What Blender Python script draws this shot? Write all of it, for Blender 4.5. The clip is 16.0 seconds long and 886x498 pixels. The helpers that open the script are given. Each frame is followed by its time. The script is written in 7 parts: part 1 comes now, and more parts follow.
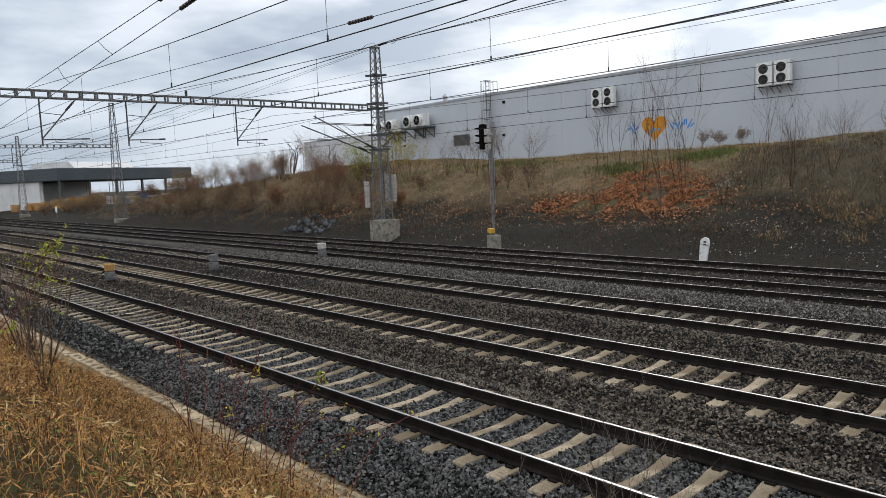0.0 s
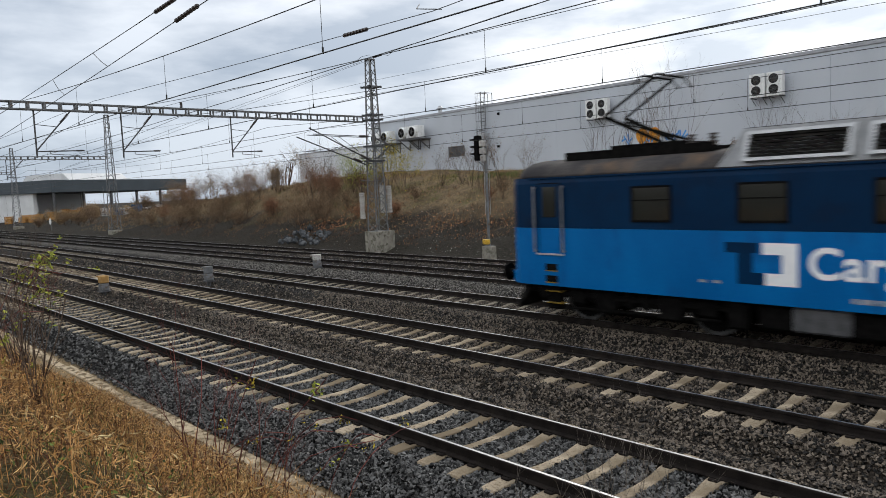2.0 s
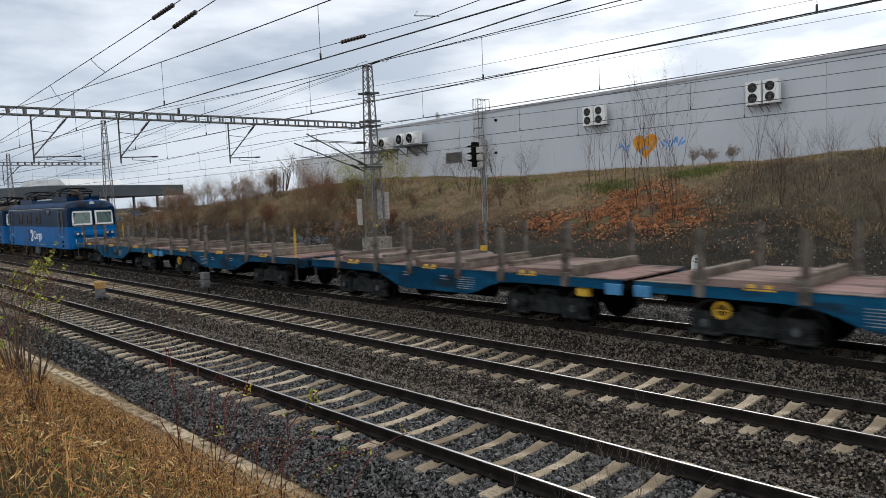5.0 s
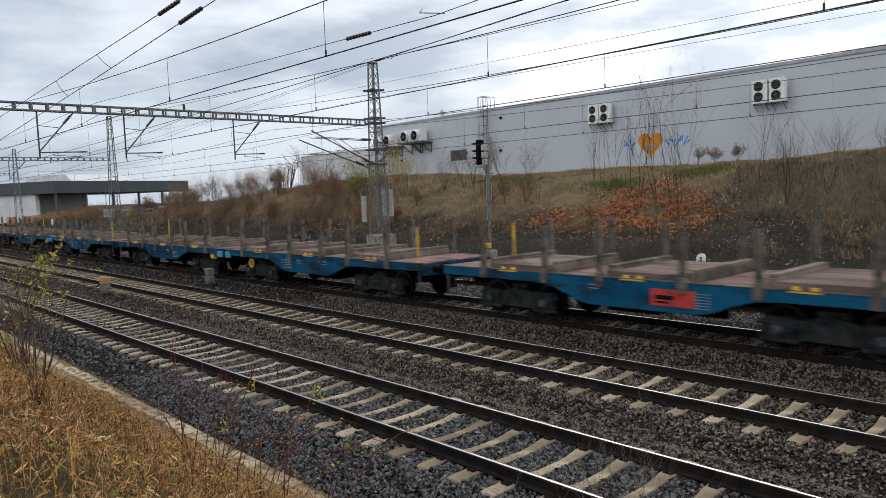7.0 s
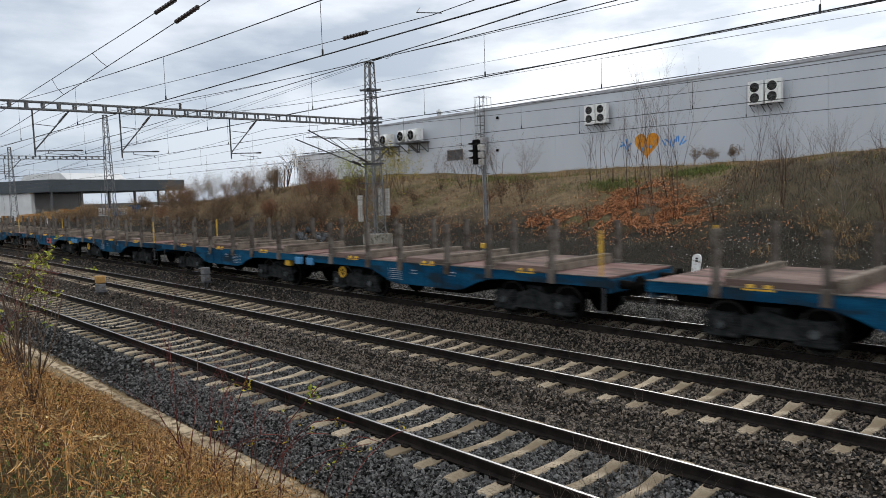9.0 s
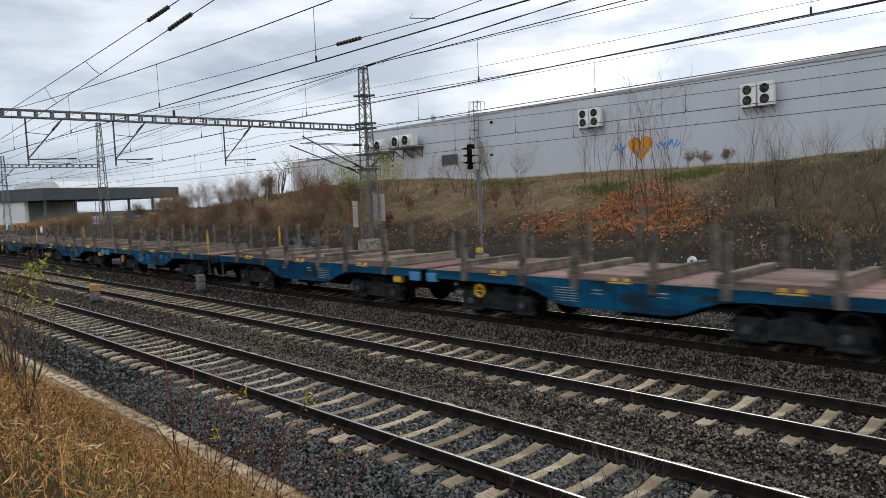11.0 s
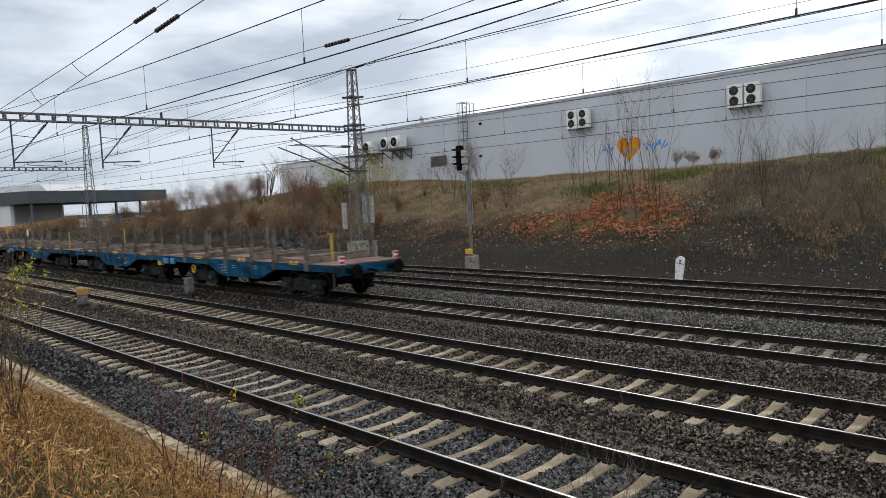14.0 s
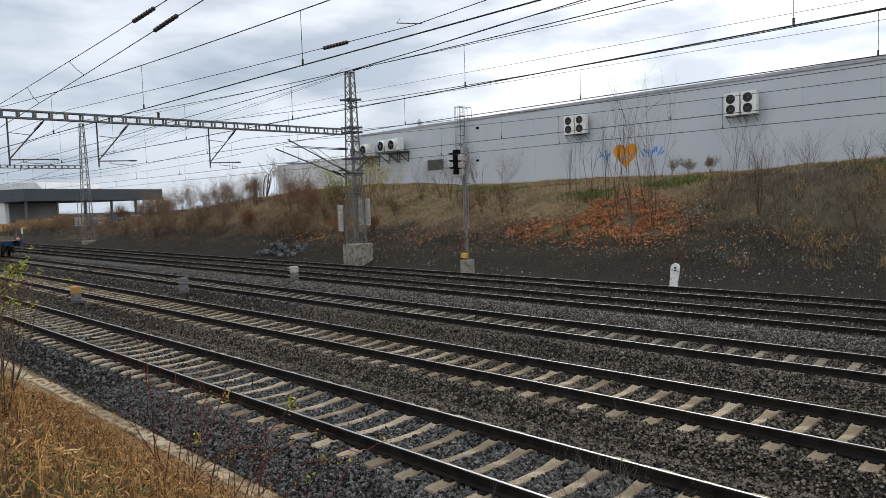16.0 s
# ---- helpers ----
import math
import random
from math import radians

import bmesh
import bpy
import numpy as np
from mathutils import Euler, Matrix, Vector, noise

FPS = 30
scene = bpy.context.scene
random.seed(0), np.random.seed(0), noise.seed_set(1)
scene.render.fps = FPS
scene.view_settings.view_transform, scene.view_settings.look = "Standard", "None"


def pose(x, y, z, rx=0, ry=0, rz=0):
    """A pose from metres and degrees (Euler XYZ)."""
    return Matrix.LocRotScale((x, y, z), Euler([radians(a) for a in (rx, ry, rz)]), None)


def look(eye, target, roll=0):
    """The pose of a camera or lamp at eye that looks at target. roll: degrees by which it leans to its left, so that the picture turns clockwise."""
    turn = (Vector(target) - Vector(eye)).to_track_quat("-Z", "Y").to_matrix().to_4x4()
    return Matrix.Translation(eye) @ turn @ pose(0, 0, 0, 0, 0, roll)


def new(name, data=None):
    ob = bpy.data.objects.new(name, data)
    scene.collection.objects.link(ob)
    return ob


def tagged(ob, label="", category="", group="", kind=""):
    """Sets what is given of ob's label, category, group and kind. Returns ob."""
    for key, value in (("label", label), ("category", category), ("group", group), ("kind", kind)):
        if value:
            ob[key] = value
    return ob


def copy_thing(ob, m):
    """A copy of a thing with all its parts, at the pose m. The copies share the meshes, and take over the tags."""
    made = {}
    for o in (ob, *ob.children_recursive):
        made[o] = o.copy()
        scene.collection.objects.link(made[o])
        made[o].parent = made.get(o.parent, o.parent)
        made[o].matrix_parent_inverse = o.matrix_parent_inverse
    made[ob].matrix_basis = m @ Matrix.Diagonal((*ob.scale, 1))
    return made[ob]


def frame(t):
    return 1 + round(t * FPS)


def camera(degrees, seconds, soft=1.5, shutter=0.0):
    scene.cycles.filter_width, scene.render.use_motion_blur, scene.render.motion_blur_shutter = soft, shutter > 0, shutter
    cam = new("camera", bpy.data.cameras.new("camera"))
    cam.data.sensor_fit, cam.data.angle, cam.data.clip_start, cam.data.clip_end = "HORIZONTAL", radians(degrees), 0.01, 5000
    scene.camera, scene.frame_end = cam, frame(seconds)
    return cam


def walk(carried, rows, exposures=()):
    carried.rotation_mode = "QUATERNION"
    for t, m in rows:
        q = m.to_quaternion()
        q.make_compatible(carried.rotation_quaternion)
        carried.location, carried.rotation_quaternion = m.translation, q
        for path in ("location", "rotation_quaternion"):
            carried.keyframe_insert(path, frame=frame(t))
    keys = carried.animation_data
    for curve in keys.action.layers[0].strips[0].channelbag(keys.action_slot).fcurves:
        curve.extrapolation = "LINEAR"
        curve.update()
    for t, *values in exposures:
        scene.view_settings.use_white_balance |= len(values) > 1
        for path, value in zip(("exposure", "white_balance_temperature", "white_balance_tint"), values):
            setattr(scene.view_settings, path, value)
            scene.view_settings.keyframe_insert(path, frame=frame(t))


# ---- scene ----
EYE = (0.0, 0.0, 3.30)
cam = camera(63.26, 16.0, soft=0.6, shutter=0.2)


def aim(yaw, pitch, roll):
    """Camera pose from the heading to the left of the +y axis, the pitch and the lean, in degrees."""
    yw, pt = radians(yaw), radians(pitch)
    way = Vector((-math.sin(yw) * math.cos(pt), math.cos(yw) * math.cos(pt), math.sin(pt)))
    return look(EYE, Vector(EYE) + way * 10.0, -roll)


# seconds, heading, pitch, lean: a hand-held camera that turns on the spot
PATH = [
    (0, 47.610, -5.701, 2.410),
    (0.5, 47.578, -5.573, 2.391),
    (1, 47.395, -5.306, 2.471),
    (1.5, 47.314, -5.045, 2.501),
    (2, 47.189, -4.835, 2.501),
    (2.5, 47.159, -4.718, 2.474),
    (3, 47.104, -4.567, 2.411),
    (3.5, 47.057, -4.374, 2.495),
    (4, 46.959, -4.336, 2.435),
    (6.5, 47.125, -4.442, 2.244),
    (7, 47.288, -4.535, 2.092),
    (7.5, 47.389, -4.483, 1.898),
    (8, 47.261, -4.419, 2.174),
    (8.5, 47.135, -4.321, 2.278),
    (9, 46.999, -4.565, 1.927),
    (11.5, 46.467, -4.120, 2.605),
    (12, 46.273, -4.173, 2.708),
    (12.5, 46.120, -4.442, 2.852),
    (13, 45.945, -4.226, 2.667),
    (13.5, 45.879, -4.177, 2.733),
    (14, 45.774, -4.122, 2.705),
    (14.5, 45.662, -3.986, 2.140),
    (15, 45.508, -4.147, 1.987),
    (15.5, 45.500, -4.021, 1.913),
    (16, 45.415, -3.838, 1.870),
]
walk(cam, [(t, aim(a, b, c)) for t, a, b, c in PATH])

# ---- world and sun: overcast ----
world = bpy.data.worlds.new("overcast_sky")
scene.world = world
world.use_nodes = True
wn = world.node_tree
wn.nodes.clear()
sky = wn.nodes.new("ShaderNodeTexSky")
sky.sky_type = "NISHITA"
sky.sun_disc = False
sky.sun_elevation, sky.sun_rotation = radians(24), radians(35)
coord = wn.nodes.new("ShaderNodeTexCoord")
stretch = wn.nodes.new("ShaderNodeMapping")
stretch.inputs["Scale"].default_value = (1.0, 1.0, 3.4)
stretch.inputs["Rotation"].default_value = (0.0, 0.0, 0.5)
clouds = wn.nodes.new("ShaderNodeTexNoise")
clouds.inputs["Scale"].default_value, clouds.inputs["Detail"].default_value = 2.9, 9.0
clouds.inputs["Roughness"].default_value = 0.52
tone = wn.nodes.new("ShaderNodeValToRGB")
tone.color_ramp.elements[0].position, tone.color_ramp.elements[0].color = 0.40, (5.4, 5.9, 6.6, 1)
tone.color_ramp.elements[1].position, tone.color_ramp.elements[1].color = 0.57, (9.9, 10.0, 10.2, 1)
# a darker bluish bank of cloud lies along the line to the west
aim_west = wn.nodes.new("ShaderNodeVectorMath")
aim_west.operation = "DOT_PRODUCT"
aim_west.inputs[1].default_value = (-0.95, 0.22, -0.55)
west = wn.nodes.new("ShaderNodeMapRange")
west.interpolation_type = "SMOOTHSTEP"
west.inputs["From Min"].default_value, west.inputs["From Max"].default_value = 0.41, 1.05
bank_tint = wn.nodes.new("ShaderNodeMixRGB")
bank_tint.inputs["Color1"].default_value, bank_tint.inputs["Color2"].default_value = (1.24, 1.23, 1.22, 1), (0.52, 0.58, 0.66, 1)
deck = wn.nodes.new("ShaderNodeMixRGB")
deck.blend_type = "MULTIPLY"
deck.inputs["Fac"].default_value = 1.0
blend = wn.nodes.new("ShaderNodeMixRGB")
blend.inputs["Fac"].default_value = 0.9
bg = wn.nodes.new("ShaderNodeBackground")
bg.inputs["Strength"].default_value = 0.1
wout = wn.nodes.new("ShaderNodeOutputWorld")
for a, b in (
    (coord.outputs["Generated"], stretch.inputs["Vector"]),
    (stretch.outputs["Vector"], clouds.inputs["Vector"]),
    (clouds.outputs["Fac"], tone.inputs["Fac"]),
    (sky.outputs["Color"], blend.inputs["Color1"]),
    (coord.outputs["Generated"], aim_west.inputs[0]),
    (aim_west.outputs["Value"], west.inputs["Value"]),
    (west.outputs["Result"], bank_tint.inputs["Fac"]),
    (tone.outputs["Color"], deck.inputs["Color1"]),
    (bank_tint.outputs["Color"], deck.inputs["Color2"]),
    (deck.outputs["Color"], blend.inputs["Color2"]),
    (blend.outputs["Color"], bg.inputs["Color"]),
    (bg.outputs["Background"], wout.inputs["Surface"]),
):
    wn.links.new(a, b)
sun = new("sun", bpy.data.lights.new("sun", "SUN"))
sun.data.energy, sun.data.angle, sun.data.color = 0.8, radians(25), (1.0, 0.96, 0.9)
sun.matrix_world = look((0, 0, 0), (-math.sin(radians(35)) * -1.0, -1.0, -0.75))
scene.view_settings.exposure = 0.34
# ---- materials ----
MATS = {}


def mat(name, c1, c2, scale=8.0, rough=0.8, metal=0.0, bump=0.2, fine=60.0, dist=0.01, spots=None, per=0.0, stretch=(1, 1, 1), coords="Object"):
    """A surface of two tones mixed by coarse and fine noise, with relief; spots: (colour, amount) of stains; per: random tone per object or island."""
    if name in MATS:
        return MATS[name]
    m = bpy.data.materials.new(name)
    m.use_nodes = True
    nt = m.node_tree
    b = nt.nodes["Principled BSDF"]
    b.inputs["Roughness"].default_value, b.inputs["Metallic"].default_value = rough, metal
    if rough >= 0.6 and metal < 0.3:
        b.inputs["Specular IOR Level"].default_value = 0.04
    tc = nt.nodes.new("ShaderNodeTexCoord")
    mp = nt.nodes.new("ShaderNodeMapping")
    mp.inputs["Scale"].default_value = stretch
    nt.links.new(tc.outputs[coords], mp.inputs["Vector"])
    n1 = nt.nodes.new("ShaderNodeTexNoise")
    n1.inputs["Scale"].default_value, n1.inputs["Detail"].default_value = scale, 6.0
    n2 = nt.nodes.new("ShaderNodeTexNoise")
    n2.inputs["Scale"].default_value, n2.inputs["Detail"].default_value = fine, 4.0
    for n in (n1, n2):
        nt.links.new(mp.outputs["Vector"], n.inputs["Vector"])
    ad = nt.nodes.new("ShaderNodeMath")
    ad.operation = "MULTIPLY_ADD"
    ad.inputs[1].default_value, ad.inputs[2].default_value = 0.5, -0.25
    nt.links.new(n2.outputs["Fac"], ad.inputs[0])
    sm = nt.nodes.new("ShaderNodeMath")
    nt.links.new(n1.outputs["Fac"], sm.inputs[0])
    nt.links.new(ad.outputs[0], sm.inputs[1])
    last = sm
    if per:
        oi = nt.nodes.new("ShaderNodeObjectInfo")
        ge = nt.nodes.new("ShaderNodeNewGeometry")
        s2 = nt.nodes.new("ShaderNodeMath")
        nt.links.new(oi.outputs["Random"], s2.inputs[0])
        nt.links.new(ge.outputs["Random Per Island"], s2.inputs[1])
        fr = nt.nodes.new("ShaderNodeMath")
        fr.operation = "FRACT"
        nt.links.new(s2.outputs[0], fr.inputs[0])
        pm = nt.nodes.new("ShaderNodeMath")
        pm.operation = "MULTIPLY_ADD"
        pm.inputs[1].default_value, pm.inputs[2].default_value = per, -per / 2
        nt.links.new(fr.outputs[0], pm.inputs[0])
        s3 = nt.nodes.new("ShaderNodeMath")
        nt.links.new(sm.outputs[0], s3.inputs[0])
        nt.links.new(pm.outputs[0], s3.inputs[1])
        last = s3
    rp = nt.nodes.new("ShaderNodeValToRGB")
    rp.color_ramp.elements[0].position, rp.color_ramp.elements[0].color = 0.3, (*c1, 1)
    rp.color_ramp.elements[1].position, rp.color_ramp.elements[1].color = 0.7, (*c2, 1)
    nt.links.new(last.outputs[0], rp.inputs["Fac"])
    out = rp.outputs["Color"]
    if spots:
        sc, amount, ss = spots
        n3 = nt.nodes.new("ShaderNodeTexNoise")
        n3.inputs["Scale"].default_value, n3.inputs["Detail"].default_value = ss, 8.0
        nt.links.new(mp.outputs["Vector"], n3.inputs["Vector"])
        r3 = nt.nodes.new("ShaderNodeValToRGB")
        r3.color_ramp.elements[0].position, r3.color_ramp.elements[1].position = 0.62 - amount * 0.3, 0.75 - amount * 0.25
        nt.links.new(n3.outputs["Fac"], r3.inputs["Fac"])
        mx = nt.nodes.new("ShaderNodeMixRGB")
        mx.inputs["Color2"].default_value = (*sc, 1)
        nt.links.new(r3.outputs["Color"], mx.inputs["Fac"])
        nt.links.new(out, mx.inputs["Color1"])
        out = mx.outputs["Color"]
    nt.links.new(out, b.inputs["Base Color"])
    if bump:
        bp = nt.nodes.new("ShaderNodeBump")
        bp.inputs["Strength"].default_value, bp.inputs["Distance"].default_value = bump, dist
        nt.links.new(sm.outputs[0], bp.inputs["Height"])
        nt.links.new(bp.outputs["Normal"], b.inputs["Normal"])
    MATS[name] = m
    return m


def glass(name, tint=(0.05, 0.06, 0.06)):
    if name in MATS:
        return MATS[name]
    m = mat(name, tint, tuple(v * 1.4 for v in tint), 3.0, 0.08, 0.0, 0.0)
    m.node_tree.nodes["Principled BSDF"].inputs["Specular IOR Level"].default_value = 0.8
    return m


RAIL_SIDE = mat("rail_rust", (0.011, 0.0095, 0.009), (0.030, 0.025, 0.022), 4, 0.8, 0.0, 0.3, 90)
RAIL_TOP = mat("rail_polished", (0.26, 0.26, 0.26), (0.40, 0.40, 0.40), 3, 0.38, 1.0, 0.03, 80, stretch=(0.2, 4, 1))
SLEEPER = mat("sleeper_concrete", (0.17, 0.135, 0.092), (0.40, 0.335, 0.245), 3, 0.9, 0, 0.6, 110, 0.008, ((0.17, 0.13, 0.085), 0.35, 28), 0.45)
SLEEPER_DARK = mat("sleeper_dark", (0.05, 0.043, 0.034), (0.11, 0.095, 0.075), 5, 0.9, 0, 0.35, 70, 0.006, None, 0.3)
SLEEPER_MID = mat("sleeper_half_buried", (0.17, 0.148, 0.115), (0.31, 0.275, 0.215), 5, 0.9, 0, 0.35, 70, 0.006, ((0.11, 0.095, 0.075), 0.45, 24), 0.45)
KERB = mat("kerb_concrete", (0.22, 0.17, 0.11), (0.44, 0.36, 0.25), 3, 0.95, 0, 0.6, 40, 0.012, ((0.12, 0.09, 0.055), 0.5, 7), 0.3)
CONCRETE = mat("concrete", (0.20, 0.185, 0.155), (0.34, 0.32, 0.27), 3, 0.92, 0, 0.4, 50, 0.008, ((0.10, 0.095, 0.07), 0.4, 4), 0.2)
STEEL = mat("galvanised_steel", (0.11, 0.115, 0.12), (0.21, 0.215, 0.22), 5, 0.6, 0.2, 0.15, 60, 0.003, ((0.12, 0.085, 0.06), 0.25, 6))
STEEL_DARK = mat("weathered_steel", (0.05, 0.052, 0.055), (0.11, 0.11, 0.115), 5, 0.7, 0.3, 0.15, 60)
WIRE = mat("wire_oxide", (0.02, 0.022, 0.022), (0.05, 0.05, 0.05), 5, 0.6, 0.4, 0.0)
INSUL = mat("insulator_brown", (0.02, 0.014, 0.012), (0.05, 0.035, 0.03), 9, 0.35, 0, 0.1)
WHITE = mat("white_paint", (0.66, 0.67, 0.66), (0.80, 0.80, 0.79), 6, 0.6, 0, 0.1, 60, 0.004, ((0.35, 0.33, 0.29), 0.2, 8))
YELLOW = mat("yellow_paint", (0.55, 0.32, 0.02), (0.72, 0.45, 0.04), 6, 0.55, 0, 0.1, 60, 0.003, ((0.2, 0.12, 0.05), 0.2, 12))
RED = mat("red_paint", (0.35, 0.02, 0.018), (0.48, 0.04, 0.03), 6, 0.5, 0, 0.1)
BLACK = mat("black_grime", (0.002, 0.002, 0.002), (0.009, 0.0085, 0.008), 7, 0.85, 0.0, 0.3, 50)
# ---- mesh helpers ----
def box(bm, x0, x1, y0, y1, z0, z1, bevel=0.0, m=None):
    r = bmesh.ops.create_cube(bm, size=1.0)
    vs = r["verts"]
    for v in vs:
        v.co = Vector((x0 + (v.co.x + 0.5) * (x1 - x0), y0 + (v.co.y + 0.5) * (y1 - y0), z0 + (v.co.z + 0.5) * (z1 - z0)))
    if bevel:
        es = list({e for v in vs for e in v.link_edges})
        vs = bmesh.ops.bevel(bm, geom=es, offset=bevel, segments=1, affect="EDGES", profile=0.5)["verts"]
    if m is not None:
        bmesh.ops.transform(bm, matrix=m, verts=vs)
    return vs


def rod(bm, a, b, r, sides=6, r2=None):
    a, b = Vector(a), Vector(b)
    d = b - a
    res = bmesh.ops.create_cone(bm, cap_ends=True, segments=sides, radius1=r, radius2=r if r2 is None else r2, depth=d.length)
    bmesh.ops.transform(bm, matrix=Matrix.Translation((a + b) / 2) @ d.to_track_quat("Z", "Y").to_matrix().to_4x4(), verts=res["verts"])
    return res["verts"]


def prism(bm, outline, axis, a, b):
    """Extrudes a closed 2D outline along an axis ('x' or 'y') from a to b."""
    def at(p, s):
        return (s, p[0], p[1]) if axis == "x" else (p[0], s, p[1])
    va = [bm.verts.new(at(p, a)) for p in outline]
    vb = [bm.verts.new(at(p, b)) for p in outline]
    n = len(outline)
    for i in range(n):
        bm.faces.new((va[i], va[(i + 1) % n], vb[(i + 1) % n], vb[i]))
    bm.faces.new(va[::-1])
    bm.faces.new(vb)
    return va + vb


def part(name, bm, material, parent=None, label="", smooth=False):
    me = bpy.data.meshes.new(name)
    bmesh.ops.recalc_face_normals(bm, faces=bm.faces)
    bm.to_mesh(me)
    bm.free()
    for ma in material if isinstance(material, (list, tuple)) else [material]:
        me.materials.append(ma)
    if smooth:
        for p in me.polygons:
            p.use_smooth = True
    ob = new(name, me)
    ob.parent = parent
    if label:
        tagged(ob, label)
    return ob


def soup(name, verts, faces, material, smooth=False):
    """One object from vertex and face arrays made in code."""
    me = bpy.data.meshes.new(name)
    me.from_pydata(verts, [], faces)
    me.materials.append(material)
    if smooth:
        me.polygons.foreach_set("use_smooth", [True] * len(me.polygons))
    me.update()
    return new(name, me)


def share(name, mesh, parent, m):
    ob = new(name, mesh)
    ob.parent = parent
    ob.matrix_basis = m
    return ob


def thing(name, label, category, m=None, group="", kind=""):
    ob = new(name)
    ob.empty_display_size = 0.3
    if m is not None:
        ob.matrix_basis = m
    return tagged(ob, label, category, group, kind)


# ---- the lie of the land; x runs along the line, y across it, away from the viewer ----
TRACK_Y = (6.94, 10.83, 14.95, 19.38, 22.85)
GAUGE = 1.505
WALL_N = Vector((0.03952, 0.99922, 0.0))
WALL_K = 43.53


def step(a, b, v):
    t = min(1.0, max(0.0, (v - a) / (b - a)))
    return t * t * (3 - 2 * t)


def wall_y(x):
    return (WALL_K - WALL_N.x * x) / WALL_N.y


def land(x, y):
    """Height of the ground."""
    w = noise.noise((x * 0.22, y * 0.22, 3.1))
    w2 = noise.noise((x * 0.9, y * 0.9, 7.7))
    if y < 4.75:
        return -0.50 + 2.35 * step(4.9, 0.4, y) + 0.10 * step(4.5, 3.0, y) * (w + 0.5 * w2)
    if y < 25.6:
        z = -0.42
        for k, ty in enumerate(TRACK_Y):
            d = abs(y - ty)
            top = (-0.197, -0.195, -0.182, -0.15, -0.145)[k]
            crib = 0.034 * step(0.62, 0.30, d) if k < 3 else 0.0
            shoulder = (-0.012, 0.010, 0.030, 0.0, 0.0)[k] * step(0.85, 1.05, d)
            z = max(z, top - crib + shoulder - max(0.0, d - 1.46) * (0.36 if k else 0.30))
        return z + 0.012 * w2
    crest = 4.55 - 1.9 * step(-55, -90, x) - 1.9 * step(-88, -120, x) + 0.35 * step(-14, -2, x) - 0.50 * step(-54, -38, x) + 0.25 * step(-20, -9, x)
    z = -0.35 + (crest + 0.35) * (0.16 * step(25.6, 28.0, y) + 0.84 * step(26.2, 38.5, y)) + 0.45 * step(38, 44, y) * step(-90, -60, x)
    return z + step(26, 28, y) * (0.22 * w + 0.13 * w2 + 0.07 * noise.noise((x * 2.3, y * 2.3, 1.7))) * step(60, 45, y)


def grid_axis(spans):
    out = []
    for a, b, st in spans:
        n = max(1, round((b - a) / st))
        out += [a + (b - a) * i / n for i in range(n)]
    return out + [spans[-1][1]]


gx = grid_axis([(-2500, -400, 300), (-400, -130, 18), (-130, -60, 1.6), (-60, 6, 0.5), (6, 60, 4), (60, 400, 40), (400, 2500, 300)])
gy = grid_axis([(-2500, -200, 300), (-200, -8, 24), (-8, 0, 1), (0, 5.0, 0.22), (5, 26, 0.21), (26, 46, 0.4), (46, 120, 6), (120, 500, 60), (500, 2500, 300)])
gv = [(x, y, land(x, y)) for y in gy for x in gx]
nx = len(gx)
gf = [(j * nx + i, j * nx + i + 1, (j + 1) * nx + i + 1, (j + 1) * nx + i) for j in range(len(gy) - 1) for i in range(nx - 1)]


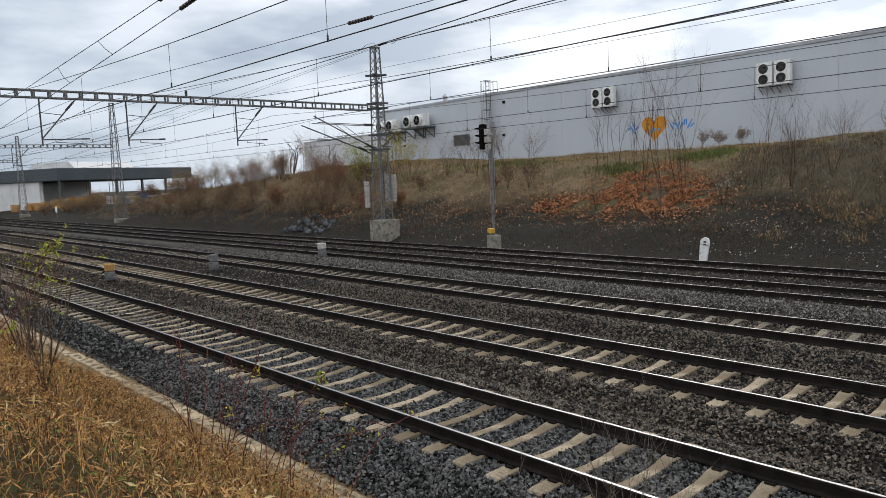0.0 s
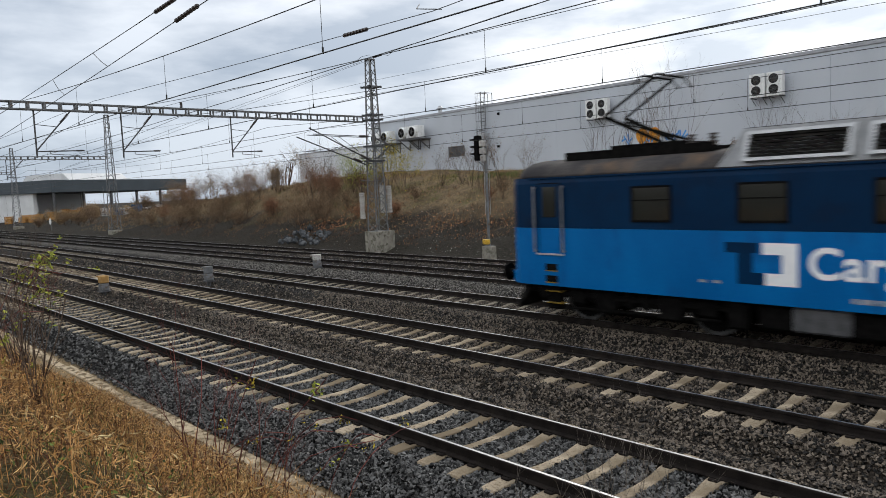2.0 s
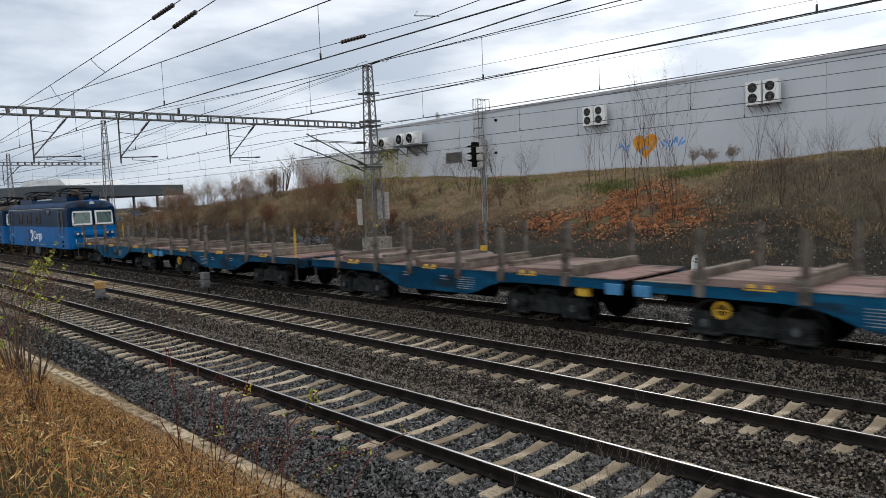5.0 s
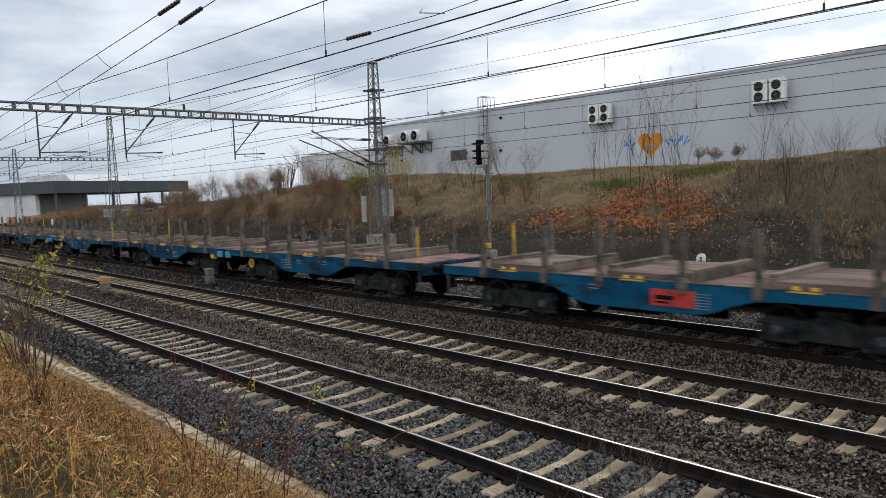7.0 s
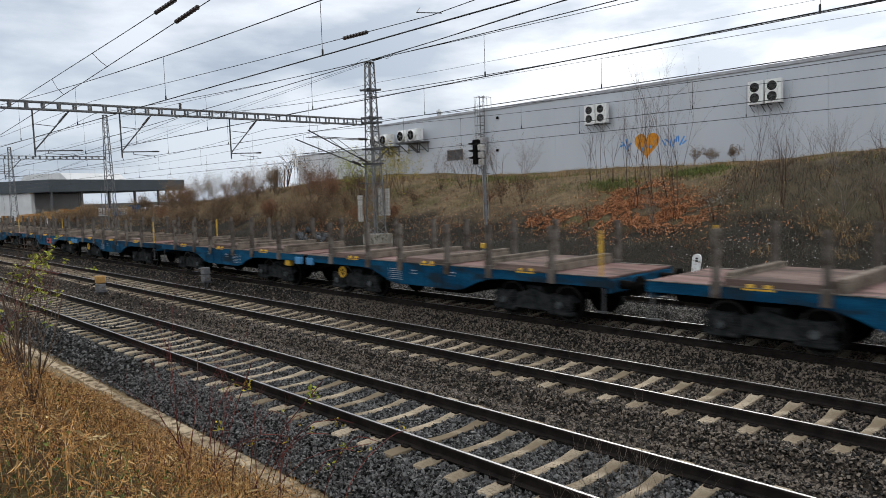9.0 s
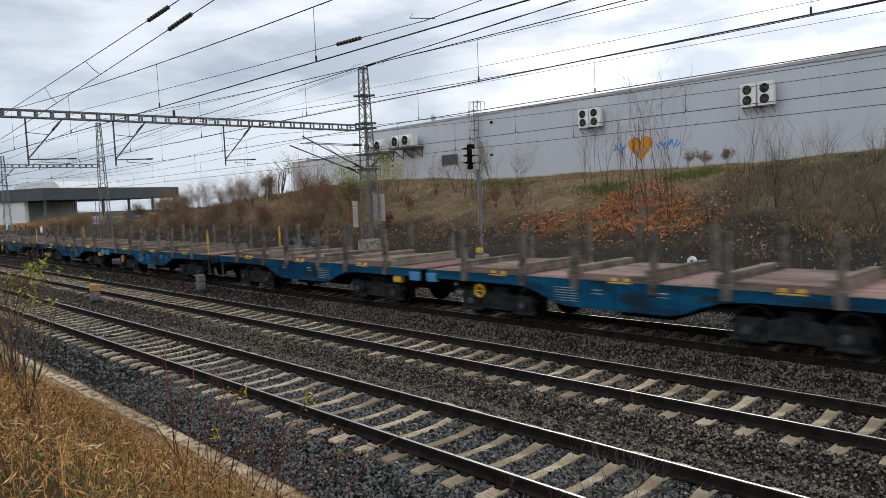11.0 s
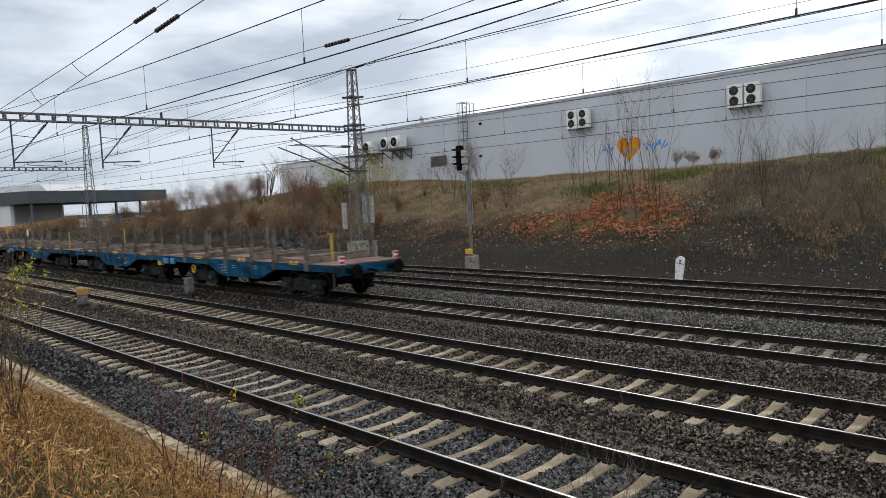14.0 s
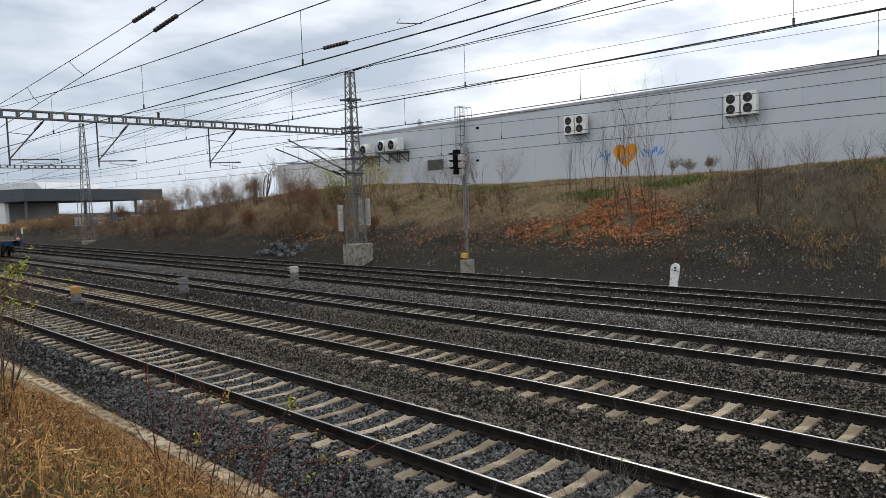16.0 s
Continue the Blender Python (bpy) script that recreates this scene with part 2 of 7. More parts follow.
def ground_material():
    """Dark ballast between the rails, brown soil and dead grass on both banks, split by the place on the plan."""
    m = bpy.data.materials.new("ground_ballast_and_soil")
    m.use_nodes = True
    nt = m.node_tree
    N, L = nt.nodes.new, nt.links.new
    b = nt.nodes["Principled BSDF"]
    b.inputs["Roughness"].default_value = 0.95
    b.inputs["Specular IOR Level"].default_value = 0.06
    tc = N("ShaderNodeTexCoord")
    sep = N("ShaderNodeSeparateXYZ")
    L(tc.outputs["Object"], sep.inputs[0])

    def noise_tex(scale, detail=5):
        n = N("ShaderNodeTexNoise")
        n.inputs["Scale"].default_value, n.inputs["Detail"].default_value = scale, detail
        L(tc.outputs["Object"], n.inputs["Vector"])
        return n

    def ramp(src, stops):
        r = N("ShaderNodeValToRGB")
        els = r.color_ramp.elements
        while len(els) < len(stops):
            els.new(0.5)
        for e, (p, c) in zip(els, stops):
            e.position, e.color = p, (*c, 1)
        L(src, r.inputs["Fac"])
        return r.outputs["Color"]

    def mix(f, a, c, mode="MIX"):
        x = N("ShaderNodeMixRGB")
        x.blend_type = mode
        for s, v in ((x.inputs["Fac"], f), (x.inputs["Color1"], a), (x.inputs["Color2"], c)):
            if isinstance(v, (int, float)):
                s.default_value = v
            elif isinstance(v, tuple):
                s.default_value = (*v, 1)
            else:
                L(v, s)
        return x.outputs["Color"]

    def band(src, lo, hi):
        r = N("ShaderNodeMapRange")
        r.interpolation_type = "SMOOTHSTEP"
        r.inputs["From Min"].default_value, r.inputs["From Max"].default_value = lo, hi
        L(src, r.inputs["Value"])
        return r.outputs["Result"]

    def math2(op, a, c):
        x = N("ShaderNodeMath")
        x.operation = op
        for s, v in zip(x.inputs, (a, c)):
            if isinstance(v, (int, float)):
                s.default_value = v
            else:
                L(v, s)
        return x.outputs[0]

    vor = N("ShaderNodeTexVoronoi")
    vor.inputs["Scale"].default_value = 26.0
    L(tc.outputs["Object"], vor.inputs["Vector"])
    vcol = N("ShaderNodeSeparateColor")
    L(vor.outputs["Color"], vcol.inputs[0])
    # Ballast ground tones darkened to carry the shade in gaps between loose stones.
    stone = ramp(vcol.outputs[0], [(0.0, (0.005, 0.005, 0.005)), (0.55, (0.015, 0.0148, 0.0145)), (0.85, (0.035, 0.034, 0.033)), (1.0, (0.09, 0.086, 0.08))])
    brown = ramp(vcol.outputs[1], [(0.0, (0.007, 0.006, 0.005)), (0.6, (0.026, 0.022, 0.018)), (1.0, (0.09, 0.074, 0.06))])
    pale = ramp(vcol.outputs[2], [(0.0, (0.03, 0.028, 0.026)), (0.5, (0.075, 0.07, 0.063)), (1.0, (0.19, 0.178, 0.16))])
    yw = math2("ADD", sep.outputs["Y"], math2("MULTIPLY", noise_tex(0.9).outputs["Fac"], 0.9))
    six = math2("MULTIPLY", band(yw, 7.9, 8.5), math2("SUBTRACT", 1.0, band(yw, 13.2, 14.2)))
    ballast = mix(six, stone, brown)
    gap = math2("MULTIPLY", band(yw, 17.8, 18.3), math2("SUBTRACT", 1.0, band(yw, 18.6, 19.1)))
    ballast = mix(math2("MULTIPLY", gap, 0.85), ballast, pale)
    far = band(yw, 19.2, 20.2)
    ballast = mix(far, ballast, mix(0.5, brown, stone))
    big = noise_tex(0.35, 8).outputs["Fac"]
    mid = noise_tex(2.2, 8).outputs["Fac"]
    tiny = noise_tex(26, 6).outputs["Fac"]
    straw = mix(tiny, (0.095, 0.069, 0.040), (0.27, 0.20, 0.118))
    green = mix(tiny, (0.035, 0.042, 0.014), (0.12, 0.125, 0.045))
    soil = mix(ramp(tiny, [(0.35, (0, 0, 0)), (0.68, (1, 1, 1))]), (0.011, 0.0102, 0.0085), (0.060, 0.054, 0.044))
    turf = mix(ramp(big, [(0.52, (0, 0, 0)), (0.68, (1, 1, 1))]), straw, green)
    turf = mix(ramp(mid, [(0.40, (1, 1, 1)), (0.58, (0, 0, 0))]), turf, mix(0.6, soil, straw))
    zz = math2("ADD", sep.outputs["Z"], math2("MULTIPLY", math2("SUBTRACT", big, 0.5), 3.0))
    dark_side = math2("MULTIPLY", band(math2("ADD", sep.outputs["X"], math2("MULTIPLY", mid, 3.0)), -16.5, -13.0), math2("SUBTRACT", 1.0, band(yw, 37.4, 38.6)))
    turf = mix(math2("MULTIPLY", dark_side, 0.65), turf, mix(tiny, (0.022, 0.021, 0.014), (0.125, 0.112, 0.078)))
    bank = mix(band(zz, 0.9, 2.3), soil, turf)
    col = mix(band(sep.outputs["Y"], 25.2, 25.9), ballast, bank)
    # Brown underlayer darkened so its colour holds the shade between dead canes.
    near = mix(mid, mix(tiny, (0.022, 0.014, 0.008), (0.10, 0.058, 0.026)), mix(0.5, soil, green))
    sand = mix(tiny, (0.13, 0.09, 0.05), (0.36, 0.27, 0.16))
    near = mix(math2("MULTIPLY", band(yw, 4.35, 4.7), 0.85), near, sand)
    col = mix(band(sep.outputs["Y"], 4.9, 4.72), col, near)
    L(col, b.inputs["Base Color"])
    crack = N("ShaderNodeTexVoronoi")
    crack.feature = "SMOOTH_F1"
    crack.inputs["Scale"].default_value = 26.0
    L(tc.outputs["Object"], crack.inputs["Vector"])
    hgt = math2("ADD", math2("MULTIPLY", crack.outputs["Distance"], -1.2), math2("MULTIPLY", tiny, 0.5))
    bp = N("ShaderNodeBump")
    bp.inputs["Strength"].default_value, bp.inputs["Distance"].default_value = 0.9, 0.05
    L(hgt, bp.inputs["Height"])
    L(bp.outputs["Normal"], b.inputs["Normal"])
    return m


GROUND = ground_material()
ground = tagged(soup("ground", gv, gf, GROUND, True), "dark ballast bed between overgrown brown embankments", "ground", kind="structure")

# ---- grey store building behind the bank ----
CLAD = mat("grey_cladding", (0.41, 0.44, 0.482), (0.455, 0.487, 0.53), 0.35, 0.55, 0.0, 0.04, 30, 0.003, ((0.45, 0.47, 0.50), 0.12, 0.5), stretch=(1, 1, 0.35))
CLAD_LOW = mat("pale_grey_cladding", (0.50, 0.52, 0.55), (0.56, 0.58, 0.61), 0.3, 0.55, 0.0, 0.04, 30, 0.003, None, stretch=(1, 1, 0.4))
TRIM = mat("roof_flashing", (0.26, 0.27, 0.29), (0.36, 0.37, 0.39), 2, 0.5, 0.3, 0.05)


def wall_frame():
    """x along the wall, y out of its face towards the line, z up; origin on the face at x = -40."""
    ex = Vector((WALL_N.y, -WALL_N.x, 0))
    m = Matrix.Identity(4)
    for i in range(3):
        m[i][0], m[i][1], m[i][2] = ex[i], -WALL_N[i], (0, 0, 1)[i]
    o = Vector((-40, wall_y(-40), 0))
    return Matrix.Translation(o) @ m


WF = wall_frame()
store = thing("store_building", "long windowless grey-clad retail building on the bank", "building", WF)
for i in range(23):
    bm = bmesh.new()
    x0 = -19.0 + i * 4.0
    box(bm, x0 + 0.004, x0 + 3.996, -0.2, 0, 3.2, 10.0, 0.004)
    part("wall_panel", bm, CLAD, store)
bm = bmesh.new()
box(bm, -19, 73, -30, -0.21, 3.2, 9.95)
part("wall_core", bm, CLAD, store)
bm = bmesh.new()
box(bm, -19.05, 73.05, -0.3, 0.06, 10.0, 10.22, 0.02)
part("roof_flashing", bm, TRIM, store)
bm = bmesh.new()
box(bm, -19, 73, -30, -0.3, 9.96, 10.05)
part("roof", bm, TRIM, store)
annex = thing("store_annex", "low pale grey annex of the store building", "building", WF)
bm = bmesh.new()
box(bm, -36.5, -19.1, -20, -1.0, 2.0, 8.05)
part("wall", bm, CLAD_LOW, annex)
bm = bmesh.new()
box(bm, -36.55, -19.1, -20, -0.95, 8.05, 8.2, 0.01)
part("roof_flashing", bm, TRIM, annex)
# ---- tracks ----
RAIL_OUT = [(-0.075, -0.152), (0.075, -0.152), (0.075, -0.141), (0.012, -0.124), (0.010, -0.045), (0.036, -0.034), (0.036, -0.010), (0.032, -0.003), (0.019, 0.0),
            (-0.019, 0.0), (-0.032, -0.003), (-0.036, -0.010), (-0.036, -0.034), (-0.010, -0.045), (-0.012, -0.124), (-0.075, -0.141)]
X_LEFT, X_RIGHT = -420.0, 60.0


def rail_mesh():
    bm = bmesh.new()
    prism(bm, RAIL_OUT, "x", X_LEFT, X_RIGHT)
    bm.normal_update()
    me = bpy.data.meshes.new("rail")
    bmesh.ops.recalc_face_normals(bm, faces=bm.faces)
    for f in bm.faces:
        f.material_index = 1 if f.normal.z > 0.998 and f.calc_center_median().z > -0.003 else 0
    bm.to_mesh(me)
    bm.free()
    me.materials.append(RAIL_SIDE)
    me.materials.append(RAIL_TOP)
    return me


def sleeper_mesh(material):
    """A prestressed concrete sleeper: thick under the rails, waisted in the middle."""
    bm = bmesh.new()
    half = [(0.0, -0.214, 0.070), (0.20, -0.211, 0.071), (0.36, -0.201, 0.076), (0.48, -0.186, 0.086), (0.60, -0.174, 0.096), (0.90, -0.172, 0.102),
            (1.10, -0.176, 0.102), (1.19, -0.184, 0.098), (1.215, -0.204, 0.092)]
    prof = [(-y, z, w) for y, z, w in half[:0:-1]] + half
    rows = []
    for y, z, w in prof:
        rows.append([bm.verts.new((-w - 0.030, y, z - 0.12)), bm.verts.new((-w - 0.006, y, z - 0.008)), bm.verts.new((-w + 0.006, y, z)),
                     bm.verts.new((w - 0.006, y, z)), bm.verts.new((w + 0.006, y, z - 0.008)), bm.verts.new((w + 0.030, y, z - 0.12))])
    for a, b in zip(rows, rows[1:]):
        for i in range(5):
            bm.faces.new((a[i], a[i + 1], b[i + 1], b[i]))
    bm.faces.new(rows[0])
    bm.faces.new(rows[-1][::-1])
    bmesh.ops.recalc_face_normals(bm, faces=bm.faces)
    me = bpy.data.meshes.new("sleeper")
    bm.to_mesh(me)
    bm.free()
    me.materials.append(material)
    return me


def clip_mesh():
    bm = bmesh.new()
    for s in (-1, 1):
        box(bm, -0.06, 0.06, s * 0.11 - 0.045, s * 0.11 + 0.045, -0.176, -0.145, 0.008)
        rod(bm, (-0.05, s * 0.105, -0.14), (0.05, s * 0.105, -0.14), 0.014, 5)
    me = bpy.data.meshes.new("rail_fastening")
    bm.to_mesh(me)
    bm.free()
    me.materials.append(RAIL_SIDE)
    return me


rail_me, clip_me = rail_mesh(), clip_mesh()
sleeper_me, sleeper_mid_me, sleeper_dark_me = sleeper_mesh(SLEEPER), sleeper_mesh(SLEEPER_MID), sleeper_mesh(SLEEPER_DARK)
# first sleeper's place along each track, number of sleepers picked apart
SLEEPERS = ((-7.99, -66, 6, 0.5986), (-10.33, -72, 5, 0.5986), (-10.34, -76, 4, 0.6075), (-10.0, -80, 4, 0.61), (-10.2, -80, 4, 0.61))
tracks = []
for k, ty in enumerate(TRACK_Y):
    tr = thing("railway_track", "railway track on concrete sleepers in dark ballast" if k < 3 else "railway track with sunken dark sleepers", "railway track",
               Matrix.Translation((0, ty, 0)), "parallel railway tracks", "structure")
    tracks.append(tr)
    for s in (-1, 1):
        share("rail", rail_me, tr, Matrix.Translation((0, s * GAUGE / 2, 0)))
    x0, lo, hi, sp = SLEEPERS[k]
    far = []
    n = int((x0 + 160) / sp)
    for i in range(-int((hi - x0) / sp), n):
        x = x0 - i * sp
        r = random.Random(k * 1000 + i)
        m = pose(x + r.uniform(-0.015, 0.015), r.uniform(-0.02, 0.02), (0.02 if k < 2 else 0.014 if k == 2 else 0.0) + r.uniform(-0.008, 0.004), 0, 0, r.uniform(-0.6, 0.6))
        if x > lo:
            so = share("sleeper", (sleeper_me, sleeper_me, sleeper_mid_me, sleeper_dark_me, sleeper_dark_me)[k], tr, m)
            if k < 2 and x > -22:
                for s in (-1, 1):
                    share("rail_fastening", clip_me, so, Matrix.Translation((0, s * GAUGE / 2, 0)))
# ---- overhead line: masts, gantries, wires ----
def lattice(bm, x, y, z0, z1, w0, w1, leg=0.05, bays=14):
    """A four-legged tapered lattice column."""
    def corner(i, z):
        f = (z - z0) / (z1 - z0)
        h = (w0 + (w1 - w0) * f) / 2
        sx, sy = ((-1, -1), (1, -1), (1, 1), (-1, 1))[i % 4]
        return Vector((x + sx * h, y + sy * h, z))
    for i in range(4):
        a, b = corner(i, z0), corner(i, z1)
        rod(bm, a, b, leg * 0.75, 4)
    for k in range(bays):
        za, zb = z0 + (z1 - z0) * k / bays, z0 + (z1 - z0) * (k + 1) / bays
        for i in range(4):
            a, b = (i, i + 1) if k % 2 else (i + 1, i)
            rod(bm, corner(a, za), corner(b, zb), leg * 0.36, 4)
        if k % 4 == 0:
            for i in range(4):
                rod(bm, corner(i, za), corner(i + 1, za), leg * 0.4, 4)


def insulator(bm, a, b, r=0.07):
    a, b = Vector(a), Vector(b)
    n = 8
    rod(bm, a, b, r * 0.5, 8)
    for i in range(n):
        c = a.lerp(b, (i + 0.2) / n)
        rod(bm, c, a.lerp(b, (i + 0.62) / n), r, 10)


def weights(parent, x, y, z0, z1, r=0.15):
    n = 14
    me = None
    for i in range(n):
        z = z0 + (z1 - z0) * i / n
        if me is None:
            bm = bmesh.new()
            rod(bm, (0, 0, 0), (0, 0, (z1 - z0) / n * 0.88), r, 12)
            ob = part("weight_disc", bm, WEIGHT, parent)
            me = ob.data
            ob.matrix_basis = Matrix.Translation((x, y, z))
        else:
            share("weight_disc", me, parent, Matrix.Translation((x + 0.012 * ((i * 7) % 3 - 1), y, z)))
    bm = bmesh.new()
    rod(bm, (x, y, z1), (x, y, z1 + 1.6), 0.012, 5)
    part("weight_rope", bm, WIRE, parent)


WEIGHT = mat("weathered_weight", (0.30, 0.29, 0.27), (0.48, 0.47, 0.44), 9, 0.85, 0, 0.2, 40, 0.005, ((0.15, 0.12, 0.1), 0.3, 14), 0.3)


def mast(x, y, top, base_top, w0, label, full):
    m = thing("catenary_mast", label, "mast", Matrix.Translation((x, y, 0)), "lattice catenary masts")
    bm = bmesh.new()
    vs = box(bm, -0.62, 0.62, -0.55, 0.75, -1.0, base_top, 0.03)
    part("concrete_foot", bm, CONCRETE, m)
    bm = bmesh.new()
    lattice(bm, 0, 0, base_top, top, w0, 0.36, 0.06, 20 if full else 18)
    box(bm, -0.22, 0.22, -0.22, 0.22, top - 0.06, top, 0.01)
    part("lattice_column", bm, STEEL, m)
    return m


mast_main = mast(-33.6, 26.0, 10.9, 0.95, 0.82, "tapered steel lattice mast on a concrete foot with tension weights", True)
for z in (7.42, 7.70, 5.9, 5.05, 9.3):
    bm = bmesh.new()
    for s in (-1, 1):
        box(bm, -0.5, 0.5, s * 0.34 - 0.03, s * 0.34 + 0.03, z - 0.05, z + 0.05)
        box(bm, s * 0.34 - 0.03, s * 0.34 + 0.03, -0.5, 0.5, z - 0.05, z + 0.05)
    part("mast_collar", bm, STEEL_DARK, mast_main)
weights(mast_main, -0.35, -0.80, 1.72, 3.25)
weights(mast_main, -0.25, 0.62, 2.0, 3.65)
weights(mast_main, 0.12, 0.85, 2.0, 3.60)
bm = bmesh.new()
for z in (3.9, 5.2):
    rod(bm, (-0.3, 0, z), (-0.3, -0.85, z + 0.05), 0.03, 6)
    rod(bm, (-0.1, 0, z), (-0.1, 0.9, z + 0.05), 0.03, 6)
rod(bm, (0, 0.2, 6.35), (0.3, 1.0, 5.95), 0.05, 6)
rod(bm, (0, 0.2, 5.2), (0.3, 0.9, 5.9), 0.04, 6)
part("pulley_bracket", bm, STEEL_DARK, mast_main)
# cantilevers of the two far tracks
bm = bmesh.new()
for dx, t, r in ((0.12, (-4.44, 6.85), (-0.1, 4.95)), (-0.5, (-4.85, 6.40), (-0.2, 4.85))):
    rod(bm, (dx, r[0], r[1]), (dx, t[0], t[1]), 0.035, 7)
    rod(bm, (dx, -0.3, 6.45), (dx, -4.2, 6.52), 0.022, 6)
    rod(bm, (dx, -1.2, 5.6), (dx, -2.6, 6.45), 0.018, 5)
    rod(bm, (dx, -3.1, 5.6), (dx, -4.3, 5.62), 0.02, 5)
    rod(bm, (dx, -2.2, 5.85), (dx, -3.1, 5.6), 0.02, 5)
part("cantilever", bm, STEEL_DARK, mast_main)
bm = bmesh.new()
insulator(bm, (0.12, -0.5, 5.13), (0.12, -1.1, 5.4))
insulator(bm, (-0.5, -0.55, 5.02), (-0.5, -1.15, 5.23))
insulator(bm, (0.1, -0.45, 6.45), (0.1, -1.1, 6.46))
part("cantilever_insulator", bm, INSUL, mast_main)
mast_b = mast(-81.5, 27.1, 12.7, 0.3, 1.0, "steel lattice mast beside the far tracks", False)
mast_c = mast(-126.5, 27.7, 12.3, 0.3, 1.0, "distant steel lattice mast beside the far tracks", False)
mast_d = mast(-33.9, 3.2, 9.0, 0.6, 0.9, "steel lattice mast carrying the gantry beam", False)


def gantry(x, y0, y1, z, hangers, label):
    """A ladder-frame beam across the tracks with hanging registration arms."""
    g = thing("catenary_gantry", label, "gantry", Matrix.Translation((x, 0, z)), "catenary gantries")
    bm = bmesh.new()
    for dx in (-0.16, 0.16):
        for zz in (0.0, 0.30):
            box(bm, dx - 0.03, dx + 0.03, y0, y1, zz - 0.03, zz + 0.03)
        n = int((y1 - y0) / 0.62)
        for i in range(n + 1):
            y = y0 + (y1 - y0) * i / n
            box(bm, dx - 0.02, dx + 0.02, y - 0.04, y + 0.04, 0.03, 0.27)
    n = int((y1 - y0) / 1.24)
    for i in range(n):
        ya, yb = y0 + (y1 - y0) * i / n, y0 + (y1 - y0) * (i + 1) / n
        rod(bm, (-0.16, ya, 0.30), (0.16, yb, 0.30), 0.018, 4)
        rod(bm, (-0.16, yb, 0.0), (0.16, ya, 0.0), 0.018, 4)
    part("beam", bm, STEEL, g)
    for y, up, reach in hangers:
        bm = bmesh.new()
        rod(bm, (0, y, 0.0), (0, y, -2.02), 0.035, 7)
        rod(bm, (0, y, -1.72), (0, y + up, 0.0), 0.03, 7)
        rod(bm, (0, y + 0.02, -0.62), (0, y + up * 0.62, -0.70), 0.016, 5)
        rod(bm, (0.0, y, -1.75), (0.0, y + reach, -1.70), 0.026, 6)
        rod(bm, (0.05, y + 0.5, -1.74), (0.05, y + 0.5, -1.86), 0.016, 5)
        rod(bm, (0.05, y + 0.5, -1.86), (0.05, y + reach * 0.85, -1.92), 0.014, 5)
        rod(bm, (0.05, y + reach * 0.85, -1.92), (0.05, y + reach * 0.87, -2.02), 0.014, 5)
        h = part("hanger", bm, STEEL_DARK, g)
        bm = bmesh.new()
        insulator(bm, (0, y + up * 0.70, -0.50), (0, y + up * 0.92, -0.13), 0.055)
        insulator(bm, (0, y + reach * 0.82, -1.71), (0, y + reach * 0.98, -1.70), 0.04)
        part("hanger_insulator", bm, INSUL, h)
    for y in (14.8,):
        bm = bmesh.new()
        rod(bm, (0, y, 0.3), (0, y, 0.62), 0.05, 8)
        insulator(bm, (0, y, 0.32), (0, y, 0.60), 0.07)
        part("pin_insulator", bm, INSUL, g)
    return g


gantry(-34.0, 3.2, 25.7, 7.33, ((4.6, 1.45, 1.9), (8.4, 1.45, 1.9), (11.95, 1.45, 1.7), (17.3, 1.55, 1.7)), "grey steel gantry beam across the tracks with hanging arms")
gantry(-81.5, 3.0, 26.8, 7.95, ((8.4, 1.45, 1.9), (12.0, 1.45, 1.7), (17.3, 1.55, 1.7)), "distant grey steel gantry beam across the tracks")
gantry(-126.5, 8.0, 27.4, 8.3, ((12.0, 1.45, 1.7), (17.3, 1.55, 1.7)), "far grey steel gantry beam across the tracks")
SPAN = (-129.0, -81.5, -34.0, 20.0, 67.0)


def wire_run(name, label, pts, r):
    cu = bpy.data.curves.new(name, "CURVE")
    cu.dimensions, cu.bevel_depth, cu.bevel_resolution = "3D", r, 1
    sp = cu.splines.new("POLY")
    sp.points.add(len(pts) - 1)
    for p, c in zip(sp.points, pts):
        p.co = (*c, 1)
    cu.materials.append(WIRE)
    return cu


def catenary(y, zc, zm, support, stagger):
    """Contact wire, messenger wire and droppers of one track."""
    t = thing("overhead_line", "copper contact wire hung by droppers from a messenger wire", "overhead wire", group="overhead lines", kind="structure")

    def mess(x):
        for a, b in zip(SPAN, SPAN[1:]):
            if a <= x <= b:
                f = (2 * x - a - b) / (b - a)
                return zm + (support - zm) * f * f
        return support

    def side(x):
        for i, (a, b) in enumerate(zip(SPAN, SPAN[1:])):
            if a <= x <= b:
                f = (x - a) / (b - a)
                return y + stagger * (1 - 2 * f) * (1 if i % 2 else -1)
        return y
    xs = [SPAN[0] + (SPAN[-1] - SPAN[0]) * i / 120 for i in range(121)]
    for nm, fz, r in (("contact_wire", lambda x: zc, 0.011), ("messenger_wire", mess, 0.0095)):
        o = new(nm, wire_run(nm, "", [(x, side(x), fz(x)) for x in xs], r))
        o.parent = t
    x = SPAN[0] + 4.0
    while x < SPAN[-1]:
        xx = -10.2 + round((x + 10.2) / 6.4) * 6.4
        o = new("dropper", wire_run("dropper", "", [(xx, side(xx), zc), (xx, side(xx), mess(xx))], 0.005))
        o.parent = t
        bm = bmesh.new()
        rod(bm, (xx, side(xx), zc - 0.01), (xx, side(xx), zc + 0.10), 0.018, 5)
        part("dropper_clip", bm, WIRE, o)
        x += 6.4
    return t


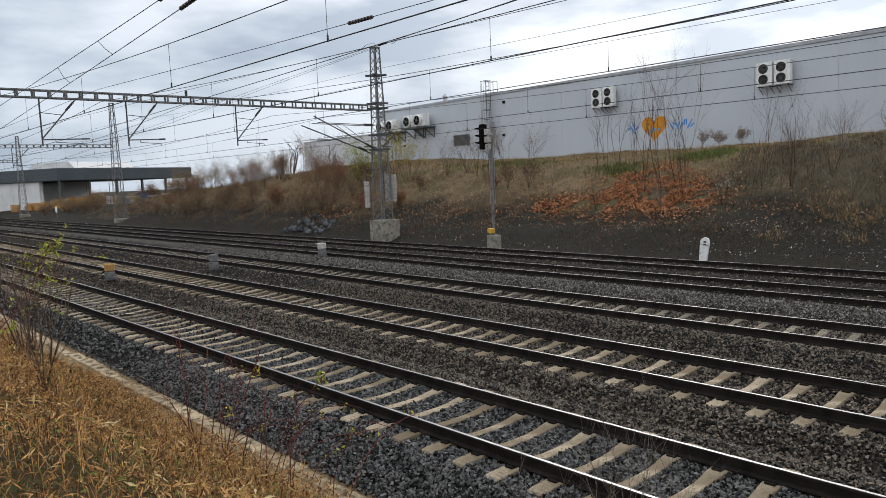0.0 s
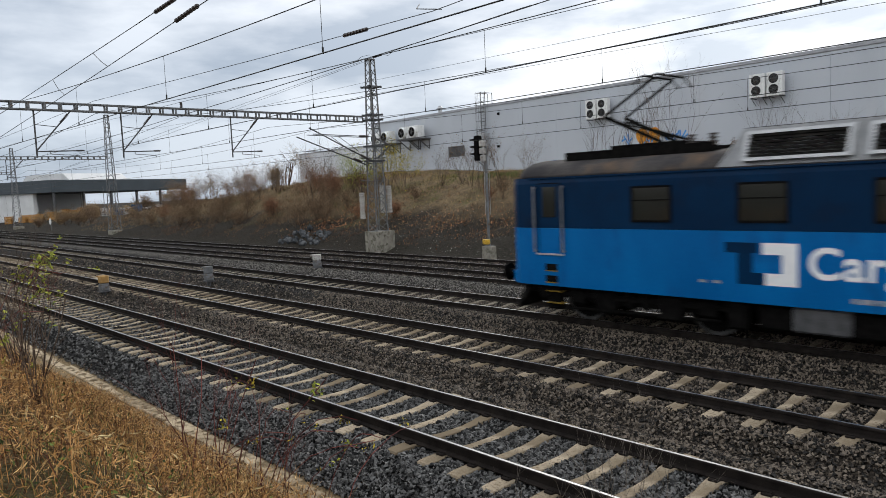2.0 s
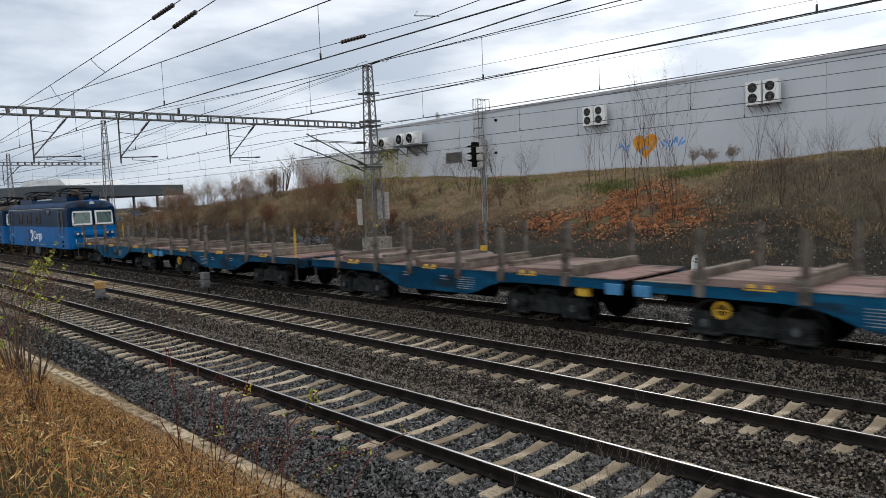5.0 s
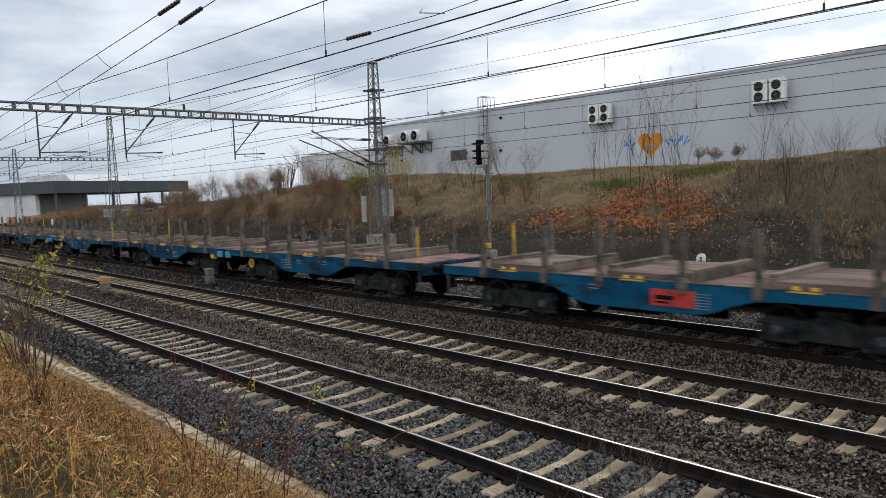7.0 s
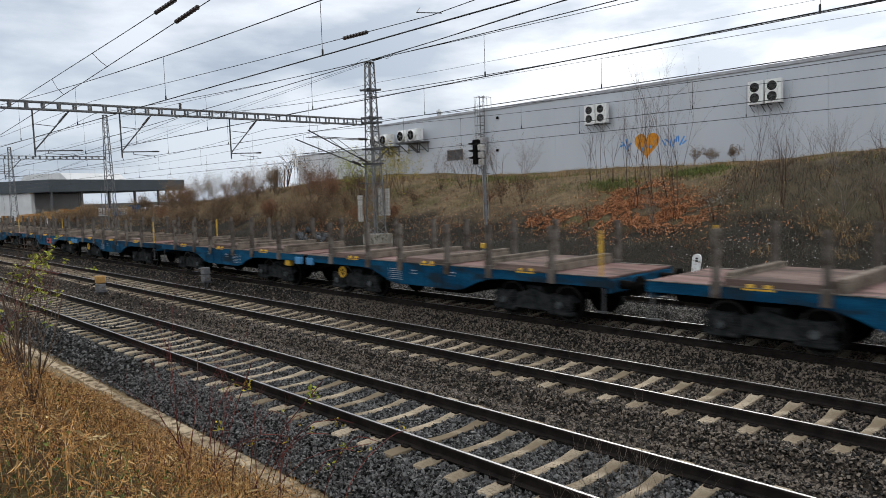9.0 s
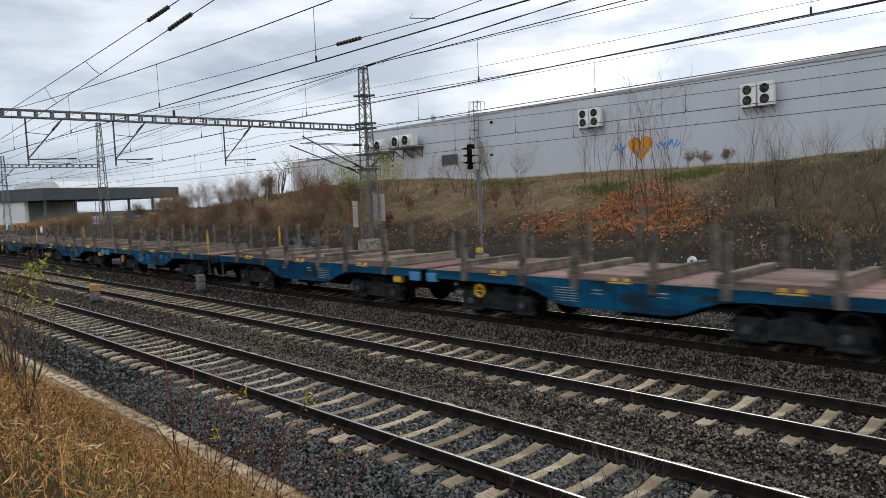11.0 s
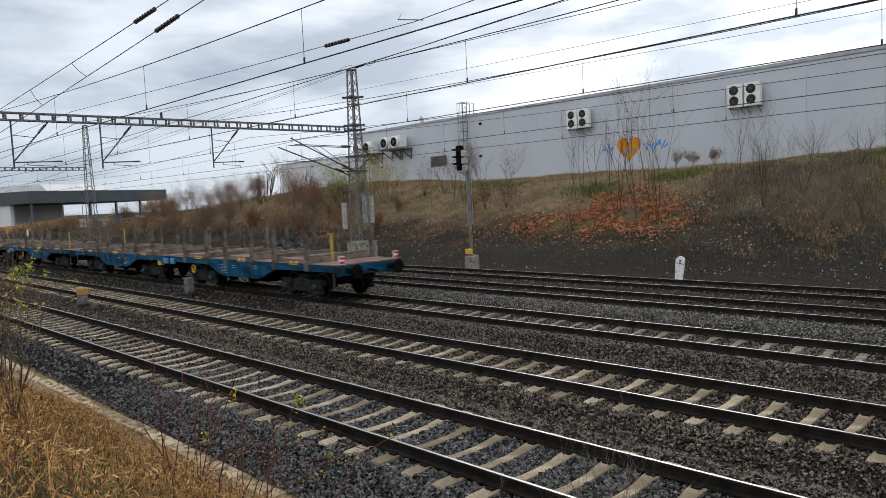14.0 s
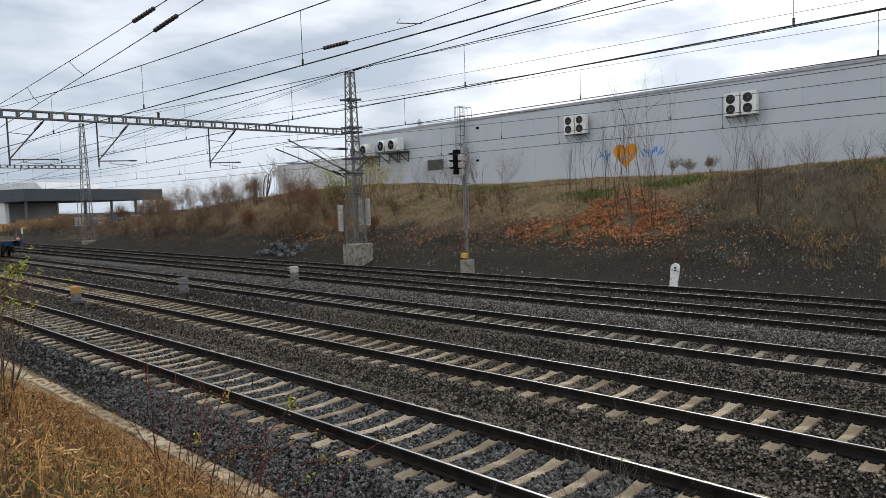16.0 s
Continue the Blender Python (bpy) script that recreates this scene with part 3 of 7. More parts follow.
for ty, zc, zm, su, stg in ((6.94, 5.62, 6.5, 7.3, 0.12), (10.83, 5.60, 6.45, 7.3, -0.12), (14.95, 5.66, 6.45, 7.3, 0.12), (19.38, 5.40, 6.15, 6.9, -0.12), (22.85, 5.32, 6.3, 6.9, 0.12)):
    catenary(ty, zc, zm, su, stg)
extra = thing("anchored_wires", "rising tensioning wires of the overhead line with insulators", "overhead wire", kind="structure")
RUNS = (
    ("tension_wire", [(-90, 6.9, 5.62), (-34, 6.94, 6.93), (-25, 6.94, 7.32), (-18.4, 6.94, 7.61), (20, 6.6, 9.2)], 0.010),
    ("tension_wire", [(-90, 6.9, 5.4), (-34, 6.94, 6.05), (-22.9, 6.94, 6.77), (-15.4, 6.94, 7.29), (20, 6.6, 9.4)], 0.010),
    ("tension_wire", [(-81.5, 10.83, 5.5), (-34, 10.83, 6.05), (-19.1, 10.83, 6.37), (-11.7, 10.83, 6.56), (20, 10.6, 7.6)], 0.010),
    ("tension_wire", [(-81.5, 10.83, 7.2), (-34, 10.83, 7.8), (-19.1, 10.83, 7.31), (-11.7, 10.83, 7.12), (20, 10.6, 8.2)], 0.009),
    ("tension_wire", [(-33.6, 25.9, 10.88), (-16.4, 19.4, 9.33), (20, 12, 7.2)], 0.010),
    ("tension_wire", [(-33.6, 25.9, 10.88), (-60, 23.5, 8.6), (-81.5, 22.0, 6.9)], 0.009),
    ("tension_wire", [(-33.6, 25.9, 10.82), (-55, 22.6, 8.3), (-81.5, 19.5, 6.0)], 0.009),
    ("feeder_wire", [(-126, 27.0, 10.3), (-81.5, 26.6, 10.3), (-58, 26.3, 9.7), (-33.6, 26.2, 9.7), (-7, 26.2, 9.25), (20, 26.2, 9.7)], 0.008),
    ("feeder_wire", [(-126, 26.6, 9.3), (-81.5, 26.2, 9.1), (-58, 25.9, 8.7), (-33.6, 25.6, 8.8), (-7, 25.6, 8.4), (20, 25.6, 8.8)], 0.008),
    ("feeder_wire", [(-81.5, 14.9, 8.6), (-34, 14.8, 7.95), (-7, 14.8, 7.45), (20, 14.8, 7.95)], 0.008),
)
for nm, pts, r in RUNS:
    o = new(nm, wire_run(nm, "", pts, r))
    o.parent = extra
for a, b in (((-15.9, 6.94, 7.255), (-14.7, 6.93, 7.345)), ((-17.0, 6.94, 7.67), (-15.8, 6.93, 7.725)), ((-32.7, 25.56, 10.80), (-31.1, 24.95, 10.655)), ((-15.0, 10.83, 7.20), (-14.0, 10.83, 7.175))):
    bm = bmesh.new()
    insulator(bm, a, b, 0.05)
    part("strain_insulator", bm, INSUL, extra)
for pts in ([(-21.5, 6.94, 7.47), (-20.9, 6.94, 7.15), (-20.4, 6.94, 6.94)], [(-25.5, 6.94, 7.30), (-25.0, 6.94, 6.95), (-24.4, 6.94, 6.68)],
            [(-35.5, 26.2, 10.95), (-34.2, 25.9, 11.12), (-33.2, 25.7, 11.05), (-32.9, 25.6, 10.85)], [(-30.9, 24.9, 10.62), (-30.2, 24.6, 10.42), (-29.2, 24.3, 10.55)],
            [(-9.9, 9.4, 6.6), (-10.6, 9.4, 6.75), (-11.4, 10.2, 7.12)]):
    o = new("jumper_wire", wire_run("jumper_wire", "", pts, 0.010))
    o.parent = extra

# ---- line-side fittings ----
sig = thing("railway_signal", "grey steel signal post with a dark multi-lamp head on concrete", "signal", Matrix.Translation((-24.2, 25.5, 0)))
bm = bmesh.new()
box(bm, -0.26, 0.26, -0.26, 0.26, -0.7, 0.38, 0.03)
part("concrete_base", bm, CONCRETE, sig)
bm = bmesh.new()
rod(bm, (0, 0, 0.38), (0, 0, 5.2), 0.075, 10, 0.06)
box(bm, -0.16, 0.16, -0.16, 0.16, 0.38, 0.42)
part("post", bm, STEEL, sig)
bm = bmesh.new()
box(bm, -0.16, 0.16, -0.30, -0.08, 0.48, 0.72, 0.02)
part("cable_box", bm, YELLOW, sig, "yellow-marked cable box")
bm = bmesh.new()
for s in (-1, 1):
    rod(bm, (0.05, 0.14 + s * 0.0, 1.9), (0.05, 0.14, 5.6), 0.012, 5)
    rod(bm, (-0.28, 0.14, 1.9), (-0.28, 0.14, 5.6), 0.012, 5)
for i in range(13):
    z = 2.0 + i * 0.28
    rod(bm, (-0.28, 0.14, z), (0.05, 0.14, z), 0.012, 5)
part("ladder", bm, SILVER_ := mat("pale_galvanised", (0.42, 0.43, 0.44), (0.55, 0.56, 0.57), 5, 0.5, 0.4, 0.1), sig)
bm = bmesh.new()
box(bm, -0.42, -0.14, -0.40, -0.06, 4.55, 5.75, 0.04)
part("signal_head", bm, BLACK, sig)
for i in range(3):
    bm = bmesh.new()
    z = 4.82 + i * 0.34
    prism(bm, [(-0.40, z - 0.02), (-0.40, z + 0.12), (-0.72, z + 0.10), (-0.70, z + 0.05)], "y", -0.36, -0.10)
    part("lamp_hood", bm, BLACK, sig)
    bm = bmesh.new()
    rod(bm, (-0.425, -0.23, z), (-0.445, -0.23, z), 0.09, 14)
    part("lamp_lens", bm, PANE_D := glass("dark_lens", (0.03, 0.03, 0.03)), sig)
bm = bmesh.new()
box(bm, -0.13, 0.12, -0.34, -0.08, 4.85, 5.15, 0.03)
box(bm, -0.13, 0.12, -0.34, -0.08, 5.22, 5.5, 0.03)
box(bm, -0.13, 0.10, -0.30, -0.08, 4.5, 4.8, 0.03)
part("relay_case", bm, WEIGHT, sig)
bm = bmesh.new()
rod(bm, (-0.3, -0.2, 4.5), (0.0, -0.02, 4.2), 0.03, 6)
rod(bm, (0.1, -0.2, 5.5), (0.05, 0.0, 5.0), 0.025, 6)
rod(bm, (-0.15, 0, 4.1), (0.35, 0, 4.1), 0.02, 6)
part("bracket", bm, STEEL, sig)

mk = thing("boundary_marker", "white enamelled marker post leaning beside the far track", "marker post", pose(-13.25, 25.35, -0.35, 0, 4, 0))
bm = bmesh.new()
prism(bm, [(-0.17, 0.0), (-0.17, 0.82), (-0.12, 0.95), (0.0, 1.0), (0.12, 0.97), (0.17, 0.88), (0.17, 0.72), (0.10, 0.0)], "y", -0.05, 0.05)
part("plate", bm, WHITE, mk)
bm = bmesh.new()
for z in (0.70, 0.80):
    box(bm, -0.03, 0.07, -0.056, -0.051, z, z + 0.06)
part("plate_bars", bm, BLACK, mk)

HOOD = mat("orange_hood", (0.30, 0.17, 0.06), (0.45, 0.28, 0.11), 6, 0.6, 0, 0.1)


def dwarf_signal(x, y, top_mat, label, turn):
    d = thing("dwarf_signal", label, "dwarf signal", pose(x, y, -0.38, 0, 0, turn), "dwarf signals between the tracks")
    bm = bmesh.new()
    rod(bm, (-0.09, 0, -0.05), (-0.09, 0, 0.28), 0.04, 8)
    rod(bm, (0.09, 0, -0.05), (0.09, 0, 0.28), 0.04, 8)
    box(bm, -0.20, 0.20, -0.18, 0.18, 0.24, 0.29, 0.01)
    part("stand", bm, STEEL_DARK, d)
    for z0, z1, m in ((0.29, 0.58, STEEL), (0.59, 0.88, top_mat)):
        bm = bmesh.new()
        box(bm, -0.16, 0.17, -0.15, 0.15, z0, z1, 0.03)
        cs = part("lamp_case", bm, m, d)
        bm = bmesh.new()
        prism(bm, [(-0.16, z1 - 0.06), (-0.16, z1 + 0.0), (-0.36, z1 - 0.03), (-0.36, z1 - 0.06)], "y", -0.13, 0.13)
        part("hood", bm, top_mat if m is top_mat else BLACK, cs)
        bm = bmesh.new()
        rod(bm, (-0.17, 0, (z0 + z1) / 2), (-0.175, 0, (z0 + z1) / 2), 0.09, 14)
        part("lens", bm, PANE_D, cs)


dwarf_signal(-29.3, 9.15, HOOD, "small grey dwarf signal with an orange hood on ballast", 6)
dwarf_signal(-28.4, 13.0, STEEL, "small grey dwarf signal on ballast between tracks", 0)
dwarf_signal(-28.4, 18.3, WEIGHT, "small pale dwarf signal on gravel between tracks", 0)
disc = thing("shunting_disc", "white round shunting disc beside the far tracks", "signal", Matrix.Translation((-108, 27.6, 0)))
bm = bmesh.new()
rod(bm, (0, 0, -0.4), (0, 0, 1.0), 0.05, 6)
part("post", bm, STEEL, disc)
bm = bmesh.new()
rod(bm, (0.1, -0.12, 1.1), (0.1, -0.05, 1.1), 0.42, 20)
part("disc", bm, WHITE, disc)
# kerb of concrete slabs at the foot of the near slope
kerb = thing("concrete_kerb", "weathered concrete slab kerb at the foot of the grassy slope", "kerb", kind="structure")
rr = random.Random(3)
x = -44.0
while x < 2:
    bm = bmesh.new()
    box(bm, x + 0.006, x + 0.99, 4.50, 4.78, -0.62, -0.42 + rr.uniform(-0.015, 0.012), 0.02)
    o = part("kerb_slab", bm, KERB, kerb)
    o.matrix_basis = pose(rr.uniform(-0.01, 0.01), rr.uniform(-0.02, 0.02), 0)
    x += 1.0
# low retaining stones at the foot of the far bank
SHALE = mat("grey_shale", (0.045, 0.05, 0.055), (0.12, 0.125, 0.13), 4, 0.9, 0, 0.4, 30, 0.01, None, 0.5)
pile = thing("stone_pile", "heap of grey broken stones at the foot of the bank", "stone pile", Matrix.Translation((-43.5, 27.0, 0)))
for i in range(60):
    bm = bmesh.new()
    bmesh.ops.create_icosphere(bm, subdivisions=1, radius=rr.uniform(0.10, 0.24))
    for v in bm.verts:
        v.co = v.co * rr.uniform(0.75, 1.2)
    o = part("stone", bm, SHALE, pile)
    px, py = rr.uniform(-2.6, 2.6), rr.uniform(-0.7, 0.9)
    o.matrix_basis = pose(px, py, land(-43.5 + px, 27 + py) + 0.05 + rr.uniform(0, 0.25) * (1 - abs(px) / 2.8), rr.uniform(0, 180), rr.uniform(0, 180), 0)
# ---- the freight train on the third track ----
BLUE = mat("light_blue_paint", (0.0006, 0.088, 0.275), (0.0015, 0.125, 0.365), 1.1, 0.38, 0, 0.04, 40, 0.003, ((0.004, 0.075, 0.23), 0.2, 1.4), stretch=(1, 1, 0.5))
NAVY = mat("navy_paint", (0.0004, 0.0135, 0.042), (0.0008, 0.021, 0.062), 1.1, 0.38, 0, 0.04, 40, 0.003, ((0.002, 0.013, 0.038), 0.15, 1.6))
ROOF_GREY = mat("sooty_roof", (0.035, 0.034, 0.036), (0.085, 0.078, 0.074), 1.3, 0.75, 0, 0.15, 30, 0.004, ((0.12, 0.085, 0.06), 0.25, 1.1))
ROOF_NAVY = mat("navy_roof", (0.012, 0.032, 0.085), (0.034, 0.066, 0.13), 1.3, 0.6, 0, 0.1, 30, 0.004, ((0.03, 0.03, 0.035), 0.3, 1.2))
for _m in (BLUE, NAVY):
    _m.node_tree.nodes["Principled BSDF"].inputs["Specular IOR Level"].default_value = 0.07
SILVER = mat("aluminium_trim", (0.33, 0.34, 0.35), (0.46, 0.47, 0.48), 4, 0.45, 0.5, 0.05)
WAGON_BLUE = mat("faded_wagon_blue", (0.003, 0.036, 0.082), (0.008, 0.085, 0.168), 1.6, 0.62, 0, 0.12, 30, 0.004, ((0.014, 0.026, 0.038), 0.40, 2.2), 0.25, stretch=(0.4, 1, 1.5))
WAGON_PALE = mat("pale_blue_box", (0.03, 0.15, 0.32), (0.07, 0.26, 0.48), 2, 0.5, 0, 0.1)
DECK = mat("red_brown_deck", (0.15, 0.09, 0.08), (0.27, 0.18, 0.165), 1.5, 0.85, 0, 0.2, 25, 0.006, ((0.09, 0.07, 0.06), 0.3, 2.0), 0.25, stretch=(0.3, 1, 1))
RAISED = mat("worn_raised_deck", (0.11, 0.078, 0.068), (0.235, 0.17, 0.15), 1.7, 0.85, 0, 0.25, 25, 0.006, ((0.08, 0.065, 0.055), 0.35, 2.4), 0.3, stretch=(0.3, 1, 1))
STAKE = mat("worn_stake_steel", (0.085, 0.075, 0.066), (0.19, 0.17, 0.15), 3, 0.75, 0.2, 0.2, 40, 0.004, ((0.06, 0.045, 0.035), 0.3, 4), 0.25)
BOLSTER = mat("worn_bolster", (0.085, 0.070, 0.058), (0.23, 0.195, 0.16), 3, 0.85, 0, 0.3, 40, 0.005, None, 0.25)
PANE = glass("dark_side_window", (0.010, 0.0115, 0.011))
PANE_CAB = glass("greenish_cab_window", (0.075, 0.12, 0.11))
LAMP = mat("lamp_glass", (0.5, 0.5, 0.46), (0.62, 0.62, 0.58), 4, 0.15, 0, 0.0)
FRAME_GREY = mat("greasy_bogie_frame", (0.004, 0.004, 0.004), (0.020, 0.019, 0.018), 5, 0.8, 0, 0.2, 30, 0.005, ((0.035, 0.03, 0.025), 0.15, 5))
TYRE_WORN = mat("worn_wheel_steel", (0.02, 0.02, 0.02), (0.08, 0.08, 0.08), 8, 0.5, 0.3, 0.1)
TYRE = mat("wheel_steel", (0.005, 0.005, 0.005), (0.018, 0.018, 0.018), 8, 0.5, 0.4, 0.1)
LETTER = mat("white_lettering", (0.70, 0.71, 0.72), (0.8, 0.8, 0.8), 5, 0.5, 0, 0.0)
DIRTY_STRIPE = mat("dirty_warning_stripe", (0.025, 0.020, 0.012), (0.085, 0.06, 0.02), 5, 0.8, 0, 0.1)
RUST_FACE = mat("rusty_step_yellow", (0.10, 0.065, 0.015), (0.30, 0.19, 0.03), 5, 0.6, 0, 0.1)
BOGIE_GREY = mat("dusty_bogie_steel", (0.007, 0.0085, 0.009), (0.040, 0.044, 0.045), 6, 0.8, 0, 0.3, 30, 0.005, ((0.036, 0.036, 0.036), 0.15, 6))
AXLE_CAP = mat("greasy_axle_cap", (0.035, 0.04, 0.042), (0.11, 0.12, 0.125), 8, 0.6, 0.2, 0.2)
STENCIL = mat("faded_stencil", (0.12, 0.15, 0.18), (0.34, 0.37, 0.40), 9, 0.7, 0, 0.0)
TRAIN = []


def loft(bm, stations, ring):
    """Skins closed rings: stations are (x, width factor, height shift); ring is a list of (y, z)."""
    rows = []
    for x, w, dz in stations:
        rows.append([bm.verts.new((x, y * w, z + dz)) for y, z in ring])
    n = len(ring)
    for a, b in zip(rows, rows[1:]):
        for i in range(n):
            bm.faces.new((a[i], a[(i + 1) % n], b[(i + 1) % n], b[i]))
    bm.faces.new(rows[0])
    bm.faces.new(rows[-1][::-1])


NOSE = [(-7.60, 0.80, 0), (-7.55, 0.91, 0), (-7.38, 0.98, 0), (-7.05, 1.0, 0), (7.05, 1.0, 0), (7.38, 0.98, 0), (7.55, 0.91, 0), (7.60, 0.80, 0)]


def wheel(parent, x, y, r, tyre):
    bm = bmesh.new()
    rod(bm, (x, y - 0.065, r), (x, y + 0.065, r), r, 28)
    s = -1 if y < 0 else 1
    rod(bm, (x, y + s * 0.06, r), (x, y + s * 0.085, r), r * 0.82, 24)
    rod(bm, (x, y + s * 0.07, r), (x, y + s * 0.16, r), r * 0.28, 14)
    w = part("wheel", bm, BLACK, parent)
    bm = bmesh.new()
    for i in range(28):
        a, b = 2 * math.pi * i / 28, 2 * math.pi * (i + 1) / 28
        q = []
        for ang, rr in ((a, r * 0.86), (b, r * 0.86), (b, r * 0.985), (a, r * 0.985)):
            q.append(bm.verts.new((x + rr * math.cos(ang), y + s * 0.068, r + rr * math.sin(ang))))
        bm.faces.new(q)
    bmesh.ops.remove_doubles(bm, verts=bm.verts, dist=1e-4)
    bmesh.ops.solidify(bm, geom=bm.faces, thickness=0.012)
    part("tyre", bm, tyre, w)
    return w


def buffer(parent, x, y, s, z=1.05):
    bm = bmesh.new()
    rod(bm, (x, y, z), (x + s * 0.30, y, z), 0.10, 12)
    rod(bm, (x + s * 0.18, y, z), (x + s * 0.50, y, z), 0.075, 12)
    rod(bm, (x + s * 0.50, y, z), (x + s * 0.54, y, z), 0.23, 18)
    return part("buffer", bm, BLACK, parent)


def pantograph(parent, x, raised, s):
    bm = bmesh.new()
    for yy in (-0.55, 0.55):
        box(bm, x - 0.9, x + 0.9, yy - 0.04, yy + 0.04, 4.02, 4.10)
        for xx in (-0.75, 0.75):
            rod(bm, (x + xx, yy, 3.82), (x + xx, yy, 4.03), 0.07, 8)
    for xx in (-0.8, 0.8):
        rod(bm, (x + xx, -0.55, 4.07), (x + xx, 0.55, 4.07), 0.035, 6)
    top = 5.55 if raised else 4.52
    for yy in (-0.45, 0.45):
        if raised:
            knee = (x + s * 1.15, yy, 4.80)
            rod(bm, (x - s * 0.3, yy * 0.8, 4.1), knee, 0.045, 6)
            rod(bm, knee, (x - s * 0.15, yy * 0.9, top), 0.032, 6)
            rod(bm, (x - s * 0.75, yy * 0.3, 4.12), (knee[0] - s * 0.1, yy * 0.5, knee[2] - 0.1), 0.02, 5)
        else:
            rod(bm, (x - 0.85, yy, 4.12), (x + 1.1, yy * 0.8, 4.34), 0.045, 6)
            rod(bm, (x + 1.1, yy * 0.8, 4.34), (x - 0.95, yy * 0.9, top), 0.032, 6)
            rod(bm, (x - 0.2, yy, 4.15), (x + 0.2, yy, 4.50), 0.04, 6)
            rod(bm, (x - 0.9, yy * 0.5, 4.2), (x + 1.3, yy * 0.5, 4.46), 0.04, 6)
            rod(bm, (x + 1.2, yy, 4.40), (x + 1.2, -yy, 4.44), 0.03, 6)
    xe = x - s * 0.15 if raised else x - 0.85
    for dx in (-0.16, 0.16):
        rod(bm, (xe + dx, -0.62, top + 0.03), (xe + dx, 0.62, top + 0.03), 0.028, 6)
        for e in (-1, 1):
            rod(bm, (xe + dx, e * 0.62, top + 0.03), (xe + dx, e * 0.95, top - 0.16), 0.02, 5)
    part("pantograph", bm, BLACK, parent, "raised pantograph" if raised else "folded pantograph")


def flat_pantograph(parent, x, s):
    """A folded scissor pantograph lying in its trough, with a domed cover in the middle."""
    bm = bmesh.new()
    for yy in (-0.95, 0.95):
        box(bm, x - 1.65, x + 1.65, yy - 0.03, yy + 0.03, 3.84, 4.14, 0.01)
        box(bm, x - 1.68, x + 1.68, yy - 0.05, yy + 0.05, 4.14, 4.17)
    for xx in (-1.62, 1.62):
        box(bm, x + xx - 0.03, x + xx + 0.03, -0.92, 0.92, 3.86, 4.12)
    part("pantograph_trough", bm, NAVY, parent)
    bm = bmesh.new()
    for yy in (-0.60, 0.60):
        rod(bm, (x - s * 2.0, yy * 0.7, 4.40), (x + s * 1.7, yy, 4.62), 0.026, 6)
        rod(bm, (x - s * 2.0, yy * 0.7, 4.42), (x + s * 0.2, yy * 0.9, 4.66), 0.026, 6)
        rod(bm, (x + s * 0.2, yy * 0.9, 4.66), (x + s * 2.0, yy * 0.6, 4.44), 0.026, 6)
        rod(bm, (x - s * 1.4, yy, 4.30), (x + s * 2.0, yy * 0.6, 4.44), 0.030, 6)
        for xx in (-1.1, 1.1):
            rod(bm, (x + xx, yy, 4.02), (x + xx, yy, 4.34), 0.06, 8)
    for xx in (-2.0, 2.0):
        rod(bm, (x + xx, -0.5, 4.42), (x + xx, 0.5, 4.42), 0.03, 6)
    for xx in (-0.35, 0.35):
        rod(bm, (x + xx, -0.65, 4.70), (x + xx, 0.65, 4.70), 0.028, 6)
        for e in (-1, 1):
            rod(bm, (x + xx, e * 0.65, 4.70), (x + xx, e * 0.98, 4.52), 0.022, 6)
    frame_ob = part("pantograph", bm, BLACK, parent, "folded pantograph")
    bm = bmesh.new()
    bmesh.ops.create_uvsphere(bm, u_segments=18, v_segments=10, radius=1.0)
    for v in bm.verts:
        v.co = Vector((x + v.co.x * 0.95, v.co.y * 0.42, 4.32 + v.co.z * 0.27))
    part("domed_cover", bm, ROOF_GREY, frame_ob, "grey domed cover", smooth=True)


def louvre(parent, x0, x1, y, z0, z1, lean):
    fr = bmesh.new()
    for a, b, c, d in ((x0, x1, z0, z0 + 0.06), (x0, x1, z1 - 0.06, z1), (x0, x0 + 0.08, z0 + 0.06, z1 - 0.06), (x1 - 0.08, x1, z0 + 0.06, z1 - 0.06)):
        box(fr, a, b, -0.03, 0.03, c, d)
    for v in fr.verts:
        v.co.y += y + (v.co.z - z0) * lean
    frame_ob = part("louvre_frame", fr, SILVER, parent)
    sl = bmesh.new()
    n = 7
    for i in range(n):
        z = z0 + 0.09 + (z1 - z0 - 0.18) * i / (n - 1)
        yy = y + (z - z0) * lean
        box(sl, x0 + 0.08, x1 - 0.08, yy - 0.01, yy + 0.05, z - 0.018, z + 0.018)
    box(sl, x0 + 0.08, x1 - 0.08, y + (z1 - z0) * lean * 0.5 + 0.12, y + (z1 - z0) * lean * 0.5 + 0.14, z0 + 0.06, z1 - 0.06)
    part("louvre_grid", sl, FRAME_GREY, frame_ob)


def side_window(parent, x0, x1, z0, z1, y, frame_mat, pane_mat, label=""):
    s = -1 if y < 0 else 1
    bm = bmesh.new()
    t = 0.045
    for a, b, c, d in ((x0 - t, x1 + t, z0 - t, z0), (x0 - t, x1 + t, z1, z1 + t), (x0 - t, x0, z0, z1), (x1, x1 + t, z0, z1)):
        box(bm, a, b, min(y, y + s * 0.025), max(y, y + s * 0.025), c, d)
    w = part("side_window", bm, frame_mat, parent, label)
    bm = bmesh.new()
    box(bm, x0, x1, min(y, y + s * 0.008), max(y, y + s * 0.008), z0, z1)
    part("pane", bm, pane_mat, w)
    bm = bmesh.new()
    zm = z0 + (z1 - z0) * 0.62
    box(bm, x0, x1, min(y, y + s * 0.018), max(y, y + s * 0.018), zm - 0.012, zm + 0.012)
    part("sash_bar", bm, frame_mat, w)
    return w


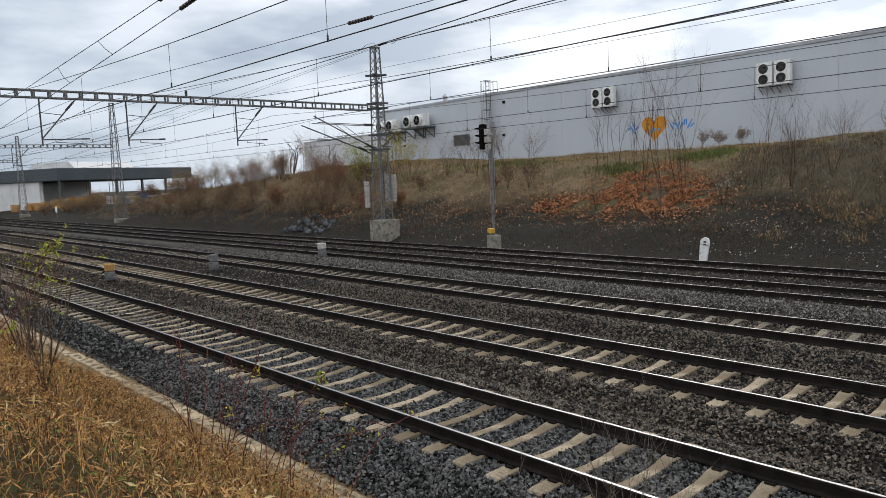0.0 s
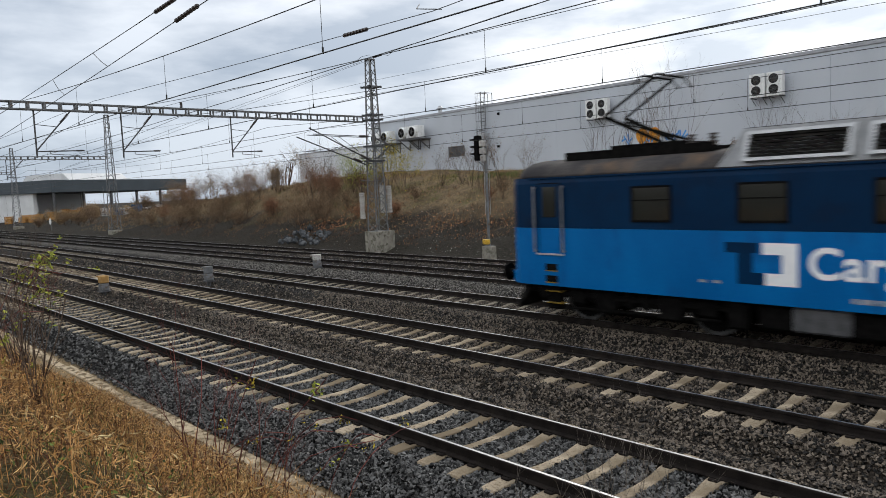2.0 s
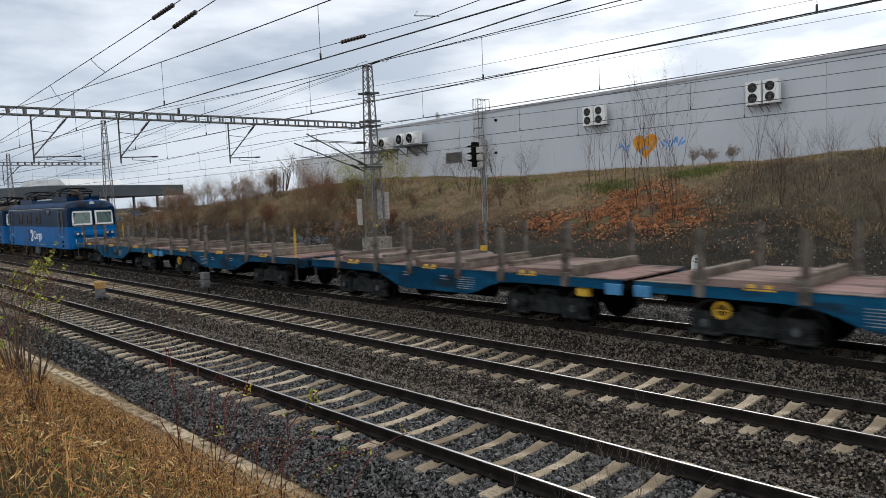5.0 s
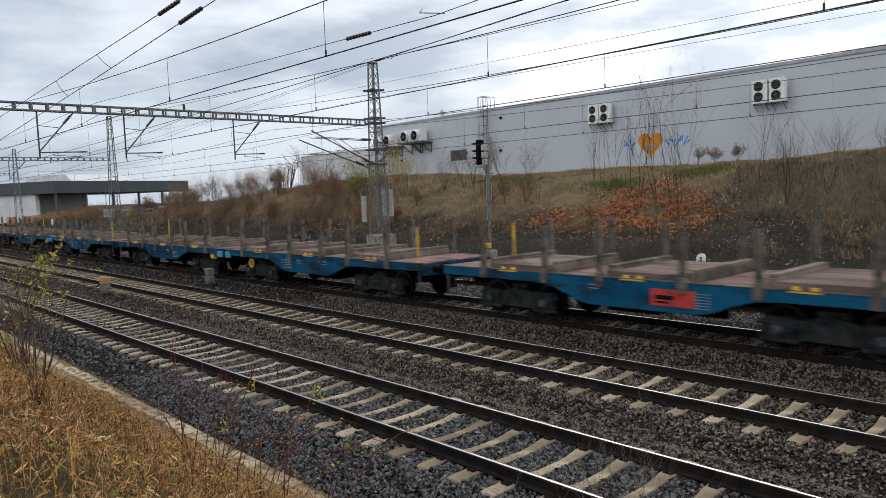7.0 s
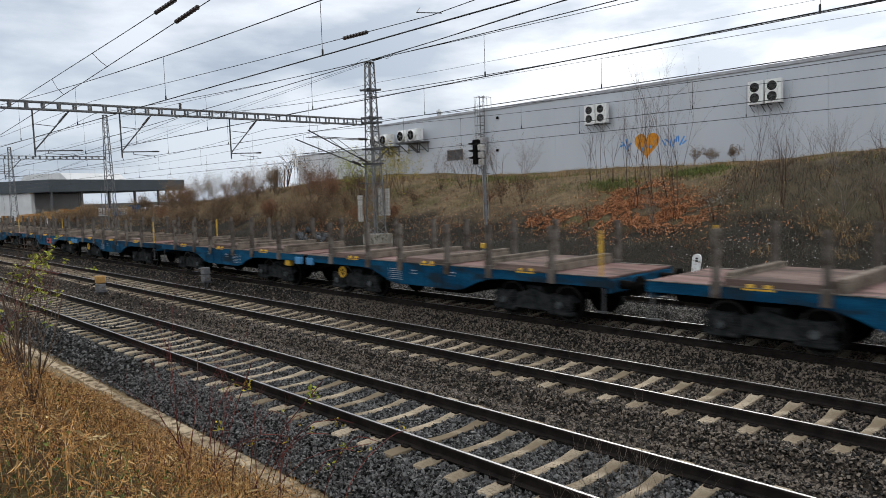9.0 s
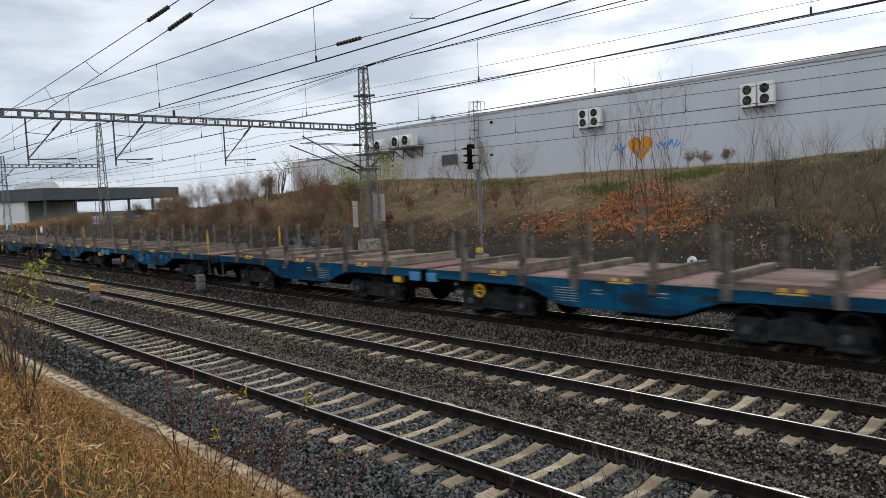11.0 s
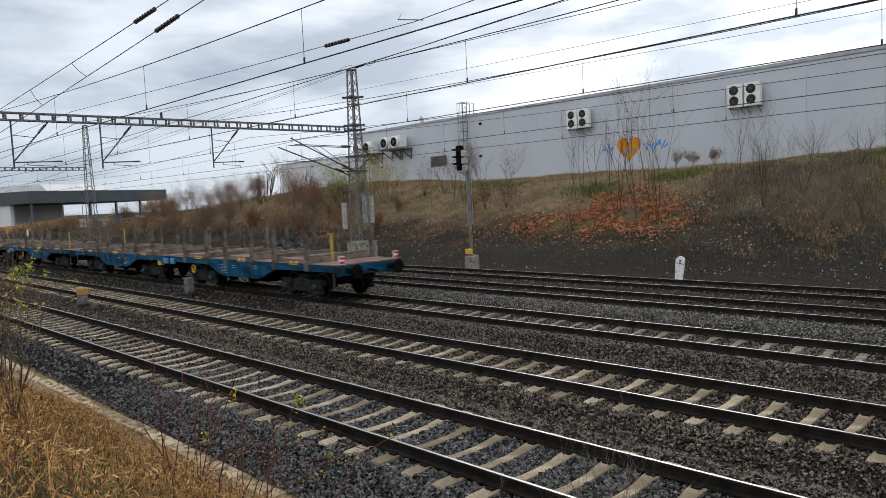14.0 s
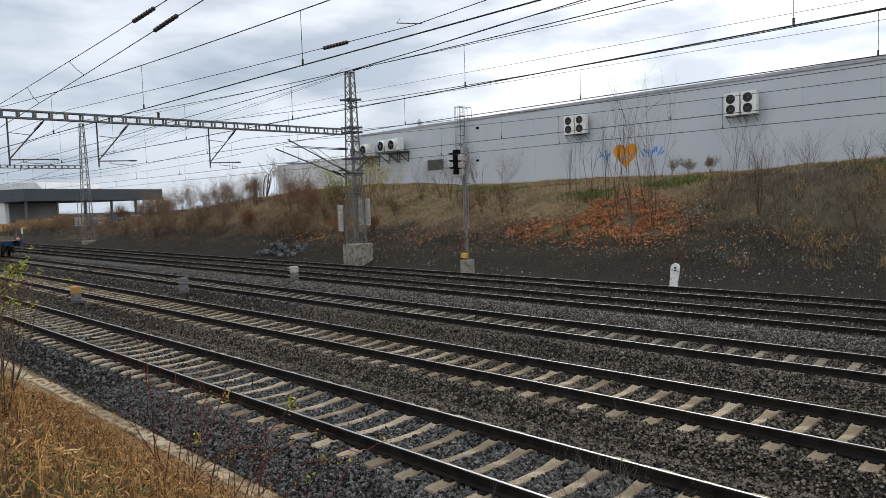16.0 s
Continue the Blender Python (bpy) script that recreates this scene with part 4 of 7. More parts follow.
def lettering(parent, text, x, y, z, size, material, m=None, thick=0.004):
    cu = bpy.data.curves.new("lettering", "FONT")
    cu.body, cu.size, cu.extrude = text, size, thick
    cu.materials.append(material)
    ob = new("lettering", cu)
    ob.parent = parent
    ob.matrix_basis = m if m is not None else pose(x, y, z, 90, 0, 0)
    return ob


def marks(parent, spans, y, material, name="stencil_marks"):
    """Unreadable stencilled lines as plain bars: (x0, x1, z0, z1)."""
    bm = bmesh.new()
    for x0, x1, z0, z1 in spans:
        box(bm, x0, x1, y - 0.004, y, z0, z1)
    return part(name, bm, material, parent)


def locomotive(grey_roof, raised):
    loco = thing("electric_locomotive",
                 "two-tone blue electric locomotive with sooty roof and louvred vents" if grey_roof else "two-tone blue electric locomotive with long navy roof",
                 "locomotive", group="locomotives")
    bm = bmesh.new()
    loft(bm, NOSE, [(-1.47, 0.86), (-1.47, 2.24), (1.47, 2.24), (1.47, 0.86)])
    part("lower_body", bm, BLUE, loco)
    bm = bmesh.new()
    loft(bm, [(x * (1 if abs(x) < 7.6 else 0.99), w * (1 if w > 0.9 else 1.0), 0) for x, w, _ in NOSE], [(-1.468, 2.244), (-1.468, 3.30), (-1.43, 3.44), (1.43, 3.44), (1.468, 3.30), (1.468, 2.244)])
    part("upper_body", bm, NAVY, loco)
    bm = bmesh.new()
    roof_st = [(-7.56, 0.66, -0.10), (-7.46, 0.84, -0.04), (-7.2, 0.97, 0), (-6.8, 1.0, 0.0), (6.8, 1.0, 0.0), (7.2, 0.97, 0), (7.46, 0.84, -0.04), (7.56, 0.66, -0.10)]
    loft(bm, roof_st, [(-1.45, 3.445), (-1.44, 3.50), (-1.30, 3.68), (-1.02, 3.80), (-0.5, 3.87), (0.5, 3.87), (1.02, 3.80), (1.30, 3.68), (1.44, 3.50), (1.45, 3.445)])
    part("roof", bm, ROOF_GREY if grey_roof else ROOF_NAVY, loco, smooth=True)
    bm = bmesh.new()
    for s in (-1, 1):
        box(bm, -7.0, 7.0, s * 1.47 - 0.012, s * 1.47 + 0.012, 3.41, 3.445)
    part("rain_strip", bm, NAVY if grey_roof else SILVER, loco)
    # roof gear
    if grey_roof:
        bm = bmesh.new()
        prism(bm, [(-1.42, 3.46), (-1.08, 4.20), (1.08, 4.20), (1.42, 3.46)], "x", -2.25, 2.35)
        for v in bm.verts:
            if v.co.z > 4:
                v.co.x += 0.45 if v.co.x < 0 else 0.2
        hump = part("vent_housing", bm, ROOF_GREY, loco)
        bm = bmesh.new()
        for s in (-1, 1):
            vs = [bm.verts.new(p) for p in ((-2.22, s * 1.455, 3.47), (2.32, s * 1.455, 3.47), (2.5, s * 1.12, 4.185), (-1.80, s * 1.12, 4.185))]
            bm.faces.new(vs)
        bmesh.ops.solidify(bm, geom=bm.faces, thickness=0.025)
        part("vent_surround", bm, SILVER, hump)
        for s in (-1, 1):
            louvre(hump, -1.72, 0.18, s * 1.475, 3.56, 4.12, -s * 0.47)
            louvre(hump, 0.42, 2.32, s * 1.475, 3.56, 4.12, -s * 0.47)
    spans = ((-6.2, -2.5), (2.7, 6.3)) if grey_roof else ((-2.1, 2.5),)
    for a, b in spans:
        bm = bmesh.new()
        box(bm, a, b, -0.95, 0.95, 3.86, 3.93)
        deck_ob = part("roof_walkway", bm, BLACK if grey_roof else ROOF_NAVY, loco)
        for s in (-1, 1):
            bm = bmesh.new()
            box(bm, a, b, s * 0.98 - 0.02, s * 0.98 + 0.02, 3.80, 4.0)
            part("walkway_edge", bm, BLACK if grey_roof else ROOF_NAVY, deck_ob)
    if not grey_roof:
        rr = random.Random(5)
        x = -2.0
        while x < 2.2:
            ln = rr.uniform(0.5, 1.1)
            bm = bmesh.new()
            box(bm, x, x + ln - 0.06, -0.7, 0.3, 3.93, 4.04 + rr.uniform(0, 0.06), 0.02)
            part("resistor_casing", bm, SILVER, loco, "pale resistor casing on the roof")
            x += ln
    for x in (-3.4, -2.9, 2.9, 3.4, 6.4, 6.0):
        bm = bmesh.new()
        rod(bm, (x, -0.2, 3.85), (x, -0.2, 4.22), 0.06, 8)
        for z in (3.95, 4.03, 4.11, 4.19):
            rod(bm, (x, -0.2, z), (x, -0.2, z + 0.03), 0.10, 10)
        part("roof_insulator", bm, INSUL, loco)
    if grey_roof:
        pantograph(loco, -4.3, raised, -1)
        pantograph(loco, 4.9, False, 1)
    else:
        flat_pantograph(loco, -3.9, 1)
        flat_pantograph(loco, 4.3, -1)
    # sides
    for s in (-1, 1):
        y = s * 1.47
        for a, b in ((-4.09, -3.23), (-1.76, -0.9), (0.58, 1.44), (2.96, 3.80)):
            if grey_roof or a < 2:
                side_window(loco, a, b, 2.44, 3.12, y, BLACK if grey_roof else NAVY, PANE)
            else:
                side_window(loco, a, b, 3.03, 3.30, y, NAVY, PANE)
        for xd in (-6.36, 6.24):
            bm = bmesh.new()
            for a, b, c, d in ((xd - 0.34, xd - 0.32, 1.66, 3.3), (xd + 0.32, xd + 0.34, 1.66, 3.3), (xd - 0.34, xd + 0.34, 3.29, 3.31)):
                box(bm, a, b, min(y, y + s * 0.006), max(y, y + s * 0.006), c, d)
            dr = part("cab_door", bm, BLACK, loco)
            bm = bmesh.new()
            box(bm, xd - 0.20, xd + 0.20, min(y, y + s * 0.012), max(y, y + s * 0.012), 2.5, 3.22, 0.0)
            part("door_window", bm, PANE, dr)
            for e in (-1, 1):
                bm = bmesh.new()
                xx = xd + e * 0.42
                rod(bm, (xx, y + s * 0.07, 1.66), (xx, y + s * 0.07, 3.24), 0.026, 8)
                for z in (1.7, 3.2):
                    rod(bm, (xx, y, z), (xx, y + s * 0.07, z), 0.02, 6)
                part("handrail", bm, STEEL, dr)
            bm = bmesh.new()
            box(bm, xd - 0.4, xd + 0.4, min(y, y + s * 0.03), max(y, y + s * 0.03), 1.60, 1.64)
            part("sill", bm, SILVER, dr)
            for z in (1.30, 1.02):
                bm = bmesh.new()
                box(bm, xd - 0.16, xd + 0.2, min(y, y + s * 0.006), max(y, y + s * 0.006), z - 0.09, z + 0.09)
                part("step_recess", bm, BLACK, loco)
                bm = bmesh.new()
                box(bm, xd - 0.15, xd + 0.19, min(y, y + s * 0.02), max(y, y + s * 0.02), z - 0.09, z - 0.065)
                part("step", bm, RUST_FACE, loco)
            for z in (0.72, 0.44):
                bm = bmesh.new()
                box(bm, xd - 0.2, xd + 0.24, min(s * 1.2, s * 1.42), max(s * 1.2, s * 1.42), z - 0.012, z + 0.012)
                st = part("step", bm, RUST_FACE, loco)
                bm = bmesh.new()
                for e in (-0.2, 0.22):
                    box(bm, xd + e, xd + e + 0.02, min(s * 1.38, s * 1.41), max(s * 1.38, s * 1.41), z + 0.013, z + 0.3)
                part("step_hanger", bm, BLACK, st)
        # emblem: dark and white interlocked shapes, and the word
        bm = bmesh.new()
        f = 1 if s < 0 else -1
        for a, b, c, d in ((-2.06, -1.42, 1.82, 2.02), (-1.82, -1.52, 1.22, 1.82), (-1.52, -1.30, 1.22, 1.45)):
            box(bm, min(f * a, f * b), max(f * a, f * b), min(y, y + s * 0.005), max(y, y + s * 0.005), c, d)
        part("emblem_dark", bm, NAVY, loco)
        bm = bmesh.new()
        for a, b, c, d in ((-1.34, -0.70, 1.80, 2.02), (-0.98, -0.70, 1.45, 1.80), (-1.28, -0.70, 1.22, 1.45)):
            box(bm, min(f * a, f * b), max(f * a, f * b), min(y, y + s * 0.007), max(y, y + s * 0.007), c, d)
        part("emblem_white", bm, LETTER, loco)
        m = pose(-0.53, y - 0.004, 1.40, 90, 0, 0) if s < 0 else pose(0.53, y + 0.004, 1.40, 90, 0, 180)
        w = lettering(loco, "Cargo", 0, 0, 0, 0.80, LETTER, m)
        w.data.offset = 0.014
        w.data.space_character = 1.04
        if s < 0:
            rr = random.Random(9)
            sp, x = [], 0.2
            while x < 2.3:
                ln = rr.choice((0.1, 0.14, 0.22))
                sp.append((x, x + ln - 0.03, 1.0, 1.09))
                x += ln
            sp += [(4.0, 4.5, 1.30, 1.35), (4.25, 4.5, 1.17, 1.22), (4.6, 5.3, 1.2, 1.27), (-2.6, -2.45, 1.2, 1.26), (-2.3, -2.15, 1.2, 1.26)]
            marks(loco, sp, y, STENCIL)
            bm = bmesh.new()
            box(bm, 7.0, 7.2, y - 0.006, y - 0.001, 1.08, 1.17)
            part("warning_plate", bm, RED, loco)
    # ends
    for e in (-1, 1):
        R = Matrix.Identity(4) if e > 0 else pose(0, 0, 0, 0, 0, 180)
        for ya, yb, x, turn in ((-1.20, -0.10, 7.595, -9), (0.10, 1.20, 7.595, 9)):
            yc = (ya + yb) / 2
            m = R @ pose(7.565, yc, 2.76, 0, -3, turn)
            bm = bmesh.new()
            hw, hh = 0.57, 0.44
            for a, b, c, d in ((-hw, hw, -hh, -hh + 0.10), (-hw, hw, hh - 0.10, hh), (-hw, -hw + 0.10, -hh + 0.1, hh - 0.1), (hw - 0.10, hw, -hh + 0.1, hh - 0.1)):
                box(bm, 0.0, 0.06, a, b, c, d, 0.012)
            bmesh.ops.transform(bm, matrix=m, verts=bm.verts)
            wf = part("windscreen_frame", bm, WHITE, loco)
            bm = bmesh.new()
            box(bm, 0.0, 0.03, -hw + 0.1, hw - 0.1, -hh + 0.1, hh - 0.1)
            bmesh.ops.transform(bm, matrix=m, verts=bm.verts)
            part("windscreen", bm, PANE_CAB, wf)
            bm = bmesh.new()
            rod(bm, (0.07, 0.05, hh - 0.1), (0.07, 0.28, -0.12), 0.012, 5)
            bmesh.ops.transform(bm, matrix=m, verts=bm.verts)
            part("wiper", bm, BLACK, wf)
        bm = bmesh.new()
        box(bm, 7.530, 7.630, -1.15, 1.15, 2.25, 2.29)
        bmesh.ops.transform(bm, matrix=R, verts=bm.verts)
        part("cab_trim", bm, STEEL, loco)
        bm = bmesh.new()
        box(bm, 7.510, 7.750, -1.18, 1.18, 1.62, 1.96, 0.06)
        bmesh.ops.transform(bm, matrix=R, verts=bm.verts)
        nose = part("headlight_housing", bm, BLUE, loco)
        for y in (-1.02, -0.74, 0.74, 1.02):
            bm = bmesh.new()
            rod(bm, (7.730, y, 1.80), (7.800, y, 1.80), 0.105, 16)
            bmesh.ops.transform(bm, matrix=R, verts=bm.verts)
            h = part("headlight", bm, BLACK, nose)
            bm = bmesh.new()
            rod(bm, (7.785, y, 1.80), (7.815, y, 1.80), 0.075, 16)
            bmesh.ops.transform(bm, matrix=R, verts=bm.verts)
            part("lens", bm, LAMP, nose)
        bm = bmesh.new()
        rod(bm, (7.280, 0, 3.72), (7.550, 0, 3.66), 0.19, 18)
        box(bm, 7.130, 7.450, -0.26, 0.26, 3.45, 3.72, 0.04)
        bmesh.ops.transform(bm, matrix=R, verts=bm.verts)
        top = part("roof_headlight", bm, BLUE, loco)
        bm = bmesh.new()
        rod(bm, (7.530, 0, 3.665), (7.565, 0, 3.66), 0.15, 18)
        bmesh.ops.transform(bm, matrix=R, verts=bm.verts)
        part("lens", bm, LAMP, top)
        bm = bmesh.new()
        box(bm, 7.610, 7.630, -0.55, 0.55, 1.22, 1.50)
        bmesh.ops.transform(bm, matrix=R, verts=bm.verts)
        plate = part("number_panel", bm, SILVER, loco)
        bm = bmesh.new()
        for i in range(8):
            box(bm, 7.630, 7.636, -0.47 + i * 0.12, -0.39 + i * 0.12, 1.28, 1.44)
        bmesh.ops.transform(bm, matrix=R, verts=bm.verts)
        part("plate_bars", bm, RED if grey_roof else BLUE, plate)
        bm = bmesh.new()
        for s in (-1, 1):
            rod(bm, (7.670, s * 1.1, 1.05), (7.670, s * 1.1, 1.5), 0.022, 6)
        bmesh.ops.transform(bm, matrix=R, verts=bm.verts)
        part("end_handrail", bm, SILVER, loco)
        bm = bmesh.new()
        box(bm, 7.330, 7.680, -1.32, 1.32, 0.86, 1.16, 0.03)
        bmesh.ops.transform(bm, matrix=R, verts=bm.verts)
        part("buffer_beam", bm, BLUE, loco)
        for s in (-1, 1):
            buffer(loco, e * 7.670, s * 0.88, e)
        bm = bmesh.new()
        rod(bm, (7.630, 0, 1.02), (8.080, 0, 0.95), 0.05, 8)
        rod(bm, (8.080, 0, 0.95), (8.130, 0, 0.6), 0.04, 8)
        for y in (-0.45, -0.3, 0.3, 0.45):
            rod(bm, (7.650, y, 0.95), (7.830, y, 0.45), 0.025, 6)
        bmesh.ops.transform(bm, matrix=R, verts=bm.verts)
        part("coupling", bm, BLACK, loco)
        bm = bmesh.new()
        prism(bm, [(7.380, 0.78), (7.730, 0.22), (7.650, 0.20), (7.230, 0.72)], "y", -1.2, 1.2)
        bmesh.ops.transform(bm, matrix=R, verts=bm.verts)
        plow = part("snow_plough", bm, FRAME_GREY, loco)
        for y0, y1 in ((-1.2, -0.85), (-0.4, 0.1), (0.7, 1.0)):
            bm = bmesh.new()
            prism(bm, [(7.630, 0.395), (7.742, 0.215), (7.735, 0.21), (7.625, 0.39)], "y", y0, y1)
            bmesh.ops.transform(bm, matrix=R, verts=bm.verts)
            part("warning_stripe", bm, DIRTY_STRIPE, plow)
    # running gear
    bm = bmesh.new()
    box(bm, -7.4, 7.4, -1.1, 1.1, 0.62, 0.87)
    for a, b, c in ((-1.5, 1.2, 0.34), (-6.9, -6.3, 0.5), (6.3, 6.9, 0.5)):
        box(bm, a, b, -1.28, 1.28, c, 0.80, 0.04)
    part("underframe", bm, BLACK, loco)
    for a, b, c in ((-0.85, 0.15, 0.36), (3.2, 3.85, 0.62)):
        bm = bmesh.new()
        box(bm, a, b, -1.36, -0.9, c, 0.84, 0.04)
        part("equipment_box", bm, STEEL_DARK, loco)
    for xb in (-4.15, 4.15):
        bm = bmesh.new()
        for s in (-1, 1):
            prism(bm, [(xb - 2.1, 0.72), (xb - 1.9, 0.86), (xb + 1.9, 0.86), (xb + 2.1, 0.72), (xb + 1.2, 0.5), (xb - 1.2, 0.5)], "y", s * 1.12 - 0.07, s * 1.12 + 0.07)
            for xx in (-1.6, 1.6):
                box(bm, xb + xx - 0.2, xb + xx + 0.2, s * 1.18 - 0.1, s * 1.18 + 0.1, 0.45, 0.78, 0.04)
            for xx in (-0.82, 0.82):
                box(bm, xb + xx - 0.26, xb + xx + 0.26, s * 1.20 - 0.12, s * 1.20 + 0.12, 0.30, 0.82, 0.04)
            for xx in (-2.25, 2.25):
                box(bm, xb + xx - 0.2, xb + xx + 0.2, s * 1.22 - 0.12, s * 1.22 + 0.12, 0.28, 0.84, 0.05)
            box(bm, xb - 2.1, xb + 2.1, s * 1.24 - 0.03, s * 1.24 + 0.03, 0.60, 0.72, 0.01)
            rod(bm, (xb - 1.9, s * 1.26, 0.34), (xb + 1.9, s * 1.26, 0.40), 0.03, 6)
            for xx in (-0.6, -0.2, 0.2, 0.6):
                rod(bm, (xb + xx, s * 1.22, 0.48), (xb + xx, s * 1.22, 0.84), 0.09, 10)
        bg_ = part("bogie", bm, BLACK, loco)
        for xx in (-1.6, 1.6):
            for s in (-1, 1):
                wheel(bg_, xb + xx, s * 0.76, 0.61, TYRE_WORN)
    return loco


STAKES = (-4.62, -2.57, -0.99, 1.03, 2.60, 4.62)


def wagon_bogie(parent, xb):
    bm = bmesh.new()
    for s in (-1, 1):
        prism(bm, [(xb - 1.35, 0.56), (xb - 1.2, 0.70), (xb - 0.5, 0.66), (xb, 0.80), (xb + 0.5, 0.66), (xb + 1.2, 0.70), (xb + 1.35, 0.56), (xb + 0.55, 0.28), (xb - 0.55, 0.28)],
              "y", s * 1.02 - 0.06, s * 1.02 + 0.06)
        for xx in (-0.9, 0.9):
            box(bm, xb + xx - 0.22, xb + xx + 0.22, s * 1.06 - 0.1, s * 1.06 + 0.1, 0.22, 0.70, 0.05)
            box(bm, xb + xx - 0.36, xb + xx + 0.36, s * 1.08 - 0.08, s * 1.08 + 0.08, 0.20, 0.30, 0.03)
            rod(bm, (xb + xx, s * 1.15, 0.46), (xb + xx, s * 1.2, 0.46), 0.11, 12)
            for dx in (-0.24, 0.24):
                rod(bm, (xb + xx + dx, s * 1.08, 0.32), (xb + xx + dx, s * 1.08, 0.72), 0.08, 8)
        rod(bm, (xb - 1.3, s * 1.1, 0.30), (xb + 1.3, s * 1.1, 0.30), 0.025, 5)
    box(bm, xb - 0.25, xb + 0.25, -1.0, 1.0, 0.5, 0.86)
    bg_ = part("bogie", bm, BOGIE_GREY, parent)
    for xx in (-0.9, 0.9):
        for s in (-1, 1):
            bm = bmesh.new()
            rod(bm, (xb + xx, s * 1.20, 0.46), (xb + xx, s * 1.235, 0.46), 0.095, 12, 0.08)
            part("axle_cap", bm, AXLE_CAP, bg_)
            for dx in (-0.24, 0.24):
                bm = bmesh.new()
                for k in range(6):
                    rod(bm, (xb + xx + dx, s * 1.08, 0.34 + 0.06 * k), (xb + xx + dx, s * 1.08, 0.365 + 0.06 * k), 0.105, 8)
                part("coil_spring", bm, BOGIE_GREY, bg_)
    for xx in (-0.9, 0.9):
        for s in (-1, 1):
            wheel(bg_, xb + xx, s * 0.76, 0.46, TYRE)


def flat_wagon():
    """One half of a twin flat wagon: the buffer end at -x, the close-coupled end at +x."""
    w = thing("flat_wagon", "empty blue flat wagon with red-brown deck and upright steel stakes", "wagon", group="flat wagons of the freight train")
    a, b = -6.17, 6.10
    n = 8
    for i in range(n):
        bm = bmesh.new()
        x0, x1 = a + (b - a) * i / n, a + (b - a) * (i + 1) / n
        box(bm, x0 + 0.008, x1 - 0.008, -1.30, 1.30, 1.215, 1.262, 0.006)
        part("deck_panel", bm, DECK, w)
    for s in (-1, 1):
        bm = bmesh.new()
        prism(bm, [(a, 1.03), (a, 1.255), (b, 1.255), (b, 1.03), (3.0, 1.02), (2.45, 0.97), (2.05, 0.85), (1.65, 0.68), (1.3, 0.61), (-1.3, 0.61), (-1.65, 0.68), (-2.05, 0.85), (-2.45, 0.97), (-3.0, 1.02)], "y", s * 1.36 - 0.05, s * 1.36 + 0.05)
        sill = part("side_sill", bm, WAGON_BLUE, w)
        bm = bmesh.new()
        box(bm, a, b, s * 1.36 - 0.07, s * 1.36 + 0.07, 1.258, 1.275)
        part("edge_strip", bm, STAKE, sill)
        for x0, x1 in ((-4.50, -2.68), (-0.87, 0.92), (2.72, 4.50)):
            bm = bmesh.new()
            box(bm, x0 + 0.42, x0 + 1.0, s * 1.415 - 0.012, s * 1.415 + 0.012, 1.222, 1.262, 0.006)
            part("lashing_bar", bm, YELLOW, sill)
            for dx in (0.55, 0.88):
                bm = bmesh.new()
                rod(bm, (x0 + dx, s * 1.375, 1.277), (x0 + dx, s * 1.375, 1.335), 0.065, 10, 0.05)
                part("lashing_ring", bm, YELLOW, sill)
        for i in range(5):
            x = -1.5 + i * 0.75
            bm = bmesh.new()
            box(bm, x - 0.02, x + 0.02, s * 1.42 - 0.012, s * 1.42 + 0.012, 0.64, 1.2)
            part("rib", bm, WAGON_BLUE, sill)
        sp = [(0.98, 1.62, 0.74 + 0.06 * k, 0.76 + 0.06 * k) for k in range(6)] + [(-1.3, -0.95, 1.06, 1.09), (-1.3, -1.05, 0.98, 1.0), (0.3, 0.55, 1.03, 1.06), (0.3, 0.6, 0.95, 0.97)]
        marks(sill, sp, s * 1.41 + (0.0 if s < 0 else 0.004), STENCIL)
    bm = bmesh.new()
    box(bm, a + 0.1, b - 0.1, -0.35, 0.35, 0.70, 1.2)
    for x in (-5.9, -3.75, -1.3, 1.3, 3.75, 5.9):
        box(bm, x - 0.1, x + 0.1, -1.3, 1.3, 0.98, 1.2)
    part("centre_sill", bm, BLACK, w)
    for x0, x1 in ((-4.50, -2.68), (-0.87, 0.92), (2.72, 4.50)):
        bm = bmesh.new()
        box(bm, x0, x1, -1.31, 1.31, 1.268, 1.405, 0.01)
        part("raised_deck", bm, RAISED, w, "worn raised deck board")
    for x in STAKES:
        for s in (-1, 1):
            bm = bmesh.new()
            y = s * 1.40
            for e in (-1, 1):
                box(bm, x + e * 0.05 - 0.014, x + e * 0.05 + 0.014, y - 0.06, y + 0.06, 1.10, 2.40)
            box(bm, x - 0.04, x + 0.04, y - 0.02, y + 0.02, 1.12, 2.38)
            box(bm, x - 0.10, x + 0.10, y - 0.075, y + 0.075, 1.02, 1.36, 0.015)
            part("stake", bm, STAKE, w)
        bm = bmesh.new()
        box(bm, x + 0.10, x + 0.30, -1.30, 1.30, 1.268, 1.45, 0.012)
        box(bm, x + 0.12, x + 0.28, -1.28, 1.28, 1.45, 1.53, 0.012)
        part("bolster", bm, BOLSTER, w)
    for s, ht in ((1, 2.3),):
        bm = bmesh.new()
        x = a + 0.22
        for dx in (-0.03, 0.03):
            rod(bm, (x + dx, s * 1.30, 1.26), (x + dx, s * 1.30, ht), 0.014, 6)
        box(bm, x - 0.045, x + 0.045, s * 1.30 - 0.015, s * 1.30 + 0.015, ht - 0.50, ht, 0.01)
        part("yellow_grab_post", bm, YELLOW, w, "yellow grab post")
